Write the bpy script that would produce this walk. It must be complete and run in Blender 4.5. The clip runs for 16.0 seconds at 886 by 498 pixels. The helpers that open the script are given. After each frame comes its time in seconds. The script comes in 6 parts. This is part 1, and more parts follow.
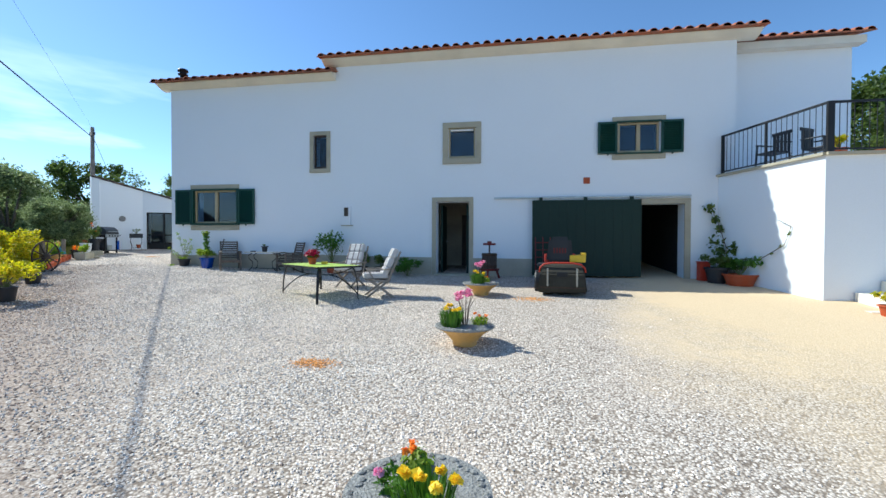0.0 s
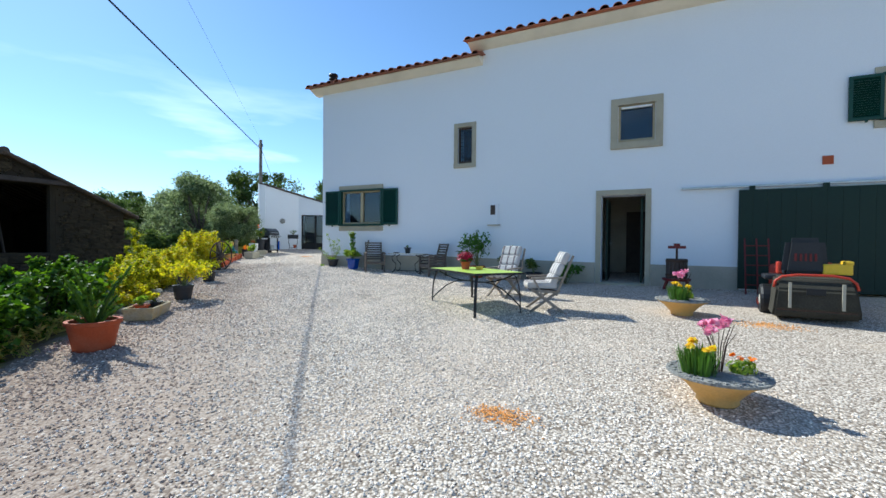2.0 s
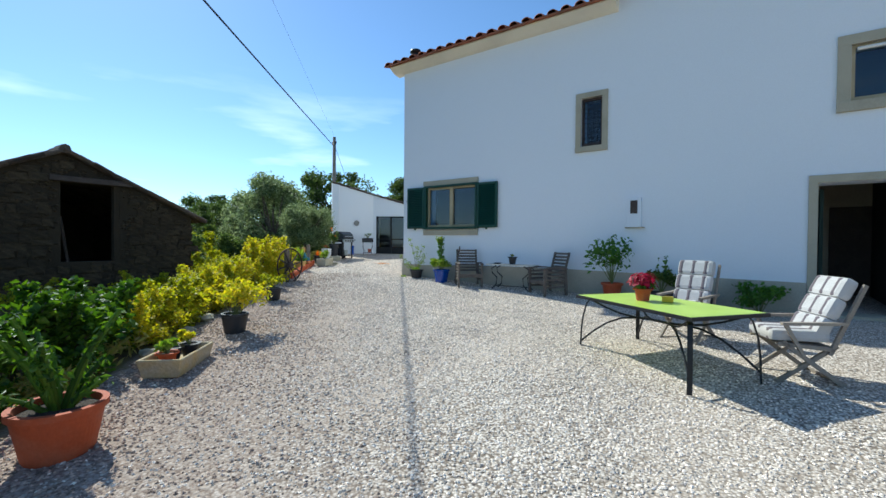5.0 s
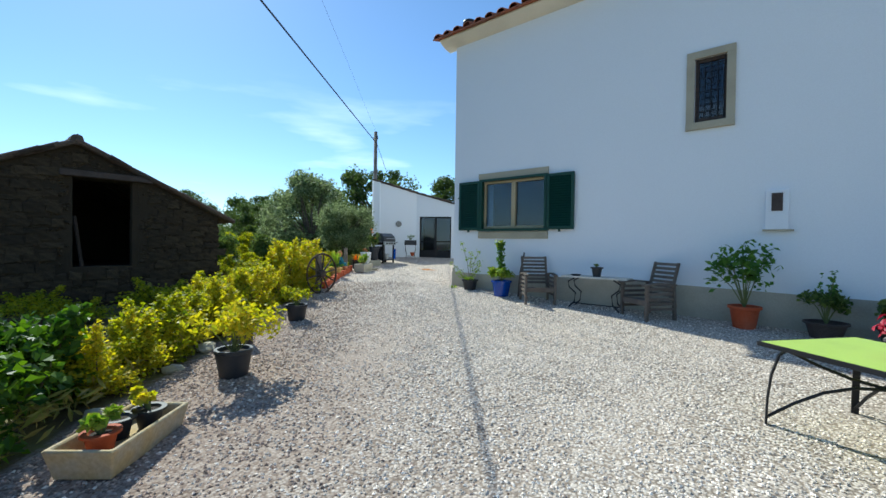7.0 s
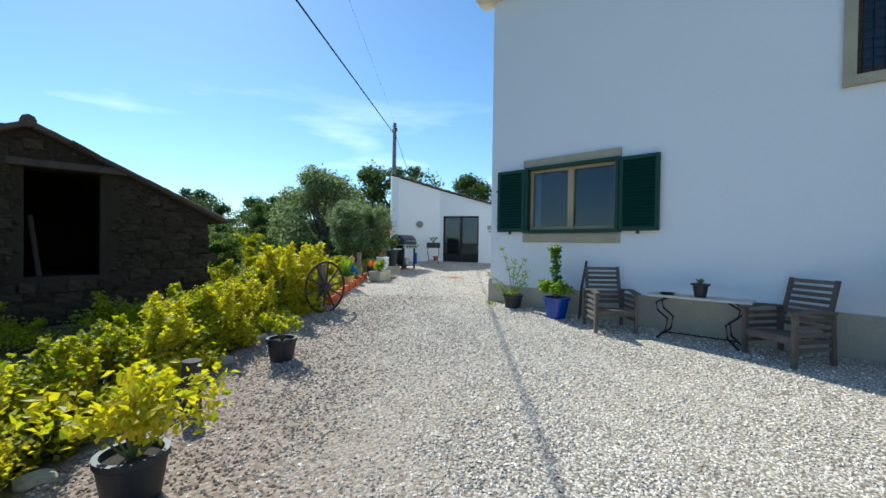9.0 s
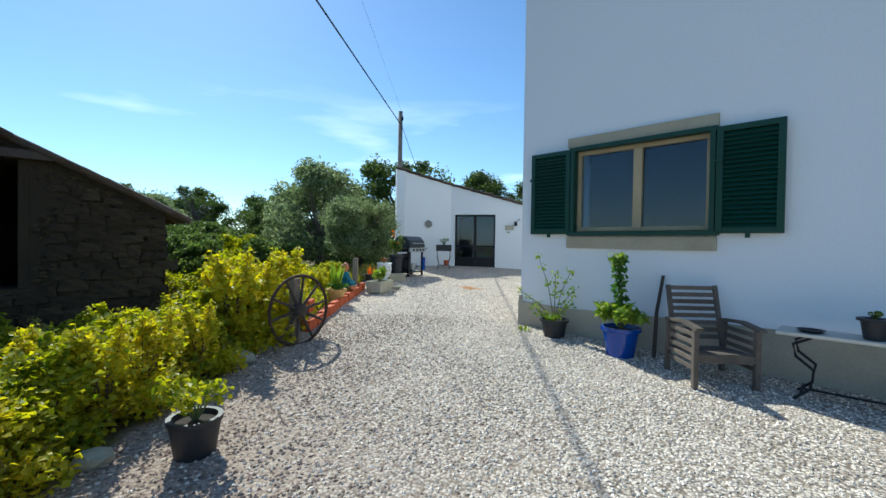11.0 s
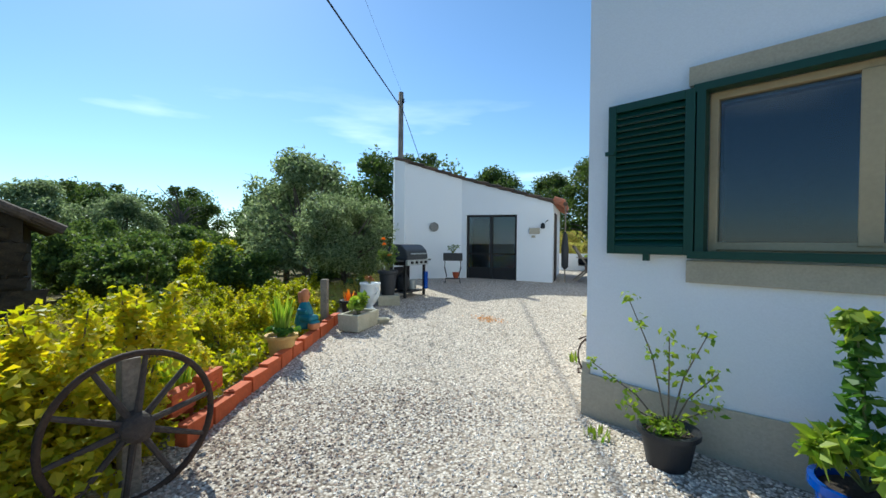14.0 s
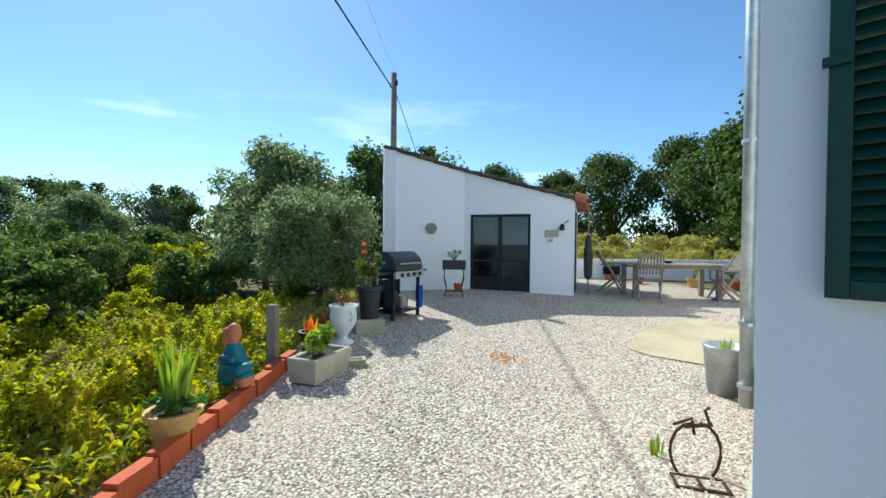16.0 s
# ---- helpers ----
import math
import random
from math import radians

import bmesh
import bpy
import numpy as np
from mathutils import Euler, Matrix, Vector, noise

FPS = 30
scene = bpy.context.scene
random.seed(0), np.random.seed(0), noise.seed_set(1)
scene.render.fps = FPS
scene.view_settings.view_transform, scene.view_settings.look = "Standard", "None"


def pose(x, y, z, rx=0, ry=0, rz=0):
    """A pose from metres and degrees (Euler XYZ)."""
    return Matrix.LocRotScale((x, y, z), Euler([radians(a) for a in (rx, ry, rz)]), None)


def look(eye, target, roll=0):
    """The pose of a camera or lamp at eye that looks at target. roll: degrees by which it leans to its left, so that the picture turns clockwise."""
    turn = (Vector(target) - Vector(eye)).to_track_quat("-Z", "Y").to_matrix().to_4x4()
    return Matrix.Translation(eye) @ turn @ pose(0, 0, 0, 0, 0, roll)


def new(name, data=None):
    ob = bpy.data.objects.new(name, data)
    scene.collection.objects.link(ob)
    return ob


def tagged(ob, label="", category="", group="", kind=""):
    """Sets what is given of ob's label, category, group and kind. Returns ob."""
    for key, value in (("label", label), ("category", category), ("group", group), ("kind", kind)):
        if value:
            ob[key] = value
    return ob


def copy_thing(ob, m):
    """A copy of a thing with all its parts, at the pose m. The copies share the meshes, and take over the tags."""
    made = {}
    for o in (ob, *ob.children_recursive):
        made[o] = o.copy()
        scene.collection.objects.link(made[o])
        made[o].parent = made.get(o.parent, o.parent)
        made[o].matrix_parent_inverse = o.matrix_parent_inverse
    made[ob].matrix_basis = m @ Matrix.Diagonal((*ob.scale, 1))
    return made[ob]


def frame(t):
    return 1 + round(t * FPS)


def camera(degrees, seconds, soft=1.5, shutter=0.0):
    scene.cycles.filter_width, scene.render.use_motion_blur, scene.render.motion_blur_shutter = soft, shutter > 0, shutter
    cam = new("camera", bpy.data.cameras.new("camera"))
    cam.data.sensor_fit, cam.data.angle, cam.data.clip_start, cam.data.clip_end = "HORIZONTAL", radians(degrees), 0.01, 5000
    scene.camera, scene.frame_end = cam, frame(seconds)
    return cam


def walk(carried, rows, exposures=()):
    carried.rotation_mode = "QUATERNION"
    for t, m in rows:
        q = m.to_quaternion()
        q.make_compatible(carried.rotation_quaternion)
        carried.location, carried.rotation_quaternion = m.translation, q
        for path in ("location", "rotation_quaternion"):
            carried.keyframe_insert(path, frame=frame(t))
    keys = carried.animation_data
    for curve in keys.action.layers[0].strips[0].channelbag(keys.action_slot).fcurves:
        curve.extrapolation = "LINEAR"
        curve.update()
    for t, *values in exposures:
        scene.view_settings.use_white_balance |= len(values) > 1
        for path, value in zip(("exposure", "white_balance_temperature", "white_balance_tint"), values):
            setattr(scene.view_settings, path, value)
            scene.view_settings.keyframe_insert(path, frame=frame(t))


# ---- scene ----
cam = camera(93.4, 16.0)
PATH = [
    (0, (0.723, -0.253, 1.659), (0.395, 1.719, 1.628), 0.2),
    (0.5, (0.483, 0.05, 1.655), (-0.021, 1.985, 1.624), 0.2),
    (1, (0.253, 0.332, 1.655), (-0.373, 2.231, 1.628), 0.3),
    (1.5, (-0.076, 0.673, 1.675), (-0.83, 2.526, 1.646), 0.3),
    (2, (-0.467, 0.966, 1.663), (-1.347, 2.762, 1.635), 0.5),
    (2.5, (-0.867, 1.201, 1.69), (-1.838, 2.95, 1.664), 0.6),
    (3, (-1.201, 1.489, 1.723), (-2.236, 3.201, 1.691), 0.4),
    (3.5, (-1.503, 1.849, 1.728), (-2.576, 3.537, 1.702), 0.6),
    (4, (-1.819, 2.15, 1.803), (-2.91, 3.826, 1.773), 0.5),
    (6.5, (-3.693, 3.729, 1.868), (-4.962, 5.275, 1.843), 0.8),
    (7, (-3.997, 4.034, 1.91), (-5.298, 5.554, 1.883), 0.8),
    (7.5, (-4.389, 4.327, 1.938), (-5.708, 5.83, 1.911), 0.7),
    (8, (-4.734, 4.658, 1.963), (-6.076, 6.141, 1.933), 0.7),
    (8.5, (-5.103, 5.017, 1.974), (-6.462, 6.485, 1.944), 0.5),
    (9, (-5.494, 5.33, 1.989), (-6.862, 6.789, 1.963), 0.8),
    (11.5, (-7.148, 6.991, 2.113), (-8.551, 8.416, 2.085), 0.7),
    (12, (-7.42, 7.344, 2.155), (-8.831, 8.762, 2.128), 0.6),
    (12.5, (-7.752, 7.659, 2.177), (-9.173, 9.067, 2.15), 0.7),
    (13, (-8.031, 8.006, 2.213), (-9.454, 9.412, 2.184), 0.5),
    (13.5, (-8.345, 8.365, 2.251), (-9.778, 9.759, 2.222), 0.6),
    (14, (-8.714, 8.635, 2.294), (-10.151, 10.025, 2.262), 0.5),
    (14.5, (-9.043, 8.958, 2.303), (-10.482, 10.347, 2.277), 0.5),
    (15, (-9.37, 9.292, 2.352), (-10.811, 10.679, 2.323), 0.4),
    (15.5, (-9.707, 9.593, 2.371), (-11.149, 10.978, 2.342), 0.4),
    (16, (-10.037, 9.939, 2.388), (-11.474, 11.329, 2.359), 0.5),
]
walk(cam, [(t, look(eye, target, roll)) for t, eye, target, roll in PATH],
     exposures=[(0.0, 0.38, 5480, 1), (4.0, 0.24, 5500, -1), (9.0, 0.18, 5500, -3), (12.0, 0.16, 5520, -3), (16.0, 0.26, 5580, -3)])


# ---- world, sun ----
world = bpy.data.worlds.new("sky")
scene.world = world
world.use_nodes = True
wn = world.node_tree
SUN_DX, SUN_DY = 1.035, -0.245          # how far the light travels for each metre that it falls
elevation = math.atan2(1.0, math.hypot(SUN_DX, SUN_DY))
sky = wn.nodes.new("ShaderNodeTexSky")
sky.sky_type = "NISHITA"
sky.sun_disc = False
sky.sun_elevation = elevation
sky.sun_rotation = math.atan2(-SUN_DX, -SUN_DY)
sky.altitude = 600.0
sky.air_density, sky.dust_density, sky.ozone_density = 1.0, 0.28, 3.4
# thin white cloud veils low in the sky
tc = wn.nodes.new("ShaderNodeTexCoord")
mp = wn.nodes.new("ShaderNodeMapping")
mp.inputs["Scale"].default_value = (1.6, 1.6, 9.0)
cn = wn.nodes.new("ShaderNodeTexNoise")
cn.inputs["Scale"].default_value, cn.inputs["Detail"].default_value = 1.7, 5.0
cr = wn.nodes.new("ShaderNodeValToRGB")
cr.color_ramp.elements[0].position, cr.color_ramp.elements[1].position = 0.60, 0.80
sx = wn.nodes.new("ShaderNodeSeparateXYZ")
band = wn.nodes.new("ShaderNodeMapRange")
band.inputs["From Min"].default_value, band.inputs["From Max"].default_value = 0.36, 0.12
mul = wn.nodes.new("ShaderNodeMath")
mul.operation = "MULTIPLY"
mixc = wn.nodes.new("ShaderNodeMixRGB")
mixc.inputs["Color2"].default_value = (9.0, 9.6, 10.0, 1)
bg = wn.nodes["Background"]
bg.inputs["Strength"].default_value = 0.132
L = wn.links.new
L(tc.outputs["Generated"], mp.inputs["Vector"]); L(mp.outputs["Vector"], cn.inputs["Vector"])
L(cn.outputs["Fac"], cr.inputs["Fac"]); L(tc.outputs["Generated"], sx.inputs["Vector"])
L(sx.outputs["Z"], band.inputs["Value"]); L(cr.outputs["Color"], mul.inputs[0]); L(band.outputs["Result"], mul.inputs[1])
L(mul.outputs["Value"], mixc.inputs["Fac"]); L(sky.outputs["Color"], mixc.inputs["Color1"])
L(mixc.outputs["Color"], bg.inputs["Color"])

sun = new("sun", bpy.data.lights.new("sun", "SUN"))
sun.data.energy, sun.data.angle, sun.data.color = 4.9, radians(0.55), (1.0, 0.91, 0.77)
sun.matrix_world = look((-30, 3, 30), (-30 + SUN_DX, 3 + SUN_DY, 29))


# ---- materials ----
def mat(name, color, rough=0.8, metal=0.0, grain=(60, 0.12), stain=(2.0, 0.12), bump=0.15, second=None, island=0.0, spec=0.4):
    """Principled surface with a fine grain and large stains; island: how much single pieces differ."""
    m = bpy.data.materials.new(name)
    m.use_nodes = True
    n, l = m.node_tree.nodes, m.node_tree.links.new
    b = n["Principled BSDF"]
    b.inputs["Roughness"].default_value, b.inputs["Metallic"].default_value = rough, metal
    b.inputs["Specular IOR Level"].default_value = spec
    c = n.new("ShaderNodeTexCoord")
    fine, large = n.new("ShaderNodeTexNoise"), n.new("ShaderNodeTexNoise")
    fine.inputs["Scale"].default_value, fine.inputs["Detail"].default_value = grain[0], 4
    large.inputs["Scale"].default_value, large.inputs["Detail"].default_value = stain[0], 5
    l(c.outputs["Object"], fine.inputs["Vector"]); l(c.outputs["Object"], large.inputs["Vector"])
    m1 = n.new("ShaderNodeMixRGB")
    m1.inputs["Color1"].default_value = (*color, 1)
    m1.inputs["Color2"].default_value = (*(second or [k * 0.55 for k in color]), 1)
    ramp = n.new("ShaderNodeMapRange")
    ramp.inputs["From Min"].default_value, ramp.inputs["From Max"].default_value = 0.4, 0.75
    ramp.inputs["To Max"].default_value = min(1, stain[1] * 4)
    l(large.outputs["Fac"], ramp.inputs["Value"]); l(ramp.outputs["Result"], m1.inputs["Fac"])
    hsv = n.new("ShaderNodeHueSaturation")
    v = n.new("ShaderNodeMapRange")
    v.inputs["From Min"].default_value, v.inputs["From Max"].default_value = 0.25, 0.75
    v.inputs["To Min"].default_value, v.inputs["To Max"].default_value = 1 - grain[1], 1 + grain[1]
    l(fine.outputs["Fac"], v.inputs["Value"])
    out = v.outputs["Result"]
    if island:
        g, o = n.new("ShaderNodeNewGeometry"), n.new("ShaderNodeObjectInfo")
        add, fr, r = n.new("ShaderNodeMath"), n.new("ShaderNodeMath"), n.new("ShaderNodeMapRange")
        fr.operation = "FRACT"
        l(g.outputs["Random Per Island"], add.inputs[0]); l(o.outputs["Random"], add.inputs[1])
        l(add.outputs["Value"], fr.inputs[0]); l(fr.outputs["Value"], r.inputs["Value"])
        r.inputs["To Min"].default_value, r.inputs["To Max"].default_value = 1 - island, 1 + island
        mm = n.new("ShaderNodeMath")
        mm.operation = "MULTIPLY"
        l(out, mm.inputs[0]); l(r.outputs["Result"], mm.inputs[1])
        out = mm.outputs["Value"]
    l(out, hsv.inputs["Value"]); l(m1.outputs["Color"], hsv.inputs["Color"])
    l(hsv.outputs["Color"], b.inputs["Base Color"])
    if bump:
        bp = n.new("ShaderNodeBump")
        bp.inputs["Strength"].default_value, bp.inputs["Distance"].default_value = bump, 0.02
        l(fine.outputs["Fac"], bp.inputs["Height"]); l(bp.outputs["Normal"], b.inputs["Normal"])
    return m


def leaf_mat(name, color, other, through_it=0.45, rough=0.5):
    """Leaves: each leaf differs between two colours; light shines through."""
    m = bpy.data.materials.new(name)
    m.use_nodes = True
    n, l = m.node_tree.nodes, m.node_tree.links.new
    b, out = n["Principled BSDF"], n["Material Output"]
    b.inputs["Roughness"].default_value = rough
    b.inputs["Specular IOR Level"].default_value = 0.3
    g, o = n.new("ShaderNodeNewGeometry"), n.new("ShaderNodeObjectInfo")
    add, fr = n.new("ShaderNodeMath"), n.new("ShaderNodeMath")
    fr.operation = "FRACT"
    l(g.outputs["Random Per Island"], add.inputs[0]); l(o.outputs["Random"], add.inputs[1]); l(add.outputs["Value"], fr.inputs[0])
    ramp = n.new("ShaderNodeMixRGB")
    ramp.inputs["Color1"].default_value, ramp.inputs["Color2"].default_value = (*color, 1), (*other, 1)
    l(fr.outputs["Value"], ramp.inputs["Fac"])
    t = n.new("ShaderNodeBsdfTranslucent")
    l(ramp.outputs["Color"], b.inputs["Base Color"])
    br = n.new("ShaderNodeHueSaturation")
    br.inputs["Value"].default_value, br.inputs["Saturation"].default_value = 1.35, 1.1
    l(ramp.outputs["Color"], br.inputs["Color"]); l(br.outputs["Color"], t.inputs["Color"])
    mx = n.new("ShaderNodeMixShader")
    mx.inputs["Fac"].default_value = through_it
    l(b.outputs["BSDF"], mx.inputs[1]); l(t.outputs["BSDF"], mx.inputs[2]); l(mx.outputs["Shader"], out.inputs["Surface"])
    return m


def glass_mat(name, tint=(0.45, 0.60, 0.78)):
    m = bpy.data.materials.new(name)
    m.use_nodes = True
    b = m.node_tree.nodes["Principled BSDF"]
    b.inputs["Base Color"].default_value = (*tint, 1)
    b.inputs["Roughness"].default_value = 0.01
    b.inputs["Transmission Weight"].default_value = 1.0
    b.inputs["IOR"].default_value = 1.5
    return m


PLASTER = mat("white plaster", (0.80, 0.815, 0.84), 0.9, grain=(90, 0.03), stain=(0.7, 0.05), bump=0.12, second=(0.73, 0.75, 0.78))
# Cornice is white; its cream tone paints in warm light bounced off the ground
CREAM = mat("bounce-cream cornice", (0.80, 0.74, 0.62), 0.9, grain=(60, 0.04), stain=(1, 0.1))
PLINTH = mat("grey plinth", (0.46, 0.42, 0.33), 0.9, grain=(50, 0.08), stain=(1.5, 0.15), bump=0.3)
STONE = mat("limestone trim", (0.43, 0.385, 0.285), 0.85, grain=(70, 0.1), stain=(3, 0.1))
GREEN = mat("green paint", (0.007, 0.048, 0.03), 0.45, grain=(30, 0.08), stain=(2, 0.1), bump=0.05)
GREEN_DOOR = mat("dark green door", (0.003, 0.022, 0.014), 0.6, grain=(20, 0.1), stain=(1, 0.12), bump=0.08)
BEIGE = mat("beige window frame", (0.42, 0.34, 0.2), 0.45, grain=(40, 0.06))
TILE = mat("roof tile", (0.42, 0.14, 0.07), 0.85, grain=(30, 0.2), stain=(2.5, 0.22), bump=0.4, second=(0.22, 0.14, 0.1), island=0.3)
OLDTILE = mat("old roof tile", (0.085, 0.055, 0.038), 0.9, grain=(25, 0.3), stain=(2.5, 0.25), bump=0.4, second=(0.08, 0.07, 0.06), island=0.4)
RUBBLE = mat("dark rubble stone", (0.066, 0.046, 0.025), 0.95, grain=(18, 0.4), stain=(1.6, 0.22), bump=0.9, second=(0.024, 0.018, 0.011), island=0.3)
MORTAR = mat("earth mortar", (0.046, 0.033, 0.019), 0.95, grain=(30, 0.25), stain=(1.5, 0.2), bump=0.6)
OLDWOOD = mat("weathered wood", (0.27, 0.22, 0.17), 0.85, grain=(45, 0.25), stain=(5, 0.2), bump=0.4, island=0.15)
# TEAK darkened: the house's shade on the wall armchairs is put into the colour
SHADYTEAK = mat("greyed teak with painted shade", (0.15, 0.12, 0.095), 0.75, grain=(60, 0.25), stain=(5, 0.2), bump=0.3, island=0.2)
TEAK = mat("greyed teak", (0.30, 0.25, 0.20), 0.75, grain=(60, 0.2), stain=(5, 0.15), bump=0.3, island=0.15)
DARKWOOD = mat("dark wood", (0.075, 0.055, 0.045), 0.8, grain=(50, 0.25), stain=(6, 0.15), bump=0.4)
BLACK = mat("black iron", (0.02, 0.02, 0.022), 0.5, 0.3, grain=(80, 0.15), bump=0.1)
RUST = mat("rusty iron", (0.075, 0.045, 0.03), 0.8, 0.2, grain=(60, 0.3), stain=(8, 0.2), bump=0.3)
PLASTIC = mat("black plastic", (0.025, 0.026, 0.03), 0.5, grain=(40, 0.15), bump=0.05)
TERRA = mat("terracotta", (0.40, 0.07, 0.018), 0.75, grain=(40, 0.1), stain=(5, 0.12), bump=0.12, second=(0.36, 0.14, 0.08))
BRICK = mat("hollow brick", (0.52, 0.105, 0.03), 0.8, grain=(40, 0.12), stain=(6, 0.12), bump=0.2, island=0.15)
OCHRE = mat("ochre pot", (0.62, 0.36, 0.10), 0.7, grain=(40, 0.1), stain=(4, 0.12), second=(0.5, 0.38, 0.2))
CONCRETE = mat("concrete", (0.48, 0.43, 0.32), 0.9, grain=(50, 0.12), stain=(4, 0.18), bump=0.3, second=(0.3, 0.27, 0.18))
SLAB = mat("concrete slab", (0.52, 0.43, 0.28), 0.95, grain=(40, 0.18), stain=(1.6, 0.2), bump=0.3)
BLUE = mat("blue glaze", (0.004, 0.055, 0.34), 0.15, grain=(20, 0.08), stain=(5, 0.08), bump=0.03, spec=0.6)
WHITE = mat("white ceramic", (0.82, 0.82, 0.80), 0.35, grain=(30, 0.03), bump=0.03)
LIME = mat("lime table top", (0.50, 0.66, 0.10), 0.35, grain=(90, 0.06), stain=(4, 0.06), bump=0.04)
CUSHION = mat("light cushion", (0.56, 0.53, 0.51), 0.95, grain=(120, 0.08), stain=(6, 0.08), bump=0.3)
STRIPE = mat("grey cushion stripe", (0.17, 0.14, 0.15), 0.95, grain=(120, 0.1), bump=0.3)
RED = mat("red paint", (0.50, 0.045, 0.02), 0.4, grain=(30, 0.1), stain=(4, 0.1), bump=0.05)
DARKRED = mat("dark red paint", (0.15, 0.014, 0.014), 0.5, grain=(30, 0.15), stain=(4, 0.1))
YELLOW = mat("yellow plastic", (0.85, 0.55, 0.03), 0.4, grain=(30, 0.05), bump=0.03)
ZINC = mat("zinc", (0.52, 0.55, 0.56), 0.42, 0.75, grain=(25, 0.15), stain=(6, 0.15), bump=0.08)
MARBLE = mat("pale stone top", (0.60, 0.57, 0.50), 0.5, grain=(20, 0.08), stain=(4, 0.12))
SOIL = mat("potting soil", (0.06, 0.045, 0.035), 0.95, grain=(90, 0.4), bump=0.8)
PEBBLE = mat("grey pebbles", (0.30, 0.29, 0.27), 0.85, grain=(60, 0.35), stain=(20, 0.2), bump=1.0)
# near-black colour stands in for the shade inside rooms
DARK = mat("shade-dark interior", (0.03, 0.027, 0.025), 0.9, grain=(20, 0.15))
BARK = mat("bark", (0.16, 0.13, 0.10), 0.95, grain=(30, 0.35), stain=(6, 0.2), bump=0.8)
STEM = mat("green stem", (0.16, 0.18, 0.06), 0.8, grain=(40, 0.2))
ORANGE = mat("orange grit", (0.86, 0.40, 0.11), 0.95, grain=(60, 0.2), island=0.3)
BROWNSTONES = mat("brown gravel stones", (0.47, 0.35, 0.27), 0.9, grain=(60, 0.15), stain=(0.8, 0.15), bump=0.2, second=(0.30, 0.20, 0.15), island=0.6)
STONES = mat("pale gravel stones", (0.81, 0.705, 0.595), 0.9, grain=(60, 0.12), stain=(0.5, 0.12), bump=0.2, second=(0.60, 0.48, 0.38), island=0.5)
TEAL = mat("teal paint", (0.02, 0.16, 0.2), 0.5, grain=(30, 0.1))
SKIN = mat("orange painted clay", (0.55, 0.2, 0.08), 0.6, grain=(30, 0.1))
GLASS = glass_mat("window glass")
VINE = leaf_mat("vine leaves", (0.13, 0.19, 0.016), (0.62, 0.56, 0.04), 0.55)
GREENVINE = leaf_mat("green vine leaves", (0.03, 0.075, 0.010), (0.15, 0.25, 0.025), 0.45)
YVINE = leaf_mat("yellowing leaves", (0.36, 0.40, 0.03), (0.70, 0.56, 0.045), 0.55)
GREENLEAF = leaf_mat("green leaves", (0.055, 0.13, 0.02), (0.13, 0.24, 0.035), 0.4)
LIMELEAF = leaf_mat("bright leaves", (0.13, 0.24, 0.025), (0.38, 0.44, 0.06), 0.45)
DARKLEAF = leaf_mat("dark leaves", (0.05, 0.092, 0.024), (0.20, 0.25, 0.06), 0.48)
OLIVE = leaf_mat("olive leaves", (0.07, 0.11, 0.04), (0.38, 0.43, 0.21), 0.48)
OAK = leaf_mat("oak leaves", (0.036, 0.066, 0.017), (0.14, 0.185, 0.045), 0.45)
DRYGRASS = leaf_mat("dry grass", (0.46, 0.35, 0.12), (0.40, 0.42, 0.10), 0.45, 0.8)
PINK = leaf_mat("pink petals", (0.75, 0.22, 0.42), (0.85, 0.45, 0.55), 0.3)
PETAL_RED = leaf_mat("crimson petals", (0.22, 0.004, 0.02), (0.46, 0.012, 0.05), 0.3)
PETAL_YELLOW = leaf_mat("yellow petals", (0.9, 0.62, 0.02), (0.95, 0.75, 0.05), 0.3)
PETAL_ORANGE = leaf_mat("orange petals", (0.85, 0.18, 0.02), (0.9, 0.35, 0.03), 0.3)


# ---- shape of the ground ----
def gz(x, y):
    """Height of the yard: it climbs from the lower corner to the small building."""
    x, y = min(max(x, -17.0), 7.0), min(max(y, -1.5), 20.0)
    return -0.053 - 0.0286 * x + 0.0693 * y + 0.00131 * x * x + 0.00198 * x * y - 0.00043 * y * y


EDGE = Vector((-11.85, 8.95))               # the gravel ends along this line
EDGE_N = Vector((-0.74, -0.673))            # towards the field


def field(x, y):
    return (Vector((x, y)) - EDGE).dot(EDGE_N)


def ground_z(x, y):
    d = field(x, y)
    k = min(max((d - 0.1) / 3.0, 0), 1)
    return gz(x, y) - 0.5 * k * k * (3 - 2 * k)


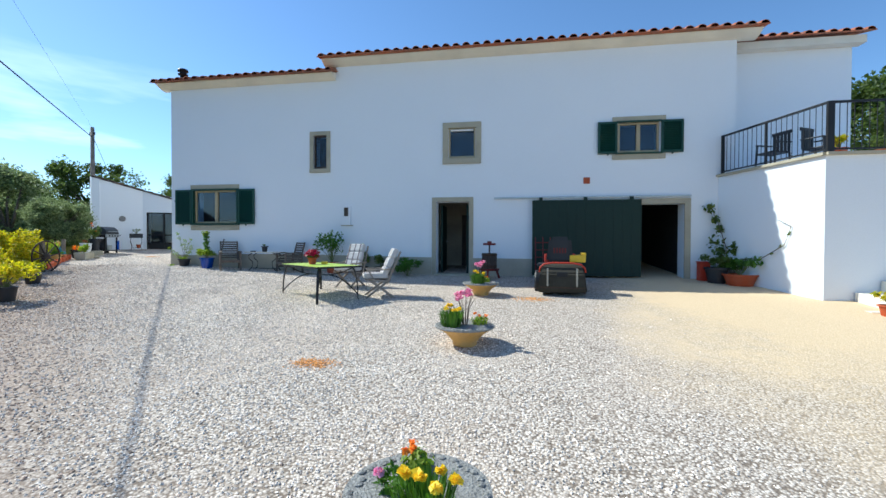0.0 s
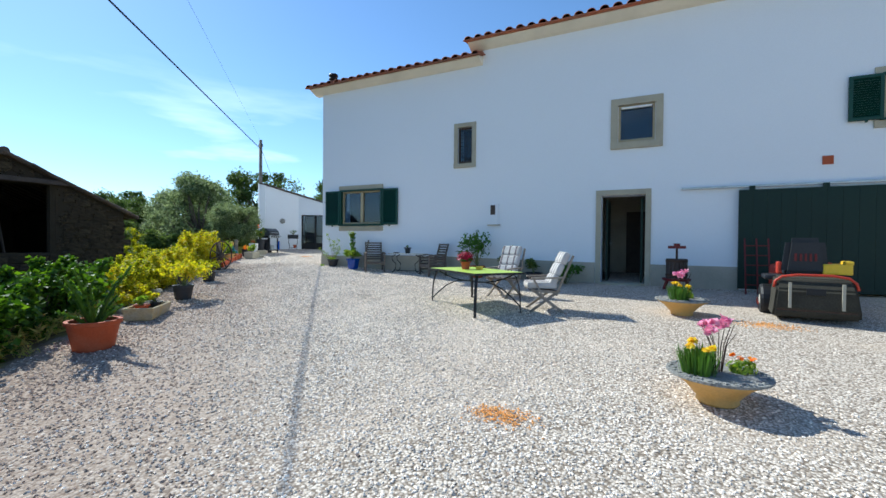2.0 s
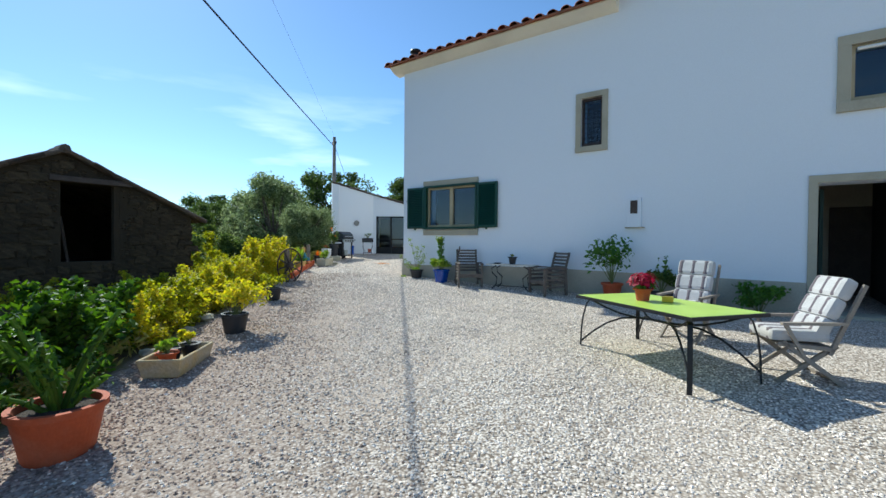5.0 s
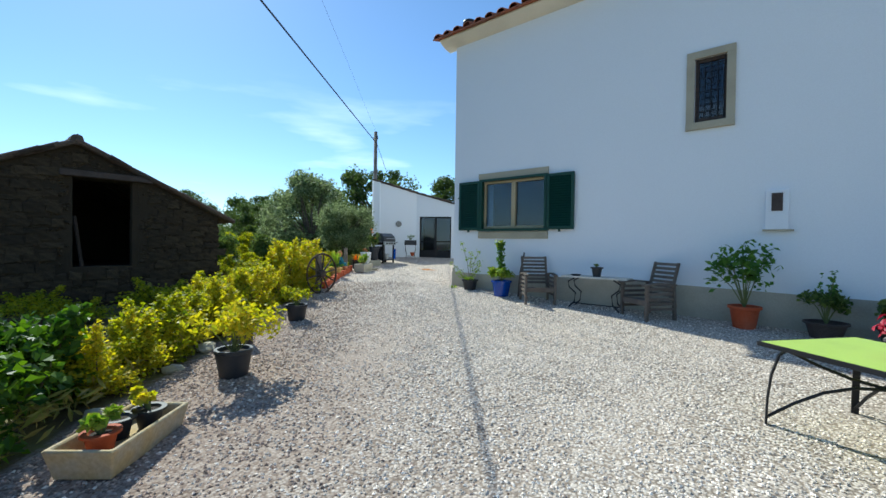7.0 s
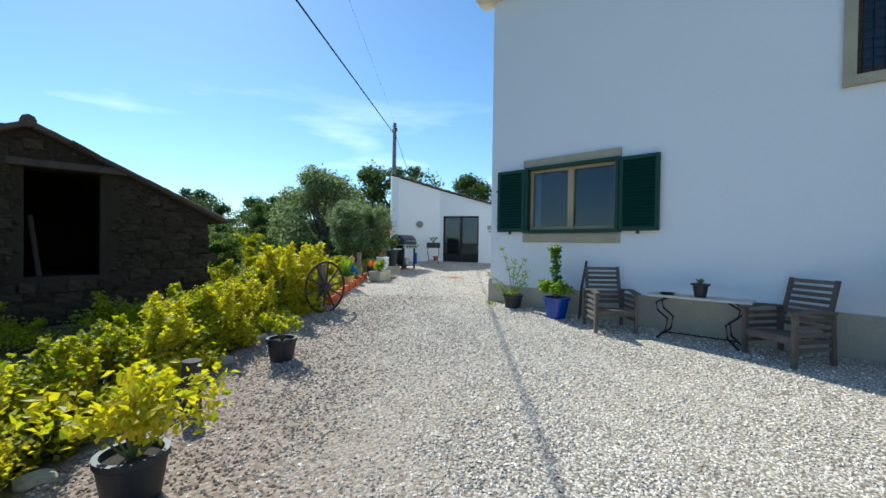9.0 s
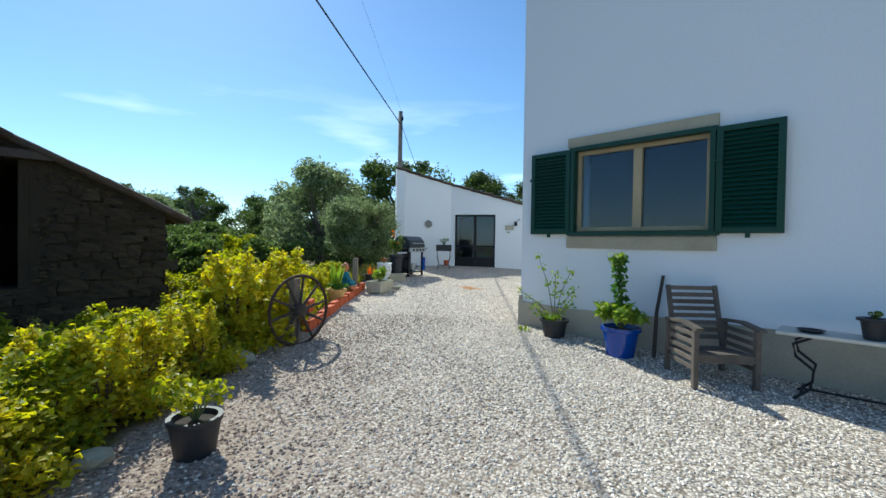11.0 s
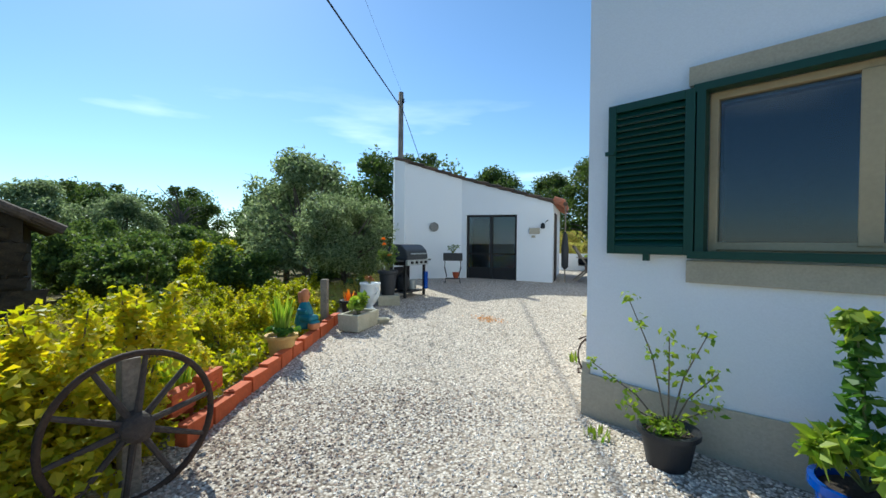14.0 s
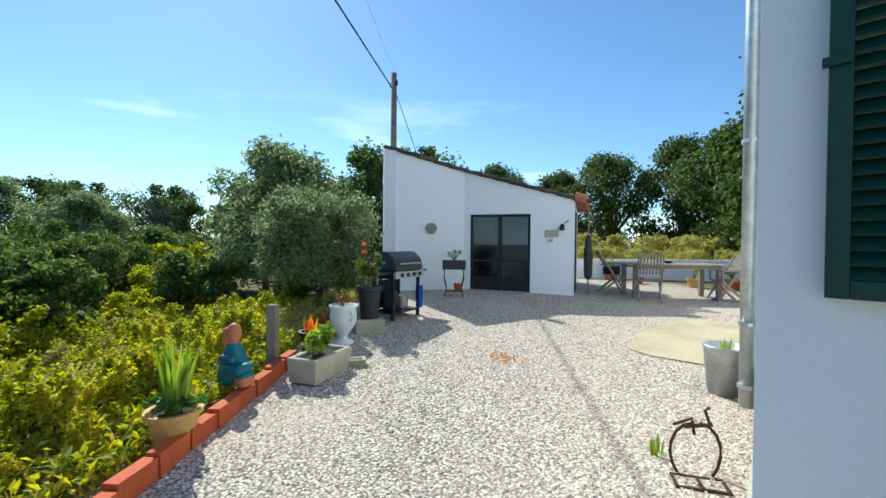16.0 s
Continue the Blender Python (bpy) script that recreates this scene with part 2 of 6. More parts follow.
def yard_mat():
    """Gravel, a sandy stretch, and the soil of the field, laid out by place."""
    m = bpy.data.materials.new("gravel yard")
    m.use_nodes = True
    n, l = m.node_tree.nodes, m.node_tree.links.new
    b = n["Principled BSDF"]
    b.inputs["Roughness"].default_value = 0.95
    b.inputs["Specular IOR Level"].default_value = 0.2
    c = n.new("ShaderNodeTexCoord").outputs["Object"]
    sep = n.new("ShaderNodeSeparateXYZ")
    l(c, sep.inputs[0])

    def tex(kind, scale, detail=None):
        t = n.new(kind)
        t.inputs["Scale"].default_value = scale
        if detail is not None:
            t.inputs["Detail"].default_value = detail
        l(c, t.inputs["Vector"])
        return t

    def calc(op, a, bb=None):
        t = n.new("ShaderNodeMath")
        t.operation = op
        for i, v in enumerate((a, bb)):
            if v is None:
                continue
            if isinstance(v, (int, float)):
                t.inputs[i].default_value = v
            else:
                l(v, t.inputs[i])
        return t.outputs[0]

    def ramp(v, a, bb):
        t = n.new("ShaderNodeMapRange")
        t.inputs["From Min"].default_value, t.inputs["From Max"].default_value = a, bb
        l(v, t.inputs["Value"])
        return t.outputs["Result"]

    def mix(f, a, bb):
        t = n.new("ShaderNodeMixRGB")
        l(f, t.inputs["Fac"])
        for k, v in (("Color1", a), ("Color2", bb)):
            if isinstance(v, tuple):
                t.inputs[k].default_value = (*v, 1)
            else:
                l(v, t.inputs[k])
        return t.outputs["Color"]

    cells = tex("ShaderNodeTexVoronoi", 46)
    fine, mid, wide = tex("ShaderNodeTexNoise", 90, 4), tex("ShaderNodeTexNoise", 5, 4), tex("ShaderNodeTexNoise", 0.55, 4)
    sc = n.new("ShaderNodeSeparateColor")
    l(cells.outputs["Color"], sc.inputs[0])
    stones = mix(sc.outputs[0], (0.44, 0.355, 0.28), (0.91, 0.80, 0.68))
    stones = mix(ramp(cells.outputs["Distance"], 0.34, 0.72), stones, (0.21, 0.165, 0.125))
    stones = mix(calc("MULTIPLY", ramp(wide.outputs["Fac"], 0.48, 0.66), 0.35), stones, (0.62, 0.50, 0.39))
    # sandy stretch in front of the terrace
    line = calc("ADD", calc("MULTIPLY", sep.outputs["Y"], -0.02), sep.outputs["X"])
    blot = calc("ADD", calc("MULTIPLY", mid.outputs["Fac"], 1.2), calc("MULTIPLY", wide.outputs["Fac"], 3.0))
    sand_f = calc("MULTIPLY", ramp(calc("ADD", line, blot), 4.1, 6.0), ramp(calc("ADD", sep.outputs["Y"], blot), 3.5, 8.0))
    sand = mix(fine.outputs["Fac"], (0.62, 0.44, 0.24), (0.84, 0.66, 0.42))
    col = mix(calc("MULTIPLY", sand_f, 0.85), stones, sand)
    # field
    d = calc("ADD", calc("MULTIPLY", calc("ADD", sep.outputs["X"], 11.85), -0.74), calc("MULTIPLY", calc("SUBTRACT", sep.outputs["Y"], 8.95), -0.673))
    ff = ramp(calc("ADD", d, calc("MULTIPLY", calc("SUBTRACT", mid.outputs["Fac"], 0.5), 0.4)), 0.05, 0.2)
    far = ramp(calc("ADD", calc("MULTIPLY", sep.outputs["X"], 0.2), calc("ADD", sep.outputs["Y"], calc("MULTIPLY", mid.outputs["Fac"], 1.0))), 20.0, 21.0)
    litter = calc("MULTIPLY", ramp(calc("ADD", d, calc("MULTIPLY", wide.outputs["Fac"], 2.6)), -2.2, 1.0), 0.9)
    litter = calc("MULTIPLY", litter, calc("SUBTRACT", 1.0, ramp(sep.outputs["Y"], 6.5, 10.5)))
    col = mix(litter, col, mix(sc.outputs[1], (0.17, 0.105, 0.075), (0.46, 0.36, 0.29)))
    soil = mix(ramp(mid.outputs["Fac"], 0.35, 0.65), (0.12, 0.085, 0.05), (0.20, 0.17, 0.06))
    col = mix(calc("MAXIMUM", ff, far), col, soil)
    l(col, b.inputs["Base Color"])
    bp = n.new("ShaderNodeBump")
    bp.inputs["Strength"].default_value, bp.inputs["Distance"].default_value = 0.5, 0.012
    h = calc("ADD", calc("MULTIPLY", cells.outputs["Distance"], -1.0), calc("MULTIPLY", fine.outputs["Fac"], 0.3))
    l(h, bp.inputs["Height"])
    l(bp.outputs["Normal"], b.inputs["Normal"])
    return m


YARD = yard_mat()


# ---- building helpers ----
def thing(name, label, category, m=None, group="", kind=""):
    ob = new(name)
    if m is not None:
        ob.matrix_world = m
    return tagged(ob, label, category, group, kind)


def part(name, bm, material, parent, label="", smooth=False):
    me = bpy.data.meshes.new(name)
    bm.normal_update()
    bm.to_mesh(me)
    bm.free()
    me.materials.append(material)
    if smooth:
        me.shade_smooth()
    ob = new(name, me)
    ob.parent = parent
    if label:
        ob["label"] = label
    return ob


def raw(name, verts, faces, material, parent=None, smooth=False):
    me = bpy.data.meshes.new(name)
    me.from_pydata(verts, [], faces)
    me.materials.append(material)
    if smooth:
        me.shade_smooth()
    ob = new(name, me)
    ob.parent = parent
    return ob


def box(bm, x, y, z, sx, sy, sz, m=None, bevel=0.0):
    """A box with its centre at x, y, z."""
    t = pose(x, y, z) @ Matrix.Diagonal((sx, sy, sz, 1))
    if m is not None:
        t = m @ t
    g = bmesh.ops.create_cube(bm, size=1, matrix=t)
    if bevel:
        es = {e for v in g["verts"] for e in v.link_edges}
        bmesh.ops.bevel(bm, geom=list(es), offset=bevel, segments=2, affect="EDGES", profile=0.6)
    return bm


def B(*boxes, bevel=0.0, m=None):
    bm = bmesh.new()
    for b in boxes:
        box(bm, *b, m=m, bevel=bevel)
    return bm


def beam(bm, a, b, w, h):
    """A rectangular bar from a to b."""
    a, b = Vector(a), Vector(b)
    q = (b - a).to_track_quat("Z", "Y").to_matrix().to_4x4()
    box(bm, 0, 0, (b - a).length / 2, w, h, (b - a).length, Matrix.Translation(a) @ q)
    return bm


def tube(bm, pts, r, n=8, r2=None):
    """A round bar along points, tapering from r to r2."""
    pts = [Vector(p) for p in pts]
    rings = []
    for i, p in enumerate(pts):
        d = (pts[min(i + 1, len(pts) - 1)] - pts[max(i - 1, 0)]).normalized()
        q = d.to_track_quat("Z", "Y")
        k = r if r2 is None else r + (r2 - r) * i / (len(pts) - 1)
        rings.append([bm.verts.new(p + q @ Vector((k * math.cos(2 * math.pi * j / n), k * math.sin(2 * math.pi * j / n), 0))) for j in range(n)])
    for a, b in zip(rings, rings[1:]):
        for j in range(n):
            bm.faces.new((a[j], a[(j + 1) % n], b[(j + 1) % n], b[j]))
    bm.faces.new(rings[0][::-1])
    bm.faces.new(rings[-1])
    return bm


def ribbon(pts, w, th):
    """A flat bar along points that bends in its own upright plane."""
    bm = bmesh.new()
    rings = []
    for i, p in enumerate(pts):
        d = (pts[min(i + 1, len(pts) - 1)] - pts[max(i - 1, 0)]).normalized()
        flat = pts[0] - pts[-1]
        side = Vector((-flat.y, flat.x, 0)).normalized()
        nor = d.cross(side).normalized()
        rings.append([bm.verts.new(p + side * a * w / 2 + nor * b * th / 2) for a, b in ((-1, -1), (1, -1), (1, 1), (-1, 1))])
    for a, b in zip(rings, rings[1:]):
        for k in range(4):
            bm.faces.new((a[k], a[(k + 1) % 4], b[(k + 1) % 4], b[k]))
    bm.faces.new(rings[0][::-1])
    bm.faces.new(rings[-1])
    bmesh.ops.recalc_face_normals(bm, faces=bm.faces[:])
    return bm


def lathe(bm, prof, n=28, m=None):
    """A turned shape from (radius, height) pairs."""
    rings = []
    for r, z in prof:
        ring = [Vector((r * math.cos(2 * math.pi * j / n), r * math.sin(2 * math.pi * j / n), z)) for j in range(n)]
        rings.append([bm.verts.new(m @ v if m is not None else v) for v in ring])
    for a, b in zip(rings, rings[1:]):
        for j in range(n):
            bm.faces.new((a[j], a[(j + 1) % n], b[(j + 1) % n], b[j]))
    bm.faces.new(rings[0][::-1])
    bm.faces.new(rings[-1])
    return bm


def arc(c, r, a0, a1, n, ax="xz"):
    out = []
    for i in range(n + 1):
        a = radians(a0 + (a1 - a0) * i / n)
        v = {"xz": (r * math.cos(a), 0, r * math.sin(a)), "yz": (0, r * math.cos(a), r * math.sin(a)), "xy": (r * math.cos(a), r * math.sin(a), 0)}[ax]
        out.append(Vector(c) + Vector(v))
    return out


def leaves(name, pts, size, material, parent, seed=1, long=1.6, up=0.2, out_from=None):
    """Many folded leaves, one at each point."""
    rng = np.random.default_rng(seed)
    pts = np.asarray(pts, float)
    n = len(pts)
    nor = rng.normal(size=(n, 3))
    nor[:, 2] = np.abs(nor[:, 2]) + up
    nor /= np.linalg.norm(nor, axis=1)[:, None]
    t = np.cross(nor, rng.normal(size=(n, 3)))
    t /= np.linalg.norm(t, axis=1)[:, None]
    s = np.cross(nor, t)
    k = (size * rng.uniform(0.6, 1.25, n))[:, None]
    v = np.empty((n, 4, 3))
    v[:, 0] = pts - t * k * long * 0.5
    v[:, 1] = pts + s * k * 0.5 + nor * k * 0.16
    v[:, 2] = pts + t * k * long * 0.5
    v[:, 3] = pts - s * k * 0.5 + nor * k * 0.16
    idx = np.arange(n)[:, None] * 4
    f = np.concatenate([idx + np.array([[0, 1, 2]]), idx + np.array([[0, 2, 3]])])
    return raw(name, v.reshape(-1, 3).tolist(), f.tolist(), material, parent)


def clump(rng, centre, radius, n, hollow=0.55):
    """Points in an uneven ball, denser towards its skin."""
    d = rng.normal(size=(n, 3))
    d /= np.linalg.norm(d, axis=1)[:, None]
    r = rng.uniform(hollow, 1.0, n) ** 0.7 * rng.uniform(0.75, 1.15, n)
    return np.asarray(centre) + d * r[:, None] * np.asarray(radius)


def wall_panel(bm, x0, x1, z0, z1, y0, y1, holes, skip=None):
    """An upright wall along x with thickness y0..y1 and rectangular holes (x0, x1, z0, z1) right through it."""
    xs = sorted({x0, x1, *[h[i] for h in holes for i in (0, 1)], *([skip[0]] if skip else [])})
    zs = sorted({z0, z1, *[h[i] for h in holes for i in (2, 3)], *([skip[1]] if skip else [])})
    full = {}
    for i in range(len(xs) - 1):
        for j in range(len(zs) - 1):
            cx, cz = (xs[i] + xs[i + 1]) / 2, (zs[j] + zs[j + 1]) / 2
            hole = any(h[0] < cx < h[1] and h[2] < cz < h[3] for h in holes)
            off = skip and cx < skip[0] and cz > skip[1]
            full[i, j] = not hole and not off
    vs = {}

    def v(i, j, y):
        if (i, j, y) not in vs:
            vs[i, j, y] = bm.verts.new((xs[i], y, zs[j]))
        return vs[i, j, y]

    for (i, j), ok in full.items():
        if not ok:
            continue
        bm.faces.new((v(i, j, y0), v(i + 1, j, y0), v(i + 1, j + 1, y0), v(i, j + 1, y0)))
        bm.faces.new((v(i, j, y1), v(i, j + 1, y1), v(i + 1, j + 1, y1), v(i + 1, j, y1)))
        for di, dj, a, b in ((-1, 0, (i, j + 1), (i, j)), (1, 0, (i + 1, j), (i + 1, j + 1)), (0, -1, (i, j), (i + 1, j)), (0, 1, (i + 1, j + 1), (i, j + 1))):
            if not full.get((i + di, j + dj)):
                bm.faces.new((v(*a, y0), v(*a, y1), v(*b, y1), v(*b, y0)))
    return bm


def prism(bm, poly, z0, z1):
    """An upright block over a plan polygon; z1 may be a function of x, y."""
    top = z1 if callable(z1) else (lambda x, y: z1)
    lo = [bm.verts.new((x, y, z0)) for x, y in poly]
    hi = [bm.verts.new((x, y, top(x, y))) for x, y in poly]
    for k in range(len(poly)):
        q = (k + 1) % len(poly)
        bm.faces.new((lo[k], lo[q], hi[q], hi[k]))
    bm.faces.new(lo[::-1])
    bm.faces.new(hi)
    return bm


# ---- ground ----
def build_ground():
    xs = [-900, -300, -120, -70, -50, -40, -32, -27, *np.arange(-24, 16.01, 0.4).tolist(), 20, 26, 36, 60, 120, 300, 900]
    ys = [-900, -300, -120, -60, -30, -18, -12, *np.arange(-8, 28.01, 0.4).tolist(), 32, 38, 50, 70, 120, 300, 900]
    verts = [(x, y, ground_z(x, y) + (0.02 * noise.noise((x * 0.9, y * 0.9, 0)) if abs(x) < 40 else 0)) for x in xs for y in ys]
    w = len(ys)
    faces = [(i * w + j, (i + 1) * w + j, (i + 1) * w + j + 1, i * w + j + 1) for i in range(len(xs) - 1) for j in range(w - 1)]
    ob = raw("ground", verts, faces, YARD, smooth=True)
    tagged(ob, "pale gravel yard with a sandy stretch, dry field soil beside it", "ground", kind="structure")


build_ground()

# ---- the house ----
FY = 11.85                                   # the front wall's outer face
house = thing("house", "long white two-storey farmhouse with tiled roofs and green shutters", "house")


def tiles(parent, x0, x1, y0, z0, slope, rows, material, pitch=0.29, length=0.42):
    """Courses of barrel tiles that climb away from the eave at y0; the lowest course in single pieces, the rest joined."""
    n = max(1, round((x1 - x0) / pitch))
    step = (x1 - x0) / n

    def barrel(bm, x, y, z, r):
        a, b = [], []
        for k in range(7):
            t = math.pi * k / 6
            a.append(bm.verts.new((x + r * math.cos(t), y, z + r * 0.8 * math.sin(t))))
            b.append(bm.verts.new((x + r * 0.9 * math.cos(t), y + length * 1.15, z + r * 0.75 * math.sin(t) + length * 1.15 * slope)))
        for k in range(6):
            bm.faces.new((a[k], a[k + 1], b[k + 1], b[k]))
        c = []
        for k in range(7):
            t = math.pi * k / 6
            c.append(bm.verts.new((x + (r - 0.016) * math.cos(t), y, z + (r - 0.016) * 0.8 * math.sin(t))))
        for k in range(6):
            bm.faces.new((c[k], c[k + 1], a[k + 1], a[k]))

    proto = bmesh.new()
    barrel(proto, 0, 0, 0, step * 0.36)
    first = part("roof_tile", proto, material, parent, smooth=True)
    for i in range(n):
        ob = first if i == 0 else first.copy()
        if i:
            scene.collection.objects.link(ob)
        ob.location = (x0 + (i + 0.5) * step, y0 + random.uniform(-0.015, 0.015), z0 + random.uniform(-0.006, 0.006))
        ob.rotation_euler = (0, random.uniform(-0.03, 0.03), random.uniform(-0.03, 0.03))
    rest = bmesh.new()
    for r in range(1, rows):
        for i in range(n):
            barrel(rest, x0 + (i + 0.5) * step, y0 + r * length, z0 + r * length * slope + 0.02, step * 0.36)
    tagged(part("roof_tiles", rest, material, parent, smooth=True), kind="stuff")
    pan = bmesh.new()
    box(pan, (x0 + x1) / 2, y0 + rows * length / 2 + 0.03, 0, x1 - x0, rows * length, 0.03)
    for v in pan.verts:
        v.co.z += z0 - 0.015 + (v.co.y - y0) * slope
    part("roof_pan", pan, material, parent)


SL = 0.3
openings = [(-9.53, -7.93, 2.2, 3.34), (-5.35, -4.91, 3.9, 4.95), (-1.14, -0.35, 4.1, 5.0), (-1.505, -0.52, 0.55, 2.855),
            (3.55, 4.62, 4.1, 4.95), (2.3, 5.26, 0.5, 2.74)]
bm = wall_panel(bmesh.new(), -10.34, 6.48, -0.4, 7.18, FY, FY + 0.45, openings, skip=(-4.62, 6.78))
part("wall", bm, PLASTER, house)
# the end wall leans out of square; rear and far walls close the house
bm = prism(bmesh.new(), [(-10.34, FY + 0.004), (-9.9, FY + 0.45), (-10.95, 20.0), (-11.34, 20.0)], 0.3, lambda x, y: 6.78 + max(0, min(y - FY, 16.2 - y)) * SL * (y < 16.2))
part("wall", bm, PLASTER, house)
bm = B((-2, 20.2, 3.4, 18.6, 0.4, 7.6), (6.25, 16, 3.4, 0.4, 7.9, 7.4))
part("wall", bm, PLASTER, house)
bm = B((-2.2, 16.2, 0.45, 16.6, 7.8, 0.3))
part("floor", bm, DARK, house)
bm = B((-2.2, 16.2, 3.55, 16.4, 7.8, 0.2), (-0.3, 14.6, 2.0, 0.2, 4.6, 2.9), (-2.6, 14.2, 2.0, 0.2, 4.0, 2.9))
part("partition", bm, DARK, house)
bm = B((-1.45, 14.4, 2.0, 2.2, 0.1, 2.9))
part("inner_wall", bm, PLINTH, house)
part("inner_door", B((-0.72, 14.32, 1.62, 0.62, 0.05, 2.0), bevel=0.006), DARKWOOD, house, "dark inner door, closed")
# added dark sheets that paint the garage's inner shade over its pale walls
part("garage_shade_lining", B((5.42, 14.2, 1.8, 0.12, 3.6, 3.0), (3.6, 15.9, 1.8, 3.6, 0.1, 3.0)), DARK, house)

# plinth follows the climbing yard
runs = [(-10.37, -9.6), (-9.6, -8.0), (-8.0, -6.0), (-6.0, -4.0), (-4.0, -1.63), (-0.40, 1.3)]
for a, b in runs:
    bm = bmesh.new()
    vs = [bm.verts.new((x, y, z)) for x in (a, b) for y in (FY - 0.022, FY + 0.05) for z in (gz(x, FY) - 0.3, gz(x, FY) + (0.34 if x < -9 else 0.44 if x < -7 else 0.5))]
    for f in ((0, 1, 5, 4), (2, 6, 7, 3), (1, 3, 7, 5), (0, 4, 6, 2), (0, 2, 3, 1), (4, 5, 7, 6)):
        bm.faces.new([vs[k] for k in f])
    part("plinth", bm, PLINTH, house)
bm = prism(bmesh.new(), [(-10.365, FY - 0.018), (-10.3, FY - 0.018), (-11.3, 20), (-11.362, 20)], 0.4, 1.33)
part("plinth", bm, PLINTH, house)

# cornice and roofs
for a, b, z in ((-10.62, -4.62, 6.43), (-4.95, 6.95, 6.83)):
    bm = bmesh.new()
    prof = [(FY + 0.1, z + 0.15), (FY - 0.004, z + 0.16), (FY - 0.10, z + 0.18), (FY - 0.22, z + 0.235), (FY - 0.31, z + 0.285), (FY - 0.31, z + 0.31), (FY + 0.1, z + 0.42)]
    l0 = [bm.verts.new((a, y, zz)) for y, zz in prof]
    l1 = [bm.verts.new((b, y, zz)) for y, zz in prof]
    for k in range(len(prof)):
        q = (k + 1) % len(prof)
        bm.faces.new((l0[k], l0[q], l1[q], l1[k]))
    bm.faces.new(l0[::-1]); bm.faces.new(l1)
    part("cornice", bm, CREAM, house)
    bm = B(((a + b) / 2, FY - 0.30, z + 0.335, b - a + 0.1, 0.14, 0.035))
    part("tile_board", bm, TILE, house)
tiles(house, -10.75, -4.55, FY - 0.44, 6.75, SL, 10, TILE)
tiles(house, -5.05, 7.05, FY - 0.44, 7.17, SL, 10, TILE)
bm = B((-4.8, 16.1, 5.4, 0.3, 8.2, 3.6))
for v in bm.verts:
    if v.co.z > 7:
        v.co.z = 8.1 if v.co.y > 14 else 7.12
part("step_wall", bm, PLASTER, house)
# rear slopes
bm = bmesh.new()
for a, b, z in ((-11.4, -4.8, 8.15), (-4.8, 7.0, 8.6)):
    vs = [bm.verts.new(p) for p in ((a, 15.5, z), (b, 15.5, z), (b, 20.8, z - 1.5), (a, 20.8, z - 1.5))]
    bm.faces.new(vs)
part("rear_roof", bm, TILE, house)
bm = lathe(bmesh.new(), [(0.09, 7.2), (0.09, 7.62), (0.16, 7.63), (0.16, 7.66), (0.1, 7.68), (0.1, 7.74), (0.17, 7.75), (0.15, 7.82), (0.02, 7.85)], 12, pose(-10.55, 12.6, -0.22))
part("chimney_pipe", bm, BLACK, house, "small black metal chimney pipe", True)

# right-hand, lower part of the house, set back behind the terrace
bm = B((8.15, 13.05, 4.6, 3.3, 0.4, 5.3), (9.6, 15.5, 4.6, 0.4, 5, 5.3))
part("side_wing_wall", bm, PLASTER, house)
bm = B((8.2, 12.72, 7.12, 3.5, 0.3, 0.2))
part("cornice", bm, CREAM, house)
tiles(house, 6.6, 10.1, 12.42, 7.28, SL, 9, TILE)


def window(x0, x1, z0, z1, mullion=True, frame_mat=BEIGE, deep=0.07):
    w = part("window", B(((x0 + x1) / 2, FY + deep + 0.03, z0 + 0.02, x1 - x0, 0.06, 0.04)), frame_mat, house, "window with a painted frame")
    cx, cz = (x0 + x1) / 2, (z0 + z1) / 2
    t = 0.05
    part("frame", B((cx, FY + deep, z1 - t / 2, x1 - x0, 0.07, t), (cx, FY + deep, z0 + t / 2 + 0.02, x1 - x0, 0.07, t),
                    (x0 + t / 2, FY + deep, cz, t, 0.068, z1 - z0), (x1 - t / 2, FY + deep, cz, t, 0.068, z1 - z0),
                    *([(cx, FY + deep - 0.01, cz, 0.1, 0.07, z1 - z0 - 0.1)] if mullion else []), bevel=0.006), frame_mat, w)
    spans = [(x0 + t, cx - 0.05), (cx + 0.05, x1 - t)] if mullion else [(x0 + t, x1 - t)]
    for a, b in spans:
        p = part("pane", B(((a + b) / 2, FY + deep + 0.01, cz, b - a + 0.01, 0.008, z1 - z0 - 2 * t + 0.02)), GLASS, w)
        p.visible_shadow = False
    # added near-black sheet that stands in for the unlit room behind
    part("room_shade_sheet", B((cx, FY + 0.42, cz, x1 - x0 - 0.01, 0.02, z1 - z0 - 0.01)), DARK, w)
    return w


def trim(x0, x1, z0, z1, t=0.14, bottom=True):
    """A stone surround, 2 cm proud."""
    y = FY - 0.012
    for b in [((x0 + x1) / 2, y, z1 - t / 2, x1 - x0, 0.05, t), (x0 + t / 2, y, (z0 + z1 - t) / 2 + (t / 2 if bottom else 0), t, 0.048, z1 - z0 - t - (t if bottom else 0)),
              (x1 - t / 2, y, (z0 + z1 - t) / 2 + (t / 2 if bottom else 0), t, 0.048, z1 - z0 - t - (t if bottom else 0))] + ([((x0 + x1) / 2, y - 0.01, z0 + t / 2, x1 - x0, 0.07, t)] if bottom else []):
        part("trim", B(b, bevel=0.005), STONE, house)


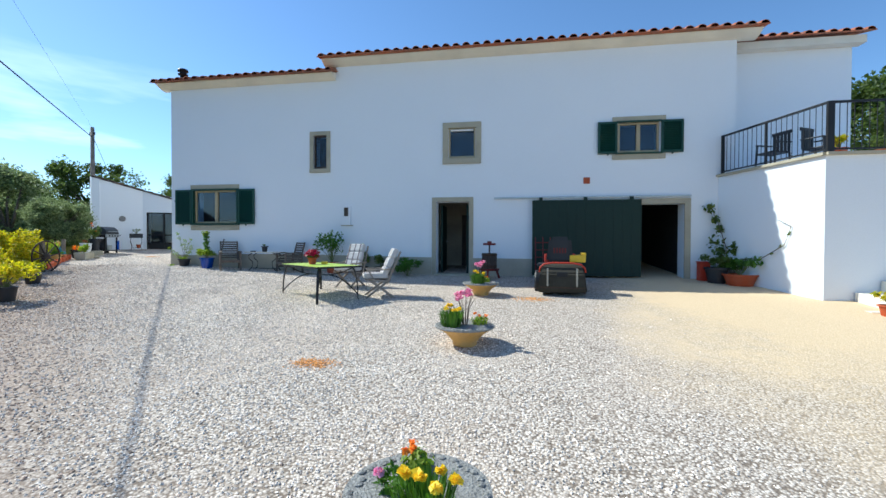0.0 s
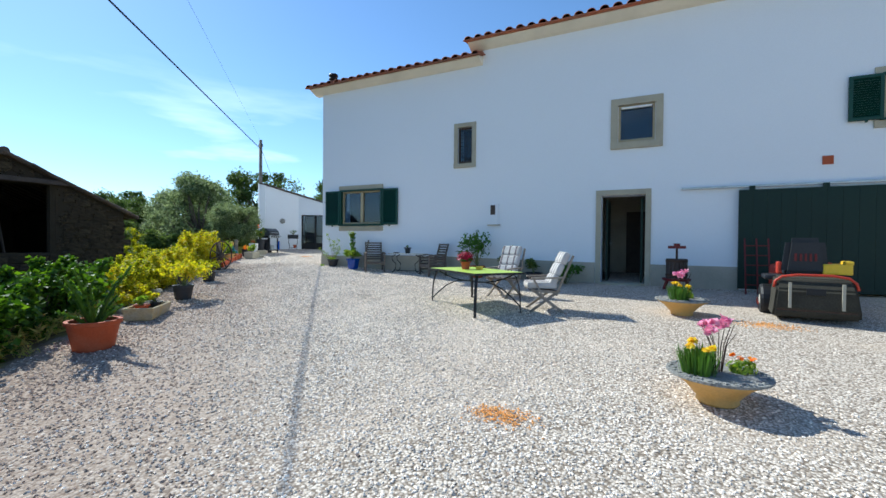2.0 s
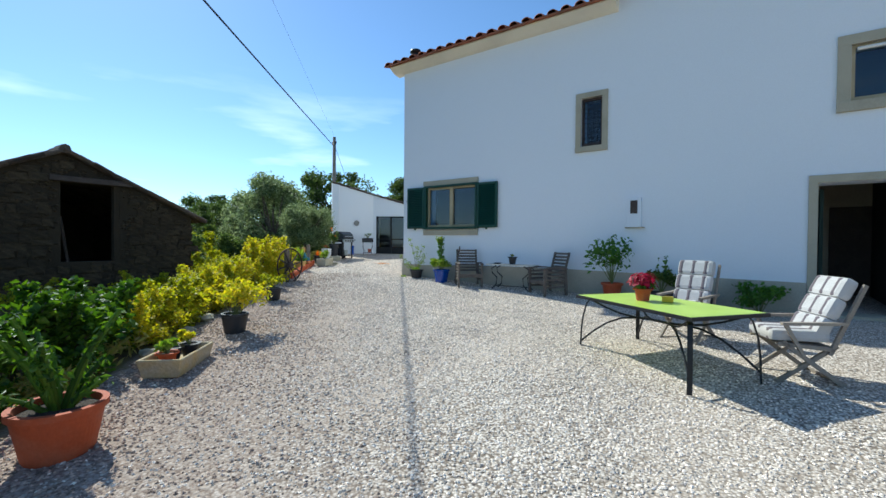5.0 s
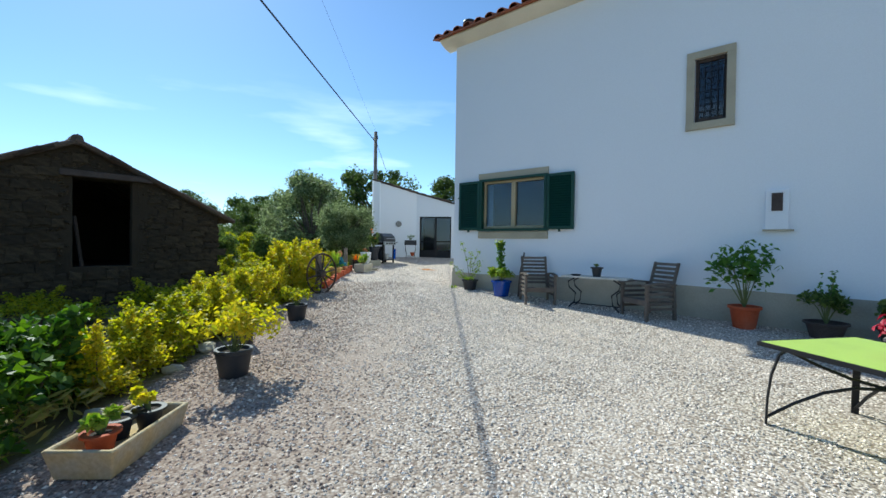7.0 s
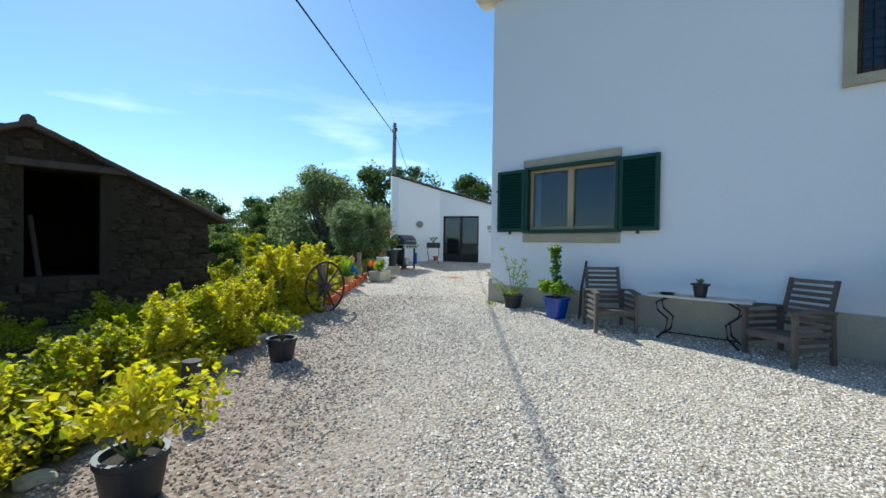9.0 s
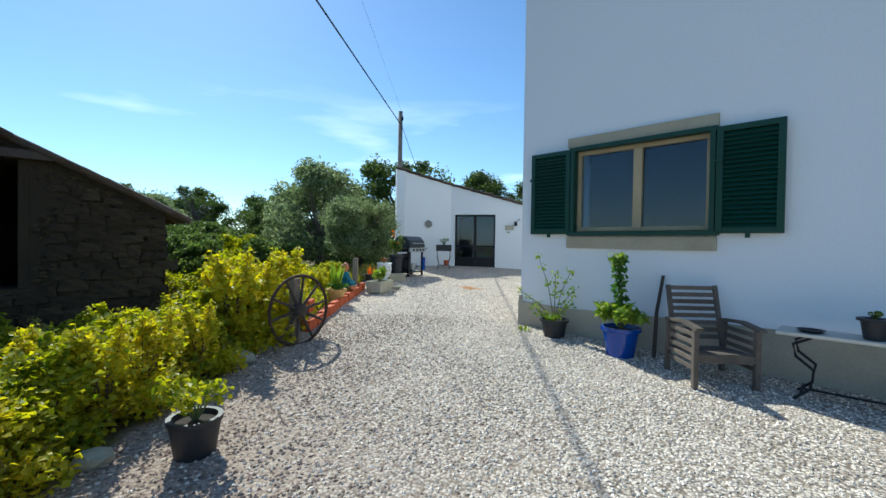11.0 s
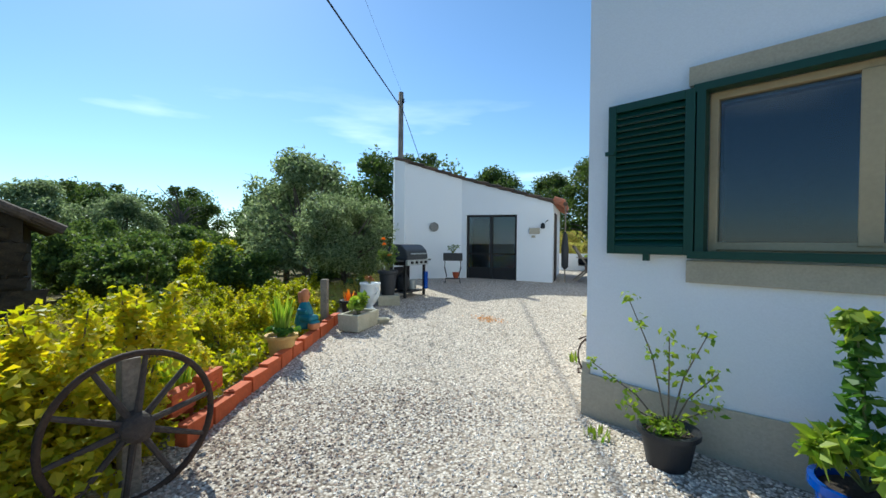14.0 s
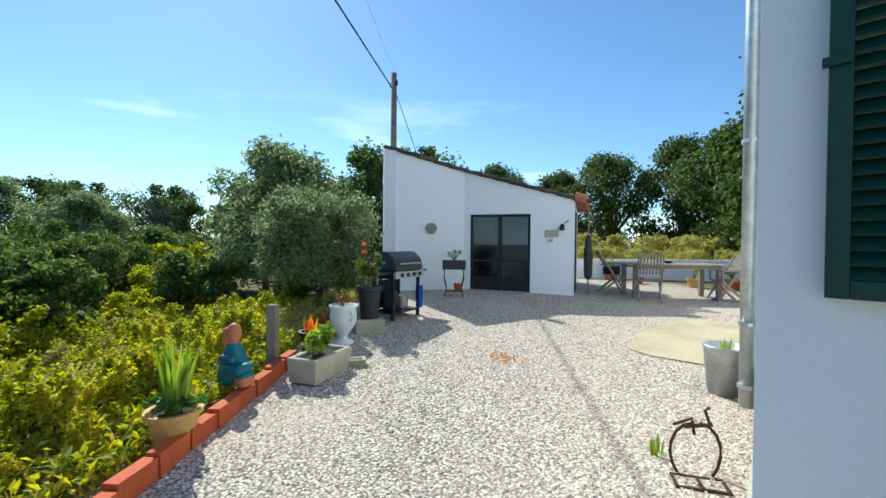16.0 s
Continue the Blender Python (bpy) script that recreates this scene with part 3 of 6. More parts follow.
def shutter(x0, x1, z0, z1, y=FY - 0.05):
    """A louvred leaf folded back on the wall."""
    cx, cz = (x0 + x1) / 2, (z0 + z1) / 2
    t = 0.06
    s = part("shutter", B((x0 + t / 2, y, cz, t, 0.045, z1 - z0), (x1 - t / 2, y, cz, t, 0.045, z1 - z0),
                          (cx, y, z0 + t / 2, x1 - x0 - 2 * t, 0.044, t), (cx, y, z1 - t / 2, x1 - x0 - 2 * t, 0.044, t), bevel=0.004), GREEN, house, "dark green louvred shutter, open")
    n = max(4, round((z1 - z0 - 2 * t) / 0.047))
    g = (z1 - z0 - 2 * t) / n
    first = None
    for k in range(n):
        if first is None:
            bm = bmesh.new()
            box(bm, 0, 0, 0, x1 - x0 - 2 * t, 0.01, g * 1.25, Euler((radians(-38), 0, 0)).to_matrix().to_4x4())
            first = part("slat", bm, GREEN, s)
            ob = first
        else:
            ob = first.copy()
            scene.collection.objects.link(ob)
        ob.location = (cx, y, z0 + t + (k + 0.5) * g)
    part("hinge", B((x0 + 0.02, y - 0.03, cz + 0.2, 0.07, 0.02, 0.03)), GREEN, s)
    part("catch", B((cx, y - 0.028, z0 - 0.02, 0.04, 0.03, 0.05)), GREEN, s)


# ground-floor window with shutters
window(-9.5, -7.96, 2.24, 3.31)
for bb in [(-8.73, FY - 0.02, 3.335, 1.68, 0.1, 0.05), (-8.73, FY - 0.03, 2.225, 1.72, 0.12, 0.05), (-9.525, FY - 0.02, 2.78, 0.05, 0.1, 1.06), (-7.935, FY - 0.02, 2.78, 0.05, 0.1, 1.06)]:
    part("surround_board", B(bb), GREEN, house)
for z, h in ((3.43, 0.13), (2.11, 0.15)):
    part("lintel" if z > 3 else "sill", B((-8.75, FY - 0.01, z, 1.72, 0.06, h), bevel=0.005), STONE, house)
shutter(-10.15, -9.56, 2.22, 3.34)
shutter(-7.9, -7.33, 2.22, 3.34)
# upper windows
trim(-5.466, -4.80, 3.80, 5.057, 0.115)
w = window(-5.35, -4.91, 3.92, 4.94, False, DARKWOOD)
bars = bmesh.new()
for k in range(5):
    tube(bars, [(-5.31 + k * 0.09, FY + 0.03, 3.93), (-5.31 + k * 0.09, FY + 0.03, 4.93)], 0.006, 5)
for k in range(9):
    tube(bars, [(-5.34, FY + 0.035, 4.0 + k * 0.105), (-4.92, FY + 0.035, 4.0 + k * 0.105)], 0.006, 5)
part("grille", bars, BLACK, w)
trim(-1.306, -0.183, 3.95, 5.15, 0.16)
w = window(-1.14, -0.35, 4.11, 4.99, False)
part("roller_blind", tube(bmesh.new(), [(-1.07, FY + 0.02, 4.925), (-0.42, FY + 0.02, 4.925)], 0.028, 10), WHITE, w, "rolled white blind")
window(3.56, 4.61, 4.12, 4.94)
for z, h in ((5.03, 0.14), (4.015, 0.14)):
    part("lintel" if z > 4.5 else "sill", B((4.085, FY - 0.01, z, 1.36, 0.06, h), bevel=0.005), STONE, house)
for bb in [(4.085, FY - 0.02, 4.965, 1.15, 0.08, 0.04), (4.085, FY - 0.03, 4.1, 1.2, 0.1, 0.04)]:
    part("surround_board", B(bb), GREEN, house)
shutter(3.02, 3.53, 4.1, 4.97)
shutter(4.64, 5.20, 4.1, 4.97)
# front door: open inwards
trim(-1.62, -0.404, 0.6, 2.98, 0.12, False)
door = part("door", B((-1.40, FY + 0.85, 1.72, 0.05, 0.8, 2.15), (-0.6, FY + 0.3, 1.72, 0.05, 0.1, 2.15)), GREEN_DOOR, house, "dark green front door, open")
part("door_handle", B((-1.36, FY + 1.15, 1.7, 0.05, 0.12, 0.03)), ZINC, door)
part("threshold", B((-1.01, FY + 0.1, gz(-1, FY) - 0.02, 1.0, 0.5, 0.1)), CONCRETE, house)
# garage: sliding door and the dark opening beside it
gd = part("sliding_door", B((2.71, FY - 0.09, 1.80, 2.88, 0.05, 2.1), bevel=0.006), GREEN_DOOR, house, "large dark green sliding garage door")
for k in range(12):
    part("board", B((1.39 + k * 0.24, FY - 0.118, 1.80, 0.237, 0.012, 2.08), bevel=0.0015), GREEN_DOOR, gd)
part("rail", B((2.8, FY - 0.06, 2.93, 5.2, 0.06, 0.045), bevel=0.005), ZINC, house, "pale sliding door rail")
for x in (1.5, 2.7, 3.9):
    part("roller", B((x, FY - 0.1, 2.88, 0.1, 0.03, 0.1)), GREEN_DOOR, gd)
part("trim", B((4.77, FY - 0.012, 2.80, 1.28, 0.05, 0.14)), STONE, house)
part("trim", B((5.335, FY - 0.012, 1.7, 0.15, 0.048, 2.06)), STONE, house)
part("vent", B((2.74, FY - 0.01, 3.39, 0.17, 0.04, 0.17), bevel=0.004), TERRA, house, "square terracotta wall vent")
mb = part("meter_box", B((-4.265, FY - 0.03, 2.47, 0.27, 0.07, 0.58), bevel=0.008), PLASTER, house, "white meter box with a dark slot")
part("slot", B((-4.265, FY - 0.07, 2.58, 0.13, 0.012, 0.26)), DARKWOOD, mb)
part("ledge", B((-4.25, FY - 0.03, 2.17, 0.36, 0.08, 0.025)), STONE, mb)
# downpipe on the end wall
bm = bmesh.new()
tube(bm, [(-10.73, 14.0, 1.1), (-10.73, 14.0, 7.2)], 0.055, 14)
pipe = part("downpipe", bm, ZINC, house, "round zinc downpipe", True)
for z in (1.25, 1.75, 3.2, 4.9):
    part("bracket", lathe(bmesh.new(), [(0.066, z), (0.066, z + 0.03)], 14, pose(-10.73, 14.0, 0)), ZINC, pipe)

# ---- terrace with railing and steps ----
terrace = thing("terrace", "raised white terrace with a black iron railing", "terrace")
T0, T1 = Vector((6.08, FY)), Vector((6.82, 9.15))
TZ = 3.42
bm = prism(bmesh.new(), [(T0.x, T0.y - 0.003), (T1.x, T1.y), (16, T1.y), (16, FY + 3.4), (6.5, FY + 3.4), (6.5, T0.y - 0.003)], -0.4, TZ)
part("terrace_wall", bm, PLASTER, terrace)
bm = bmesh.new()
for a, b in (((T0.x, T0.y), (T1.x, T1.y)), ((T1.x, T1.y), (16, T1.y))):
    beam(bm, (*a, TZ + 0.02), (*b, TZ + 0.02), 0.14, 0.06)
part("coping", bm, STONE, terrace)


def railing(a, b):
    a, b = Vector(a), Vector(b)
    n = round((b - a).length / 0.13)
    bm = bmesh.new()
    beam(bm, (*a, TZ + 1.05), (*b, TZ + 1.05), 0.05, 0.04)
    part("handrail", bm, BLACK, terrace)
    bm = bmesh.new()
    beam(bm, (*a, TZ + 0.12), (*b, TZ + 0.12), 0.03, 0.03)
    part("bottom_rail", bm, BLACK, terrace)
    first = None
    for k in range(n + 1):
        p = a.lerp(b, k / n)
        if k in (0, n) or (n > 15 and k == n // 2):
            bm = bmesh.new()
            beam(bm, (*p, TZ + 0.03), (*p, TZ + 1.07), 0.06 if k in (0, n) else 0.035, 0.06)
            part("post", bm, BLACK, terrace)
            continue
        if first is None:
            first = ob = part("bar", tube(bmesh.new(), [(0, 0, 0.12), (0, 0, 1.04)], 0.008, 6), BLACK, terrace)
        else:
            ob = first.copy()
            scene.collection.objects.link(ob)
        ob.location = (*p, TZ)


railing((T0.x + 0.08, T0.y - 0.05), (T1.x + 0.08, T1.y + 0.06))
railing((T1.x + 0.14, T1.y + 0.06), (12.0, T1.y + 0.06))
steps = thing("stairs", "whitewashed masonry steps climbing beside the terrace", "stairs")
for k in range(9):
    part("step", B((6.9 + 0.44 * k + (8 - k) * 0.22 + 0.22, 8.62, (0.47 + 0.235 * k) / 2, (9 - k) * 0.44, 1.0 - 0.004 * k, 0.47 + 0.235 * k), bevel=0.01), CREAM, steps)

# ---- the stone barn across the field ----
barn = thing("barn", "old rubble-stone barn with a dark loft opening and tiled roof", "barn")
BX, BY0, BY1, BR = -15.6, 2.75, 8.5, 5.68


def barn_top(y):
    return 3.88 - abs(y - BR) * 0.485


def barn_gable(x, thick, opening):
    """The gable's upright blocks, one for each stretch beside, under and over the opening."""
    out = []
    ys = [BY0, opening[0], opening[1], BY1] if opening else [BY0, BR, BY1]
    ys = sorted({*ys, BR})
    for a, b in zip(ys, ys[1:]):
        spans = [(-0.6, None)]
        if opening and opening[0] <= a and b <= opening[1]:
            spans = [(-0.6, opening[2]), (opening[3], None)]
        for z0, z1 in spans:
            bm = bmesh.new()
            vs = [bm.verts.new((xx, yy, zz)) for xx in (x, x - thick) for yy in (a, b) for zz in (z0, z1 if z1 else barn_top(yy))]
            for f in ((0, 2, 3, 1), (4, 5, 7, 6), (0, 1, 5, 4), (2, 6, 7, 3), (1, 3, 7, 5), (0, 4, 6, 2)):
                bm.faces.new([vs[k] for k in f])
            out.append(bm)
    return out


OPEN = (5.63, 6.78, 1.3, 3.2)
pieces = barn_gable(BX, 0.5, OPEN)
gable = part("gable_wall", pieces[0], MORTAR, barn)
for piece in pieces[1:]:
    part("gable_wall", piece, MORTAR, barn)
for piece in barn_gable(-22.0, 0.4, None):
    part("rear_wall", piece, MORTAR, barn)
part("side_wall", B((-19.0, BY1 - 0.25, 1.0, 6.7, 0.5, 3.2)), MORTAR, barn)
part("side_wall", B((-19.0, BY0 + 0.25, 1.0, 6.7, 0.5, 3.2)), MORTAR, barn)
part("loft_floor", B((-19.0, BR, 1.1, 6.2, 4.8, 0.15)), DARKWOOD, barn)
part("lintel", B((BX + 0.02, 6.22, 3.27, 0.3, 1.62, 0.13), bevel=0.02), DARKWOOD, barn, "weathered timber lintel")
part("jamb", B((BX - 0.1, 6.72, 2.25, 0.2, 0.12, 1.9), bevel=0.015), MORTAR, barn)
part("plank", beam(bmesh.new(), (BX - 0.35, 5.85, 1.2), (BX - 0.45, 5.72, 2.4), 0.09, 0.03), DARKWOOD, barn, "loose plank leaning inside the opening")
for s in (1, -1):
    bm = bmesh.new()
    far = BY1 + 0.3 if s > 0 else BY0 - 0.3
    vs = [bm.verts.new((x, y, barn_top(y) + z)) for x in (BX + 0.15, -22.4) for y in (BR, far) for z in (0.0, 0.06)]
    for f in ((0, 1, 3, 2), (4, 6, 7, 5), (0, 4, 5, 1), (2, 3, 7, 6), (1, 5, 7, 3), (0, 2, 6, 4)):
        bm.faces.new([vs[k] for k in f])
    part("roof_slope", bm, OLDTILE, barn)
    n = 11
    for k in range(n):
        y = BR + (far - BR) * (k + 0.5) / n
        bm = bmesh.new()
        tube(bm, [(BX + 0.12 + random.uniform(0, 0.08), y - 0.17 * s, barn_top(y - 0.17 * s) + 0.06 + random.uniform(0, 0.03)), (BX + 0.14, y + 0.2 * s, barn_top(y + 0.2 * s) + 0.06)], 0.048, 8, 0.058)
        part("verge_tile", bm, OLDTILE, barn)
    bm = bmesh.new()
    for i in range(16):
        x = BX - 0.25 - i * 0.4
        tube(bm, [(x, BR, barn_top(BR) + 0.07), (x, far, barn_top(far) + 0.05)], 0.09, 6)
    tagged(part("roof_tiles", bm, OLDTILE, barn), kind="stuff")
bm = bmesh.new()
for k in range(12):
    tube(bm, [(BX + 0.2 - k * 0.5, BR, barn_top(BR) + 0.08), (BX - 0.32 - k * 0.5, BR, barn_top(BR) + 0.1)], 0.11, 8)
tagged(part("ridge_tiles", bm, OLDTILE, barn), kind="stuff")
# its stones
protos = []
for k in range(8):
    bm = bmesh.new()
    box(bm, 0, 0, 0, 0.08, 1, 1)
    bmesh.ops.bevel(bm, geom=bm.edges[:], offset=0.03, segments=1, affect="EDGES")
    for v in bm.verts:
        v.co += Vector((random.uniform(-0.012, 0.012), random.uniform(-0.14, 0.14), random.uniform(-0.16, 0.16)))
    protos.append(part("stone", bm, RUBBLE, gable))
z, made = 0.55, 0
while z < 4.0 and made < 400:
    h = random.uniform(0.10, 0.20)
    y = BY0 + random.uniform(0, 0.2)
    while y < BY1 - 0.1:
        w = random.uniform(0.14, 0.42)
        cy = y + w / 2
        clear = not (OPEN[0] - 0.1 < cy + w / 2 and cy - w / 2 < OPEN[1] + 0.1 and OPEN[2] - 0.05 < z + h and z < OPEN[3] + 0.2)
        if clear and z + h < barn_top(cy) - 0.10 and made < 400:
            ob = protos[made % 8] if made < 8 else protos[made % 8].copy()
            if made >= 8:
                scene.collection.objects.link(ob)
            ob.location = (BX + random.uniform(-0.01, 0.015), cy, z + h / 2 + random.uniform(-0.05, 0.05))
            ob.scale = (1, w * 0.93, h * 0.9)
            ob.rotation_euler = (random.uniform(-0.05, 0.05), 0, 0)
            made += 1
        y += w
    z += h
# small stones wedged between the large ones
rk = np.random.default_rng(57)
sv, sf = [], []
while len(sv) < 1500 * 6:
    y, z = rk.uniform(BY0, BY1), rk.uniform(0.2, 3.8)
    if z > barn_top(y) - 0.06 or (OPEN[0] - 0.06 < y < OPEN[1] + 0.06 and OPEN[2] - 0.04 < z < OPEN[3] + 0.16):
        continue
    a, b, i = rk.uniform(0.03, 0.09), rk.uniform(0.02, 0.05), len(sv)
    sv += [(BX + rk.uniform(0.03, 0.06), y + rk.uniform(-0.02, 0.02), z), (BX, y - a, z + rk.uniform(-0.02, 0.02)), (BX, y + rk.uniform(-0.03, 0.03), z + b), (BX, y + a, z + rk.uniform(-0.02, 0.02)), (BX, y + rk.uniform(-0.03, 0.03), z - b), (BX - 0.03, y, z)]
    sf += [(i, i + 2, i + 1), (i, i + 3, i + 2), (i, i + 4, i + 3), (i, i + 1, i + 4)]
tagged(raw("small_stones", sv, sf, RUBBLE, gable), kind="stuff")

# ---- the small white building ----
shed = thing("outbuilding", "small white outbuilding with a single-slope tiled roof and glazed doors", "outbuilding")
SA, SK, SR = Vector((-17.86, 15.61)), Vector((-16.86, 17.24)), Vector((-14.67, 18.46))
SBK = Vector((-15.9, 20.9))
SD = (SR - SK).normalized()
SN = Vector((SD.y, -SD.x))                    # out of the door wall


def shed_top(x, y):
    """The roof falls evenly along the door wall."""
    s = (Vector((x, y)) - SR).dot(SD)
    return 3.37 - 0.284 * s


bm = prism(bmesh.new(), [SA, SK, SK + Vector((-0.3, 0.25)), SA + Vector((-0.3, 0.2))], 0.5, shed_top)
part("wall", bm, PLASTER, shed)
# door wall in its own frame: along x from the kink
SM = Matrix.Translation((SK.x, SK.y, 0)) @ Matrix.Rotation(math.atan2(SD.y, SD.x), 4, "Z")
SL_LEN = (SR - SK).length
DX0, DX1, DZ0, DZ1 = 0.14, 1.555, 1.14, 3.07
bm = wall_panel(bmesh.new(), 0, SL_LEN, 0.5, 4.3, 0, 0.3, [(DX0, DX1, DZ0, DZ1)])
for v in bm.verts:
    if v.co.z > 4.2:
        v.co.z = 3.37 + 0.284 * (SL_LEN - v.co.x)
ob = part("wall", bm, PLASTER, shed)
ob.matrix_local = SM
bm = prism(bmesh.new(), [SR, SBK, SBK + Vector((-0.3, -0.2)), SR + Vector((-0.3, 0.1))], 0.5, shed_top)
part("wall", bm, PLASTER, shed)
SB2 = Vector((-19.6, 18.6))
bm = prism(bmesh.new(), [SBK, SB2, SB2 + Vector((0.1, -0.3)), SBK + Vector((0, -0.3))], 0.5, shed_top)
part("wall", bm, PLASTER, shed)
bm = prism(bmesh.new(), [SB2, SA, SA + Vector((0.2, 0.2)), SB2 + Vector((0.2, 0))], 0.5, shed_top)
part("wall", bm, PLASTER, shed)
bm = bmesh.new()
poly = [SA + Vector((0.0, -0.04)), SK + SN * 0.05, SR + SN * 0.06 + SD * 0.2, SBK + SD * 0.2 + Vector((0, 0.2)), SB2 + Vector((-0.1, 0.2))]
lo = [bm.verts.new((p.x, p.y, shed_top(p.x, p.y) + 0.004)) for p in poly]
hi = [bm.verts.new((p.x, p.y, shed_top(p.x, p.y) + 0.03)) for p in poly]
for k in range(5):
    bm.faces.new((lo[k], lo[(k + 1) % 5], hi[(k + 1) % 5], hi[k]))
bm.faces.new(lo[::-1]); bm.faces.new(hi)
part("roof", bm, OLDTILE, shed)
# verge tiles along the front and down the low edge
for a, b in ((SA, SK), (SK, SR + SD * 0.3)):
    n = round((b - a).length / 0.36)
    for k in range(n):
        p, q = a.lerp(b, k / n), a.lerp(b, (k + 1.15) / n)
        bm = tube(bmesh.new(), [(p.x + 0.03, p.y - 0.03, shed_top(p.x, p.y) + 0.02), (q.x + 0.03, q.y - 0.03, shed_top(q.x, q.y) + 0.05)], 0.04, 8, 0.05)
        part("verge_tile", bm, OLDTILE, shed)
for k in range(8):
    p = SR.lerp(SBK, k / 8)
    q = p + SD * 0.26
    bm = tube(bmesh.new(), [(p.x, p.y, shed_top(p.x, p.y) + 0.08), (q.x, q.y, shed_top(q.x, q.y) + 0.06)], 0.1, 8, 0.11)
    part("roof_tile", bm, TILE, shed)
# glazed double door
sdoor = part("door", B(((DX0 + DX1) / 2, 0.1, DZ1 - 0.03, DX1 - DX0, 0.08, 0.06), ((DX0 + DX1) / 2, 0.1, DZ0 + 0.03, DX1 - DX0, 0.08, 0.06),
                       (DX0 + 0.03, 0.1, 2.1, 0.06, 0.078, DZ1 - DZ0), (DX1 - 0.03, 0.1, 2.1, 0.06, 0.078, DZ1 - DZ0), ((DX0 + DX1) / 2, 0.09, 2.1, 0.09, 0.08, DZ1 - DZ0), bevel=0.005), BLACK, shed, "black-framed glazed double door, closed")
sdoor.matrix_local = SM
mid = (DX0 + DX1) / 2
for a, b in ((DX0 + 0.06, mid - 0.045), (mid + 0.045, DX1 - 0.06)):
    for z in (1.58, 1.98):
        part("door_rail", B(((a + b) / 2, 0.1, z, b - a, 0.05, 0.05)), BLACK, sdoor)
    part("lower_panel", B(((a + b) / 2, 0.11, 1.38, b - a, 0.02, 0.36)), BLACK, sdoor)
    for z0, z1 in ((1.605, 1.955), (2.005, 3.01)):
        part("pane", B(((a + b) / 2, 0.1, (z0 + z1) / 2, b - a, 0.008, z1 - z0)), GLASS, sdoor).visible_shadow = False
ob = part("floor", B((1.4, 1.8, 1.1, 4.0, 3.0, 0.1)), CONCRETE, shed)
ob.matrix_local = SM
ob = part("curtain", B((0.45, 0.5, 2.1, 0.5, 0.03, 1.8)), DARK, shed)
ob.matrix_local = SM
u = (SK - SA).normalized()
c = SA.lerp(SK, 0.58) + Vector((u.y, -u.x)) * 0.02
bm = lathe(bmesh.new(), [(0.11, 0), (0.13, 0.01), (0.13, 0.03), (0.105, 0.035)], 24, Matrix.Translation((c.x, c.y, 2.72)) @ Matrix.Rotation(math.atan2(-u.x, u.y), 4, "Z") @ Matrix.Rotation(radians(90), 4, "Y"))
part("round_vent", bm, PEBBLE, shed, "round grey wall plaque")
# lamp and sign beside the door
s = part("wall_sign", B((2.03, -0.02, 2.62, 0.28, 0.03, 0.16), (2.0, -0.02, 2.47, 0.1, 0.03, 0.06), bevel=0.006), PLINTH, shed)
s.matrix_local = SM
bm = bmesh.new()
tube(bm, [(2.38, 0, 2.9), (2.38, -0.12, 2.9), (2.3, -0.14, 2.84)], 0.012, 6)
lathe(bm, [(0.03, 2.68), (0.06, 2.7), (0.05, 2.8), (0.02, 2.83)], 10, pose(2.25, -0.12, 0))
s = part("wall_lamp", bm, BLACK, shed, "small black wall lamp")
s.matrix_local = SM
# side window with a folded parasol beside it
e = (SBK - SR).normalized()
EM = Matrix.Translation((SR.x, SR.y, 0)) @ Matrix.Rotation(math.atan2(e.y, e.x), 4, "Z")
s = part("side_door", B((0.75, -0.012, 2.15, 0.7, 0.03, 1.95), bevel=0.004), DARKWOOD, shed, "dark side door")
s.matrix_local = EM

# ---- trees, vines and field growth ----
def tree(name, label, height, spread, trunk_h, leaf, leaf_size, n_leaves, seed, r=0.16, clumps=26, long=1.6, round_top=0.5):
    """A tapered trunk, limbs that reach into the clumps, and a crown of many small leaves."""
    rng = np.random.default_rng(seed)
    t = thing(name, label, "tree")
    bm = bmesh.new()
    top = Vector((rng.uniform(-0.2, 0.2), rng.uniform(-0.2, 0.2), trunk_h))
    tube(bm, [(0, 0, -0.3), (0.03, 0.02, trunk_h * 0.5), top], r, 9, r * 0.7)
    cents = []
    for k in range(clumps):
        a = 2 * math.pi * rng.uniform()
        h = rng.uniform(0, 1)
        rr = spread * math.sqrt(max(0.05, 1 - abs(2 * h - 0.8) ** 2 * round_top)) * rng.uniform(0.35, 0.95)
        c = Vector((rr * math.cos(a), rr * math.sin(a), trunk_h * 0.75 + h * (height - trunk_h * 0.75) * 0.92))
        cents.append((c, spread * rng.uniform(0.2, 0.42)))
    for c, q in cents[::2]:
        m = top.lerp(c, 0.5) + Vector(rng.uniform(-0.15, 0.15, 3).tolist())
        tube(bm, [top * 0.9, m, c], r * 0.42, 6, 0.015)
    part("trunk", bm, BARK, t, smooth=True)
    pts = np.concatenate([clump(rng, c, (q, q, q * 0.8), max(6, int(n_leaves / clumps)), 0.3) for c, q in cents])
    leaves("crown", pts, leaf_size, leaf, t, seed, long)
    return t


def put(proto, places, group, use_first=True):
    """Copies of a thing at (x, y, size, turn)."""
    for i, (x, y, s, a) in enumerate(places):
        m = Matrix.Translation((x, y, ground_z(x, y))) @ Matrix.Rotation(radians(a), 4, "Z") @ Matrix.Scale(s, 4)
        if i == 0:
            proto.matrix_world = m
            tagged(proto, group=group)
        else:
            c = copy_thing(proto, m)
            c.scale = (s, s, s)


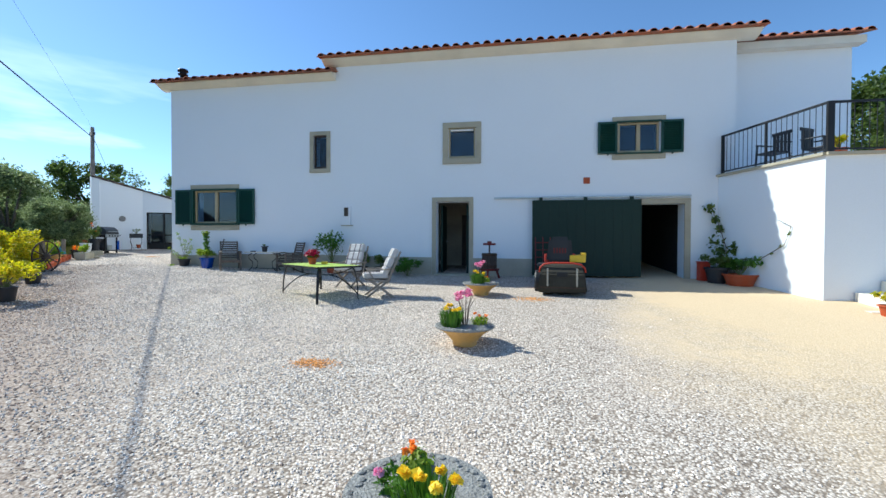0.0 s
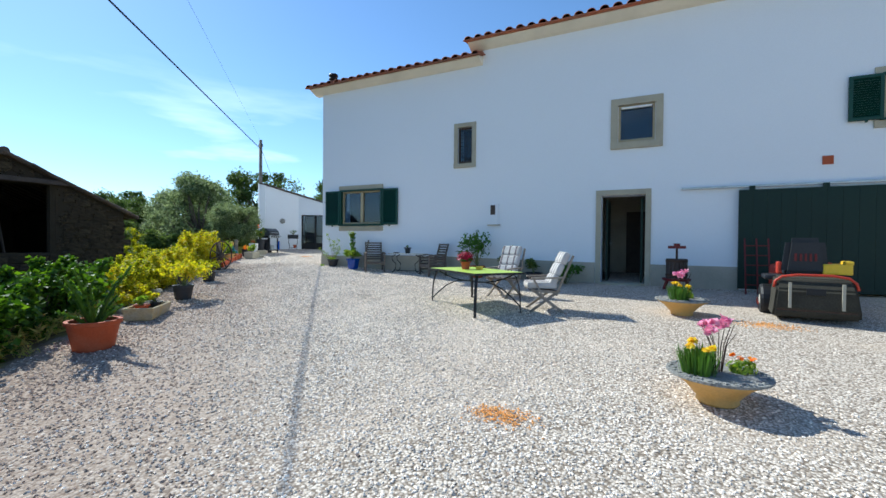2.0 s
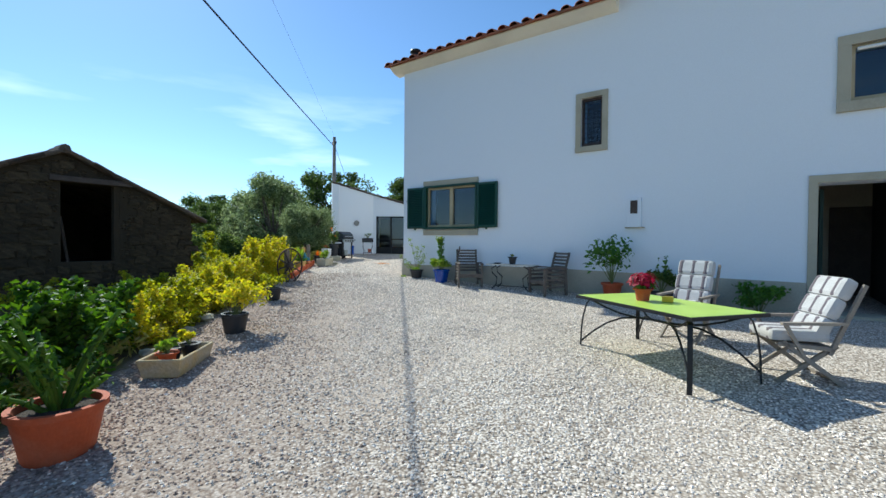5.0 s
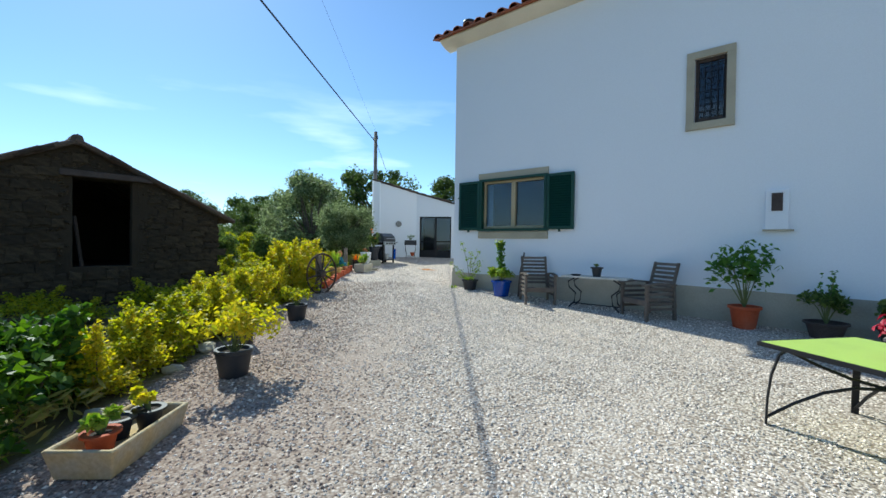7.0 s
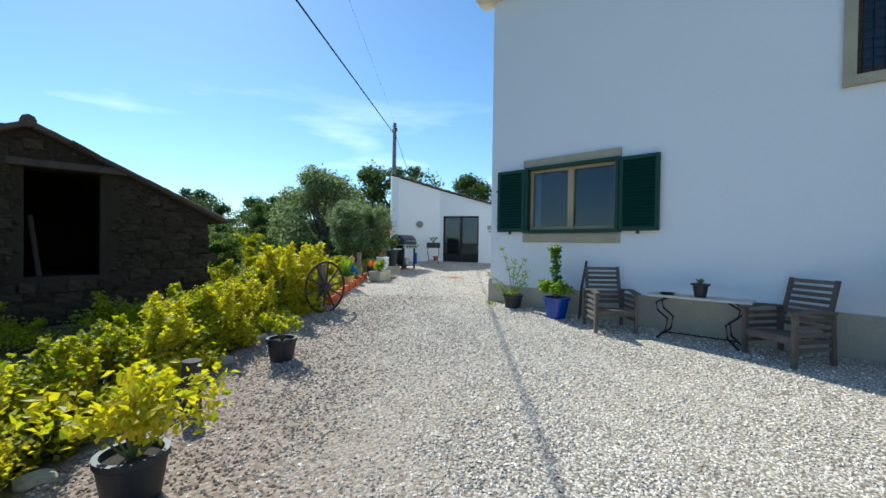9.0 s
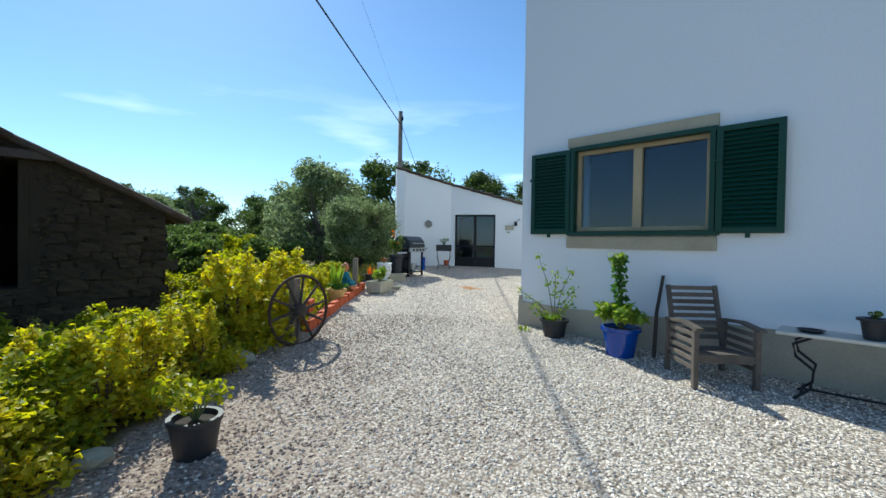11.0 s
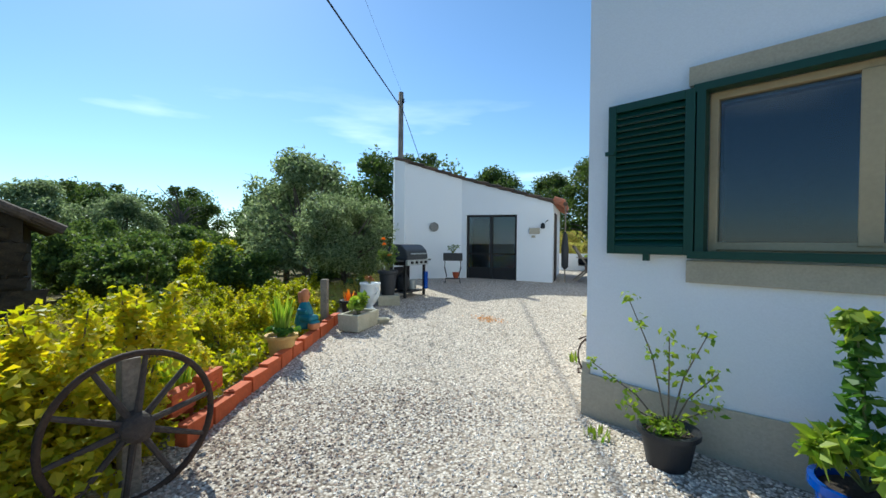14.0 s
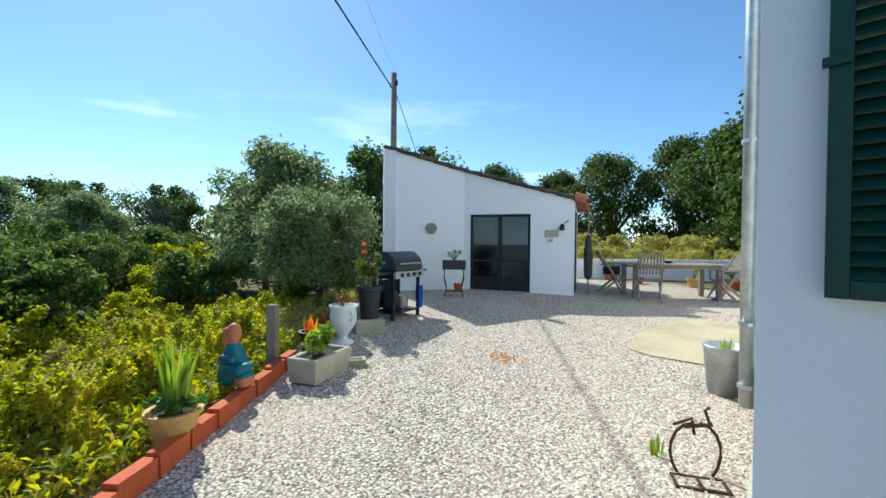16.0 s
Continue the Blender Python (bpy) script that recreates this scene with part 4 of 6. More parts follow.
olive_near = tree("olive_tree", "bushy grey-green olive tree at the yard's edge", 2.75, 1.3, 0.9, OLIVE, 0.036, 34000, 3, 0.10, 70, 3.2)
put(olive_near, [(-16.9, 13.5, 0.78, 20)], "olive trees")
olive_tall = tree("olive_tree", "taller loose olive tree behind the hedge", 4.4, 2.0, 1.2, OLIVE, 0.07, 15000, 5, 0.15, 44, 2.6, 0.8)
put(olive_tall, [(-21.5, 14.8, 1.0, 0), (-24.5, 15.5, 0.85, 120), (-33, 8.5, 0.95, 200), (-30, 11.0, 0.8, 260)], "olive trees")
dark_olive = tree("olive_tree", "dark rounded olive tree in the field", 3.4, 1.9, 0.8, DARKLEAF, 0.075, 14000, 8, 0.15, 40, 2.2)
put(dark_olive, [(-26.5, 7.6, 0.8, 0), (-27, 10.3, 0.68, 100), (-31, 4.0, 0.95, 50), (-24, 11.3, 0.55, 10), (-34, 13, 0.8, 80), (-22.5, 9.9, 0.45, 44)], "field olives")
oak = tree("cork_oak", "dark evergreen cork oak of the treeline", 6.0, 2.7, 1.8, OAK, 0.13, 13000, 11, 0.22, 36, 1.4, 0.7)
far_oaks = [(-22.8, 20.0, 0.88, 150), (-42, 10, 0.9, 0), (-44, 16, 0.95, 50), (-40, 21, 0.81, 110), (-46, 4, 0.99, 170), (-43, -3, 0.9, 230), (-38, -8, 0.9, 20), (-36, 26, 0.85, 75), (-45, 23, 0.99, 140),
            (-50, 12, 1.08, 200), (-30, 21.5, 0.88, 260), (-34, 18, 0.65, 10), (-47, -12, 1.08, 60), (-40, -18, 0.99, 130), (-38, 15.5, 0.72, 310), (-37, 5, 0.72, 25)]
put(oak, far_oaks, "treeline")
oak_b = tree("cork_oak", "broad cork oak behind the back wall", 6.6, 3.0, 1.6, OAK, 0.13, 15000, 13, 0.26, 40, 1.4, 0.7)
put(oak_b, [(-21, 34, 0.95, 0), (-17.5, 36, 1.05, 90), (-14.5, 33, 1.0, 140), (-25.5, 36, 0.9, 200), (-11.5, 36, 1.2, 250), (-11.0, 31.0, 1.5, 20), (-8, 33, 1.4, 310), (-4, 36, 1.2, 30),
            (-29, 34, 1.0, 60), (19, 19, 1.3, 0), (22, 16, 1.2, 80), (18.5, 24, 1.3, 150), (26, 20, 1.4, 230), (15.5, 17.5, 0.75, 300)], "oaks around the house")
bare = thing("bare_tree", "small leafless tree among the oaks", "tree", Matrix.Translation((-36, 14.2, ground_z(-36, 14.2))))
bm = tube(bmesh.new(), [(0, 0, 0), (0.1, 0, 1.5), (0.1, 0.2, 3.2)], 0.12, 7, 0.06)
rb = random.Random(4)
for k in range(26):
    a = rb.uniform(0, 6.28)
    p = Vector((0.1, 0.15, rb.uniform(1.6, 3.2)))
    q = p + Vector((math.cos(a) * 1.1, math.sin(a) * 1.1, rb.uniform(0.6, 1.6)))
    tube(bm, [p, p.lerp(q, 0.5) + Vector((0, 0, 0.15)), q], 0.04, 5, 0.01)
part("trunk", bm, BARK, bare)


def vine(name, label, leaf, size, n, w, h, seed, stakes=True):
    rng = np.random.default_rng(seed)
    t = thing(name, label, "vine")
    bm = bmesh.new()
    cl = []
    for k in range(9):
        a = rng.uniform(0, 6.28)
        rr = w * rng.uniform(0.1, 0.8)
        c = (rr * math.cos(a), rr * math.sin(a), h * rng.uniform(0.18, 0.82))
        tube(bm, [(0, 0, -0.1), (c[0] * 0.4, c[1] * 0.4, c[2] * 0.6), c], 0.018, 5, 0.006)
        cl.append(c)
    for k in range(4):
        a = rng.uniform(0, 6.28)
        top = (w * 0.6 * math.cos(a), w * 0.6 * math.sin(a), h * rng.uniform(0.95, 1.25))
        tube(bm, [(0, 0, 0), (top[0] * 0.5, top[1] * 0.5, h * 0.6), top], 0.012, 5, 0.004)
        for j in range(4):
            f = 0.6 + 0.1 * j
            cl.append((top[0] * f, top[1] * f, h * 0.3 + (top[2] - h * 0.3) * f))
    tagged(part("stems", bm, BARK, t), kind="stuff")
    big = cl[:9]
    pts = np.concatenate([clump(rng, c, (w * 0.5, w * 0.5, h * 0.28), n // 12, 0.15) for c in big] + [clump(rng, c, (0.09, 0.09, 0.1), max(4, n // 70), 0.1) for c in cl[9:]])
    pts[:, 2] = np.maximum(pts[:, 2], 0.02)
    leaves("foliage", pts, size, leaf, t, seed, 1.15, 0.5)
    return t


def along(s, d):
    """A place s metres along the gravel's edge and d metres into the field."""
    u = Vector((-EDGE_N.y, EDGE_N.x)) * -1
    p = EDGE + u * s + EDGE_N * d
    return p.x, p.y


rv = random.Random(7)
green_vine = vine("grape_vine", "leafy green grape vine beside the gravel", GREENVINE, 0.068, 2300, 0.55, 0.75, 21)
yellow_vine = vine("grape_vine", "yellow-green sunlit grape vine beside the gravel", YVINE, 0.05, 2700, 0.5, 0.8, 22)
mixed_vine = vine("grape_vine", "bright green and yellow grape vine in the row", VINE, 0.06, 2500, 0.52, 0.78, 23)
far_bush = vine("bramble_bush", "low tangled bramble bush in the field", VINE, 0.05, 2300, 0.75, 0.55, 24)
dry_bush = vine("dry_bush", "dry yellow-brown scrub in the field", DRYGRASS, 0.05, 1300, 0.7, 0.45, 25)


def spots(lo, hi, step, d0, d1, s0, s1, seed):
    r = random.Random(seed)
    out, s = [], lo
    while s < hi:
        x, y = along(s + r.uniform(-0.15, 0.15), r.uniform(d0, d1))
        out.append((x, y, r.uniform(s0, s1), r.uniform(0, 360)))
        s += step
    return out


U = Vector((-EDGE_N.y, EDGE_N.x)) * -1
put(green_vine, spots(-14.5, -5.4, 0.6, 0.5, 0.75, 0.95, 1.15, 1) + spots(-13.5, -8.5, 0.8, 1.3, 2.0, 0.85, 1.1, 2), "vine row")
put(mixed_vine, spots(-5.2, -2.2, 0.5, 0.45, 0.75, 0.6, 0.8, 3) + spots(-2.2, 0.6, 0.5, 0.5, 0.85, 0.65, 0.85, 33) + spots(-0.8, 4.0, 0.8, 1.7, 2.6, 0.6, 0.85, 4) + spots(0.6, 4.6, 0.7, 0.6, 1.1, 0.5, 0.7, 5), "vine row")
put(yellow_vine, spots(-5.2, -0.3, 0.6, 0.28, 0.5, 0.55, 0.85, 6) + spots(0.3, 4.4, 0.55, 0.45, 0.8, 0.45, 0.66, 16) + spots(-1.6, 1.2, 0.8, 1.2, 1.8, 0.6, 0.85, 7) + spots(-0.35, 0.5, 0.28, 0.36, 0.5, 1.05, 1.2, 29) + spots(-0.5, 0.9, 0.35, 0.12, 0.3, 0.4, 0.55, 27) + spots(0.9, 4.6, 0.4, 0.32, 0.5, 0.3, 0.45, 28) + spots(1, 4.5, 1.7, 1.3, 2.2, 0.5, 0.75, 17), "vine row")
put(far_bush, [p for p in spots(-1, 8.5, 1.1, 2.8, 4.0, 0.7, 1.1, 8) + spots(-1, 9, 1.0, 4.0, 6.0, 0.9, 1.4, 9) + spots(0, 9, 1.3, 6.5, 9.5, 1.0, 1.6, 10) + spots(4.8, 8.5, 0.9, 1.2, 2.4, 0.8, 1.1, 12)
               if not (p[0] < BX + 0.9 and p[1] < BY1 + 0.9)], "field brambles")
put(dry_bush, [p for p in spots(0.5, 5.0, 0.55, 0.5, 2.6, 0.5, 0.8, 18) + spots(0.5, 8.0, 1.1, 2.0, 4.0, 0.7, 1.1, 13) + spots(0, 9, 1.4, 5.0, 9.0, 0.9, 1.4, 14) + spots(-8, 2, 1.2, 0.35, 0.55, 0.35, 0.5, 15)
               if not (p[0] < BX + 0.9 and p[1] < BY1 + 0.9)], "field scrub")
# dense dark shrubs that close the field in front of the trees
shrub = tree("field_shrub", "dark green wild shrub in front of the trees", 1.9, 1.3, 0.3, DARKLEAF, 0.085, 9000, 31, 0.06, 24, 1.5, 0.3)
put(shrub, [(-20, 10.2, 0.8, 0), (-24, 5.6 + 4.2, 1.0, 40), (-29, 7.5, 1.0, 80), (-33, 3, 1.2, 10), (-36, 9.5, 1.3, 60), (-28.5, 13.2, 1.1, 120), (-26, 17.2, 1.2, 200), (-23, 18.5, 1.1, 30),
            (-35, 20, 1.5, 90), (-39, -2, 1.4, 15), (-32, 16, 1.1, 220), (-20.3, 12.6, 0.75, 20), (-18.9, 14.6, 0.7, 70)], "field shrubs")
lit = tree("field_shrub", "bright green sunlit shrub in the field", 1.7, 1.1, 0.3, VINE, 0.09, 6000, 33, 0.05, 20, 1.3, 0.3)
put(lit, [(-21.8, 9.8, 0.55, 0), (-25, 13.2, 0.9, 50), (-19.5, 11.2, 0.45, 90), (-22.5, 12.0, 0.6, 160)], "field shrubs")
back_shrub = tree("bank_shrub", "dry yellow-green bush on the bank behind the wall", 1.1, 1.1, 0.2, DRYGRASS, 0.08, 5000, 35, 0.05, 18, 1.3, 0.3)
put(back_shrub, [(-16.6, 23.6, 0.8, 0), (-15.4, 24.9, 0.75, 60), (-14.2, 26.2, 0.8, 110), (-13.0, 27.3, 0.75, 20), (-11.8, 28.6, 0.9, 300), (-17.6, 26, 1.2, 40), (-14.5, 28.6, 1.2, 80), (-16, 28.5, 1.2, 10), (-18.2, 23.4, 0.8, 10)], "bank bushes")

rg = np.random.default_rng(91)
gp_ = []
while len(gp_) < 16000:
    x, y = along(rg.uniform(-11, 9), rg.uniform(0.05, 1) ** 1.3 * 8.0 + 0.05)
    if x < BX + 0.3 and y < BY1 + 0.2 or (y < BY1 - 0.3 and field(x, y) > 0.9 and rg.uniform() < 0.93):
        continue
    gp_.append((x, y, ground_z(x, y) + rg.uniform(0.02, 0.2)))
tagged(leaves("field_grass", gp_, 0.028, DRYGRASS, None, 92, 5.5, 0.0), "dry yellow grass and weeds covering the field", "grass", kind="stuff")

ew = []
while len(ew) < 5200:
    d = rg.uniform(0, 1) ** 1.5 * 0.9 + 0.1
    x, y = along(rg.uniform(-1.5, 4.6), d)
    ew.append((x, y, ground_z(x, y) + rg.uniform(0.02, 0.16 + 0.22 * d)))
tagged(leaves("edge_weeds", ew, 0.042, VINE, None, 93, 2.0, 0.3), "low yellow-green weeds growing behind the brick edging", "weeds", kind="stuff")


def rock(x, y, r, seed):
    """A rough field stone half sunk in the gravel's edge."""
    bm = bmesh.new()
    bmesh.ops.create_icosphere(bm, subdivisions=2, radius=r)
    for v in bm.verts:
        k = 1 + 0.35 * noise.noise(v.co * (1.6 / r) + Vector((seed, 0, 0)))
        v.co = Vector((v.co.x * k * 1.3, v.co.y * k, v.co.z * k * 0.6))
    t = thing("edge_stone", "pale rough field stone at the gravel's edge", "stone", Matrix.Translation((x, y, ground_z(x, y) + r * 0.2)) @ Matrix.Rotation(seed * 1.3, 4, "Z"), "edge stones")
    part("stone", bm, CONCRETE, t)


for k, (q, r) in enumerate(((-5.6, 0.09), (-4.6, 0.08), (-3.9, 0.11), (-2.6, 0.10), (-1.7, 0.08), (-0.75, 0.13), (-0.4, 0.09))):
    rock(*along(q, 0.08 + 0.03 * (k % 3)), r, k)

# ---- pole and wires ----
pole = thing("utility_pole", "grey concrete utility pole behind the outbuilding", "utility pole", Matrix.Translation((-19.83, 17.37, 0)))
part("shaft", tube(bmesh.new(), [(0, 0, 0.5), (0, 0, 7.3)], 0.11, 10, 0.085), OLDWOOD, pole, smooth=True)
part("insulator", B((0, 0, 6.95, 0.3, 0.05, 0.05), (0.12, 0, 7.0, 0.05, 0.05, 0.12), (-0.12, 0, 7.0, 0.05, 0.05, 0.12)), BLACK, pole)
wire = thing("overhead_cable", "black overhead cable strung across the yard", "cable")
W0, WD = Vector((-19.83, 17.37, 6.80)), Vector((0.8867, -1.0, -0.084))
part("cable", tube(bmesh.new(), [W0 + WD * k for k in range(0, 29, 2)], 0.018, 6), BLACK, wire)
part("cable", tube(bmesh.new(), [W0 + Vector((0.1, 0.1, 0.2)) + Vector((0.94, -0.96, -0.05)) * k for k in range(0, 29, 4)], 0.0025, 5), BLACK, wire)
part("guy_wire", tube(bmesh.new(), [(-19.83, 17.37, 6.9), (-18.6, 17.3, 4.6)], 0.01, 5), BLACK, wire)
far_post = thing("support_post", "grey post carrying the overhead cable", "utility pole", Matrix.Translation((W0 + WD * 28).to_tuple()))
part("shaft", tube(bmesh.new(), [(0, 0, -5.2), (0, 0, 0.3)], 0.1, 8), OLDWOOD, far_post)


# ---- pots and plants ----
def at(x, y, turn=0, dz=0.0):
    return Matrix.Translation((x, y, ground_z(x, y) - 0.012 + dz)) @ Matrix.Rotation(radians(turn), 4, "Z")


def pot(name, label, m, r, h, material, foot=0.72, soil=SOIL, lip=0.02):
    t = thing(name, label, "plant pot", m)
    prof = [(r * foot, 0), (r * (foot + 0.28 * 0.85), h * 0.85), (r + lip * 0.2, h * 0.86), (r + lip, h * 0.88), (r + lip, h), (r - 0.015, h), (r - 0.03, h * 0.86)]
    part("body", lathe(bmesh.new(), prof, 48), material, t, smooth=False)
    part("soil", lathe(bmesh.new(), [(0.02, h * 0.86), (r - 0.025, h * 0.87), (0.02, h * 0.9)], 16), soil, t)
    return t


def bush(parent, z, w, h, n, size, leaf, seed, stems=7, long=1.5, lean=(0, 0), name="leaves"):
    """Stems and leaves of a potted shrub."""
    rng = np.random.default_rng(seed)
    bm = bmesh.new()
    cl = []
    for k in range(stems):
        a, rr = rng.uniform(0, 6.28), w * rng.uniform(0.2, 0.85)
        c = (rr * math.cos(a) + lean[0], rr * math.sin(a) + lean[1], z + h * rng.uniform(0.45, 0.9))
        tube(bm, [(0, 0, z - 0.03), (c[0] * 0.5, c[1] * 0.5, z + (c[2] - z) * 0.6), c], 0.009, 5, 0.004)
        cl.append(c)
    tagged(part("stems", bm, STEM, parent), kind="stuff")
    pts = np.concatenate([clump(rng, c, (w * 0.42, w * 0.42, h * 0.28), max(3, n // stems), 0.1) for c in cl])
    leaves(name, pts, size, leaf, parent, seed, long, 0.3)


def blades(parent, z, n, h, w, material, seed, spread=0.1, name="blades"):
    """Upright strap leaves."""
    r = random.Random(seed)
    v, f = [], []
    for k in range(n):
        a = r.uniform(0, 6.28)
        b = Vector((math.cos(a) * spread * r.random(), math.sin(a) * spread * r.random(), z))
        tip = b + Vector((math.cos(a) * h * r.uniform(0.1, 0.35), math.sin(a) * h * r.uniform(0.1, 0.35), h * r.uniform(0.7, 1.05)))
        s = Vector((-math.sin(a), math.cos(a), 0)) * w / 2
        mid = b.lerp(tip, 0.5) + Vector((0, 0, h * 0.06))
        i = len(v)
        v += [b - s, b + s, mid + s, mid - s, tip]
        f += [(i, i + 1, i + 2, i + 3), (i + 3, i + 2, i + 4)]
    return tagged(raw(name, [tuple(p) for p in v], f, material, parent), kind="stuff")


def flowers(parent, centres, n, size, material, seed, name="flower", rad=0.03):
    rng = np.random.default_rng(seed)
    for k, c in enumerate(centres):
        leaves(name, clump(rng, c, (rad, rad, rad * 0.6), n, 0.1), size, material, parent, seed + 7 * k, 1.1, 0.6)


def bowl(x, y, pinkish, seed, label, tall=True):
    t = thing("planter_bowl", label, "plant pot", at(x, y, seed * 40), "flower bowls")
    part("body", lathe(bmesh.new(), [(0.15, 0), (0.165, 0.02), (0.16, 0.05), (0.20, 0.10), (0.26, 0.165), (0.33, 0.215), (0.375, 0.235), (0.385, 0.25), (0.36, 0.255), (0.33, 0.24)], 40), OCHRE, t, smooth=True)
    part("rim", lathe(bmesh.new(), [(0.335, 0.247), (0.392, 0.244), (0.40, 0.25), (0.40, 0.268), (0.335, 0.27)], 40), PEBBLE, t)
    part("pebble_bed", lathe(bmesh.new(), [(0.02, 0.235), (0.352, 0.252), (0.2, 0.27), (0.02, 0.275)], 24), PEBBLE, t)
    rp = random.Random(seed)
    for k in range(34):
        a = 2 * math.pi * k / 34 + rp.uniform(-0.05, 0.05)
        r = rp.uniform(0.33, 0.375)
        q = Matrix.Translation((r * math.cos(a), r * math.sin(a), 0.272)) @ Matrix.Rotation(a, 4, "Z") @ Matrix.Diagonal((rp.uniform(0.018, 0.032), rp.uniform(0.024, 0.036), 0.013, 1))
        bm = bmesh.new()
        bmesh.ops.create_icosphere(bm, subdivisions=1, radius=1, matrix=q)
        part("pebble", bm, PEBBLE, t)
    rng = np.random.default_rng(seed)
    blades(t, 0.27, 300, 0.25 if tall else 0.18, 0.012, GREENLEAF, seed, 0.15, "yellow_flower_leaves").location = (-0.19, 0.02, 0)
    flowers(t, [(x, y, z if tall else z - 0.07) for x, y, z in ((-0.29, 0.0, 0.51), (-0.14, -0.08, 0.50), (-0.15, 0.11, 0.53), (-0.25, -0.12, 0.50), (-0.22, 0.06, 0.54))], 16, 0.05, PETAL_YELLOW, seed, "yellow_flower")
    leaves("orange_flower_leaves", clump(rng, (0.2, -0.06, 0.31), (0.12, 0.1, 0.07), 160), 0.035, LIMELEAF, t, seed)
    flowers(t, [(0.22, -0.03, 0.38), (0.17, 0.02, 0.40), (0.3, -0.06, 0.37)], 10, 0.04, PETAL_ORANGE, seed + 1, "orange_flower")
    if not tall:
        leaves("low_leaves", clump(rng, (0.02, 0.1, 0.32), (0.16, 0.12, 0.07), 200), 0.03, GREENLEAF, t, seed + 5)
        flowers(t, [(0.06, 0.2, 0.38)], pinkish, 0.04, PINK, seed + 2, "pink_flower")
        return t
    bm = bmesh.new()
    for k in range(9):
        a = k * 0.7
        tube(bm, [(0.03 * math.cos(a), 0.03 * math.sin(a), 0.26), (0.06 * math.cos(a), 0.06 * math.sin(a), 0.50), (0.13 * math.cos(a), 0.13 * math.sin(a), 0.66 + 0.05 * math.sin(3 * a))], 0.005, 5, 0.003)
    part("stalks", bm, RUST, t)
    flowers(t, [(-0.02, 0.02, 0.70), (-0.1, 0.0, 0.64), (0.02, -0.06, 0.73), (-0.06, 0.08, 0.68), (0.1, 0.05, 0.66)], pinkish + 10, 0.055, PINK, seed + 2, "pink_flower", 0.06)
    return t


bowl(0.23, 1.92, 12, 3, "wide ochre bowl planter with low mixed flowers", False)
bowl(0.10, 5.30, 16, 1, "wide ochre bowl planter with yellow and pink flowers")
bowl(0.05, 8.85, 7, 2, "wide ochre bowl planter with pink flowers, near the garage")

# along the front wall
p = pot("flower_pot", "glossy blue pot with a tall leafy plant by the wall", at(-8.72, 11.44) @ Matrix.Scale(0.80, 4), 0.25, 0.42, BLUE)
bush(p, 0.42, 0.34, 0.32, 420, 0.075, LIMELEAF, 41, 9, 1.9, name="low_leaves")
bm = tube(bmesh.new(), [(0, 0, 0.4), (-0.02, 0.02, 0.9), (-0.06, 0, 1.35)], 0.012, 6, 0.006)
part("stalk", bm, STEM, p)
rng = np.random.default_rng(42)
leaves("tall_leaves", np.concatenate([clump(rng, (-0.01 - 0.03 * k / 4, 0.01, 0.62 + 0.1 * k), (0.11, 0.11, 0.06), 26, 0.3) for k in range(8)]), 0.06, GREENLEAF, p, 42, 1.9)
leaves("top_leaves", clump(rng, (-0.07, 0, 1.38), (0.12, 0.12, 0.1), 60, 0.2), 0.065, LIMELEAF, p, 43, 1.8)
p = pot("flower_pot", "black plastic pot with a leggy shrub at the house corner", at(-9.62, 11.55) @ Matrix.Scale(0.85, 4), 0.20, 0.30, PLASTIC)
bm = bmesh.new()
tips = []
for a, l, z in ((160, 0.35, 0.95), (200, 0.6, 0.42), (20, 0.25, 0.75), (330, 0.4, 0.3), (240, 0.5, 0.2), (100, 0.12, 0.7), (10, 0.32, 0.5)):
    e = (l * math.cos(radians(a)), l * 0.5 * math.sin(radians(a)), 0.28 + z)
    tube(bm, [(0, 0, 0.25), (e[0] * 0.4, e[1] * 0.4, 0.25 + z * 0.6), e], 0.008, 5, 0.004)
    tips += [e, (e[0] * 0.72, e[1] * 0.72, 0.25 + z * 0.85), (e[0] * 0.45, e[1] * 0.45, 0.25 + z * 0.6)]
part("stems", bm, BARK, p)
rng = np.random.default_rng(44)
leaves("leaves", np.concatenate([clump(rng, e, (0.09, 0.07, 0.08), 13, 0.1) for e in tips]), 0.036, LIMELEAF, p, 44)
leaves("ground_leaves", clump(rng, (0, -0.05, 0.33), (0.17, 0.15, 0.06), 150, 0.1), 0.035, LIMELEAF, p, 45)
stick = thing("wooden_stick", "dark wooden stake leaning on the wall", "stick", at(-8.42, 11.62))
part("shaft", tube(bmesh.new(), [(0, 0, 0), (-0.01, 0.09, 0.5), (0.03, 0.17, 0.92)], 0.022, 7, 0.018), DARKWOOD, stick)
p = pot("flower_pot", "terracotta pot with a spreading green shrub by the wall", at(-4.6, 11.53), 0.19, 0.33, TERRA)
bush(p, 0.33, 0.50, 0.92, 420, 0.06, GREENLEAF, 46, 13, 1.9)
p = pot("flower_pot", "dark pot with a small shrub by the wall", at(-3.72, 11.55), 0.22, 0.22, DARKWOOD)
bush(p, 0.22, 0.26, 0.42, 380, 0.05, DARKLEAF, 47, 8)
bush(p, 0.22, 0.10, 0.8, 60, 0.045, GREENLEAF, 147, 4, name="tall_leaves")
p = pot("flower_pot", "black pot with low greenery by the wall", at(-3.05, 11.5), 0.2, 0.24, PLASTIC)
bush(p, 0.22, 0.25, 0.35, 260, 0.05, DARKLEAF, 48, 6)
b = thing("wall_bush", "low green bush growing by the front door", "bush", at(-2.25, 11.45))
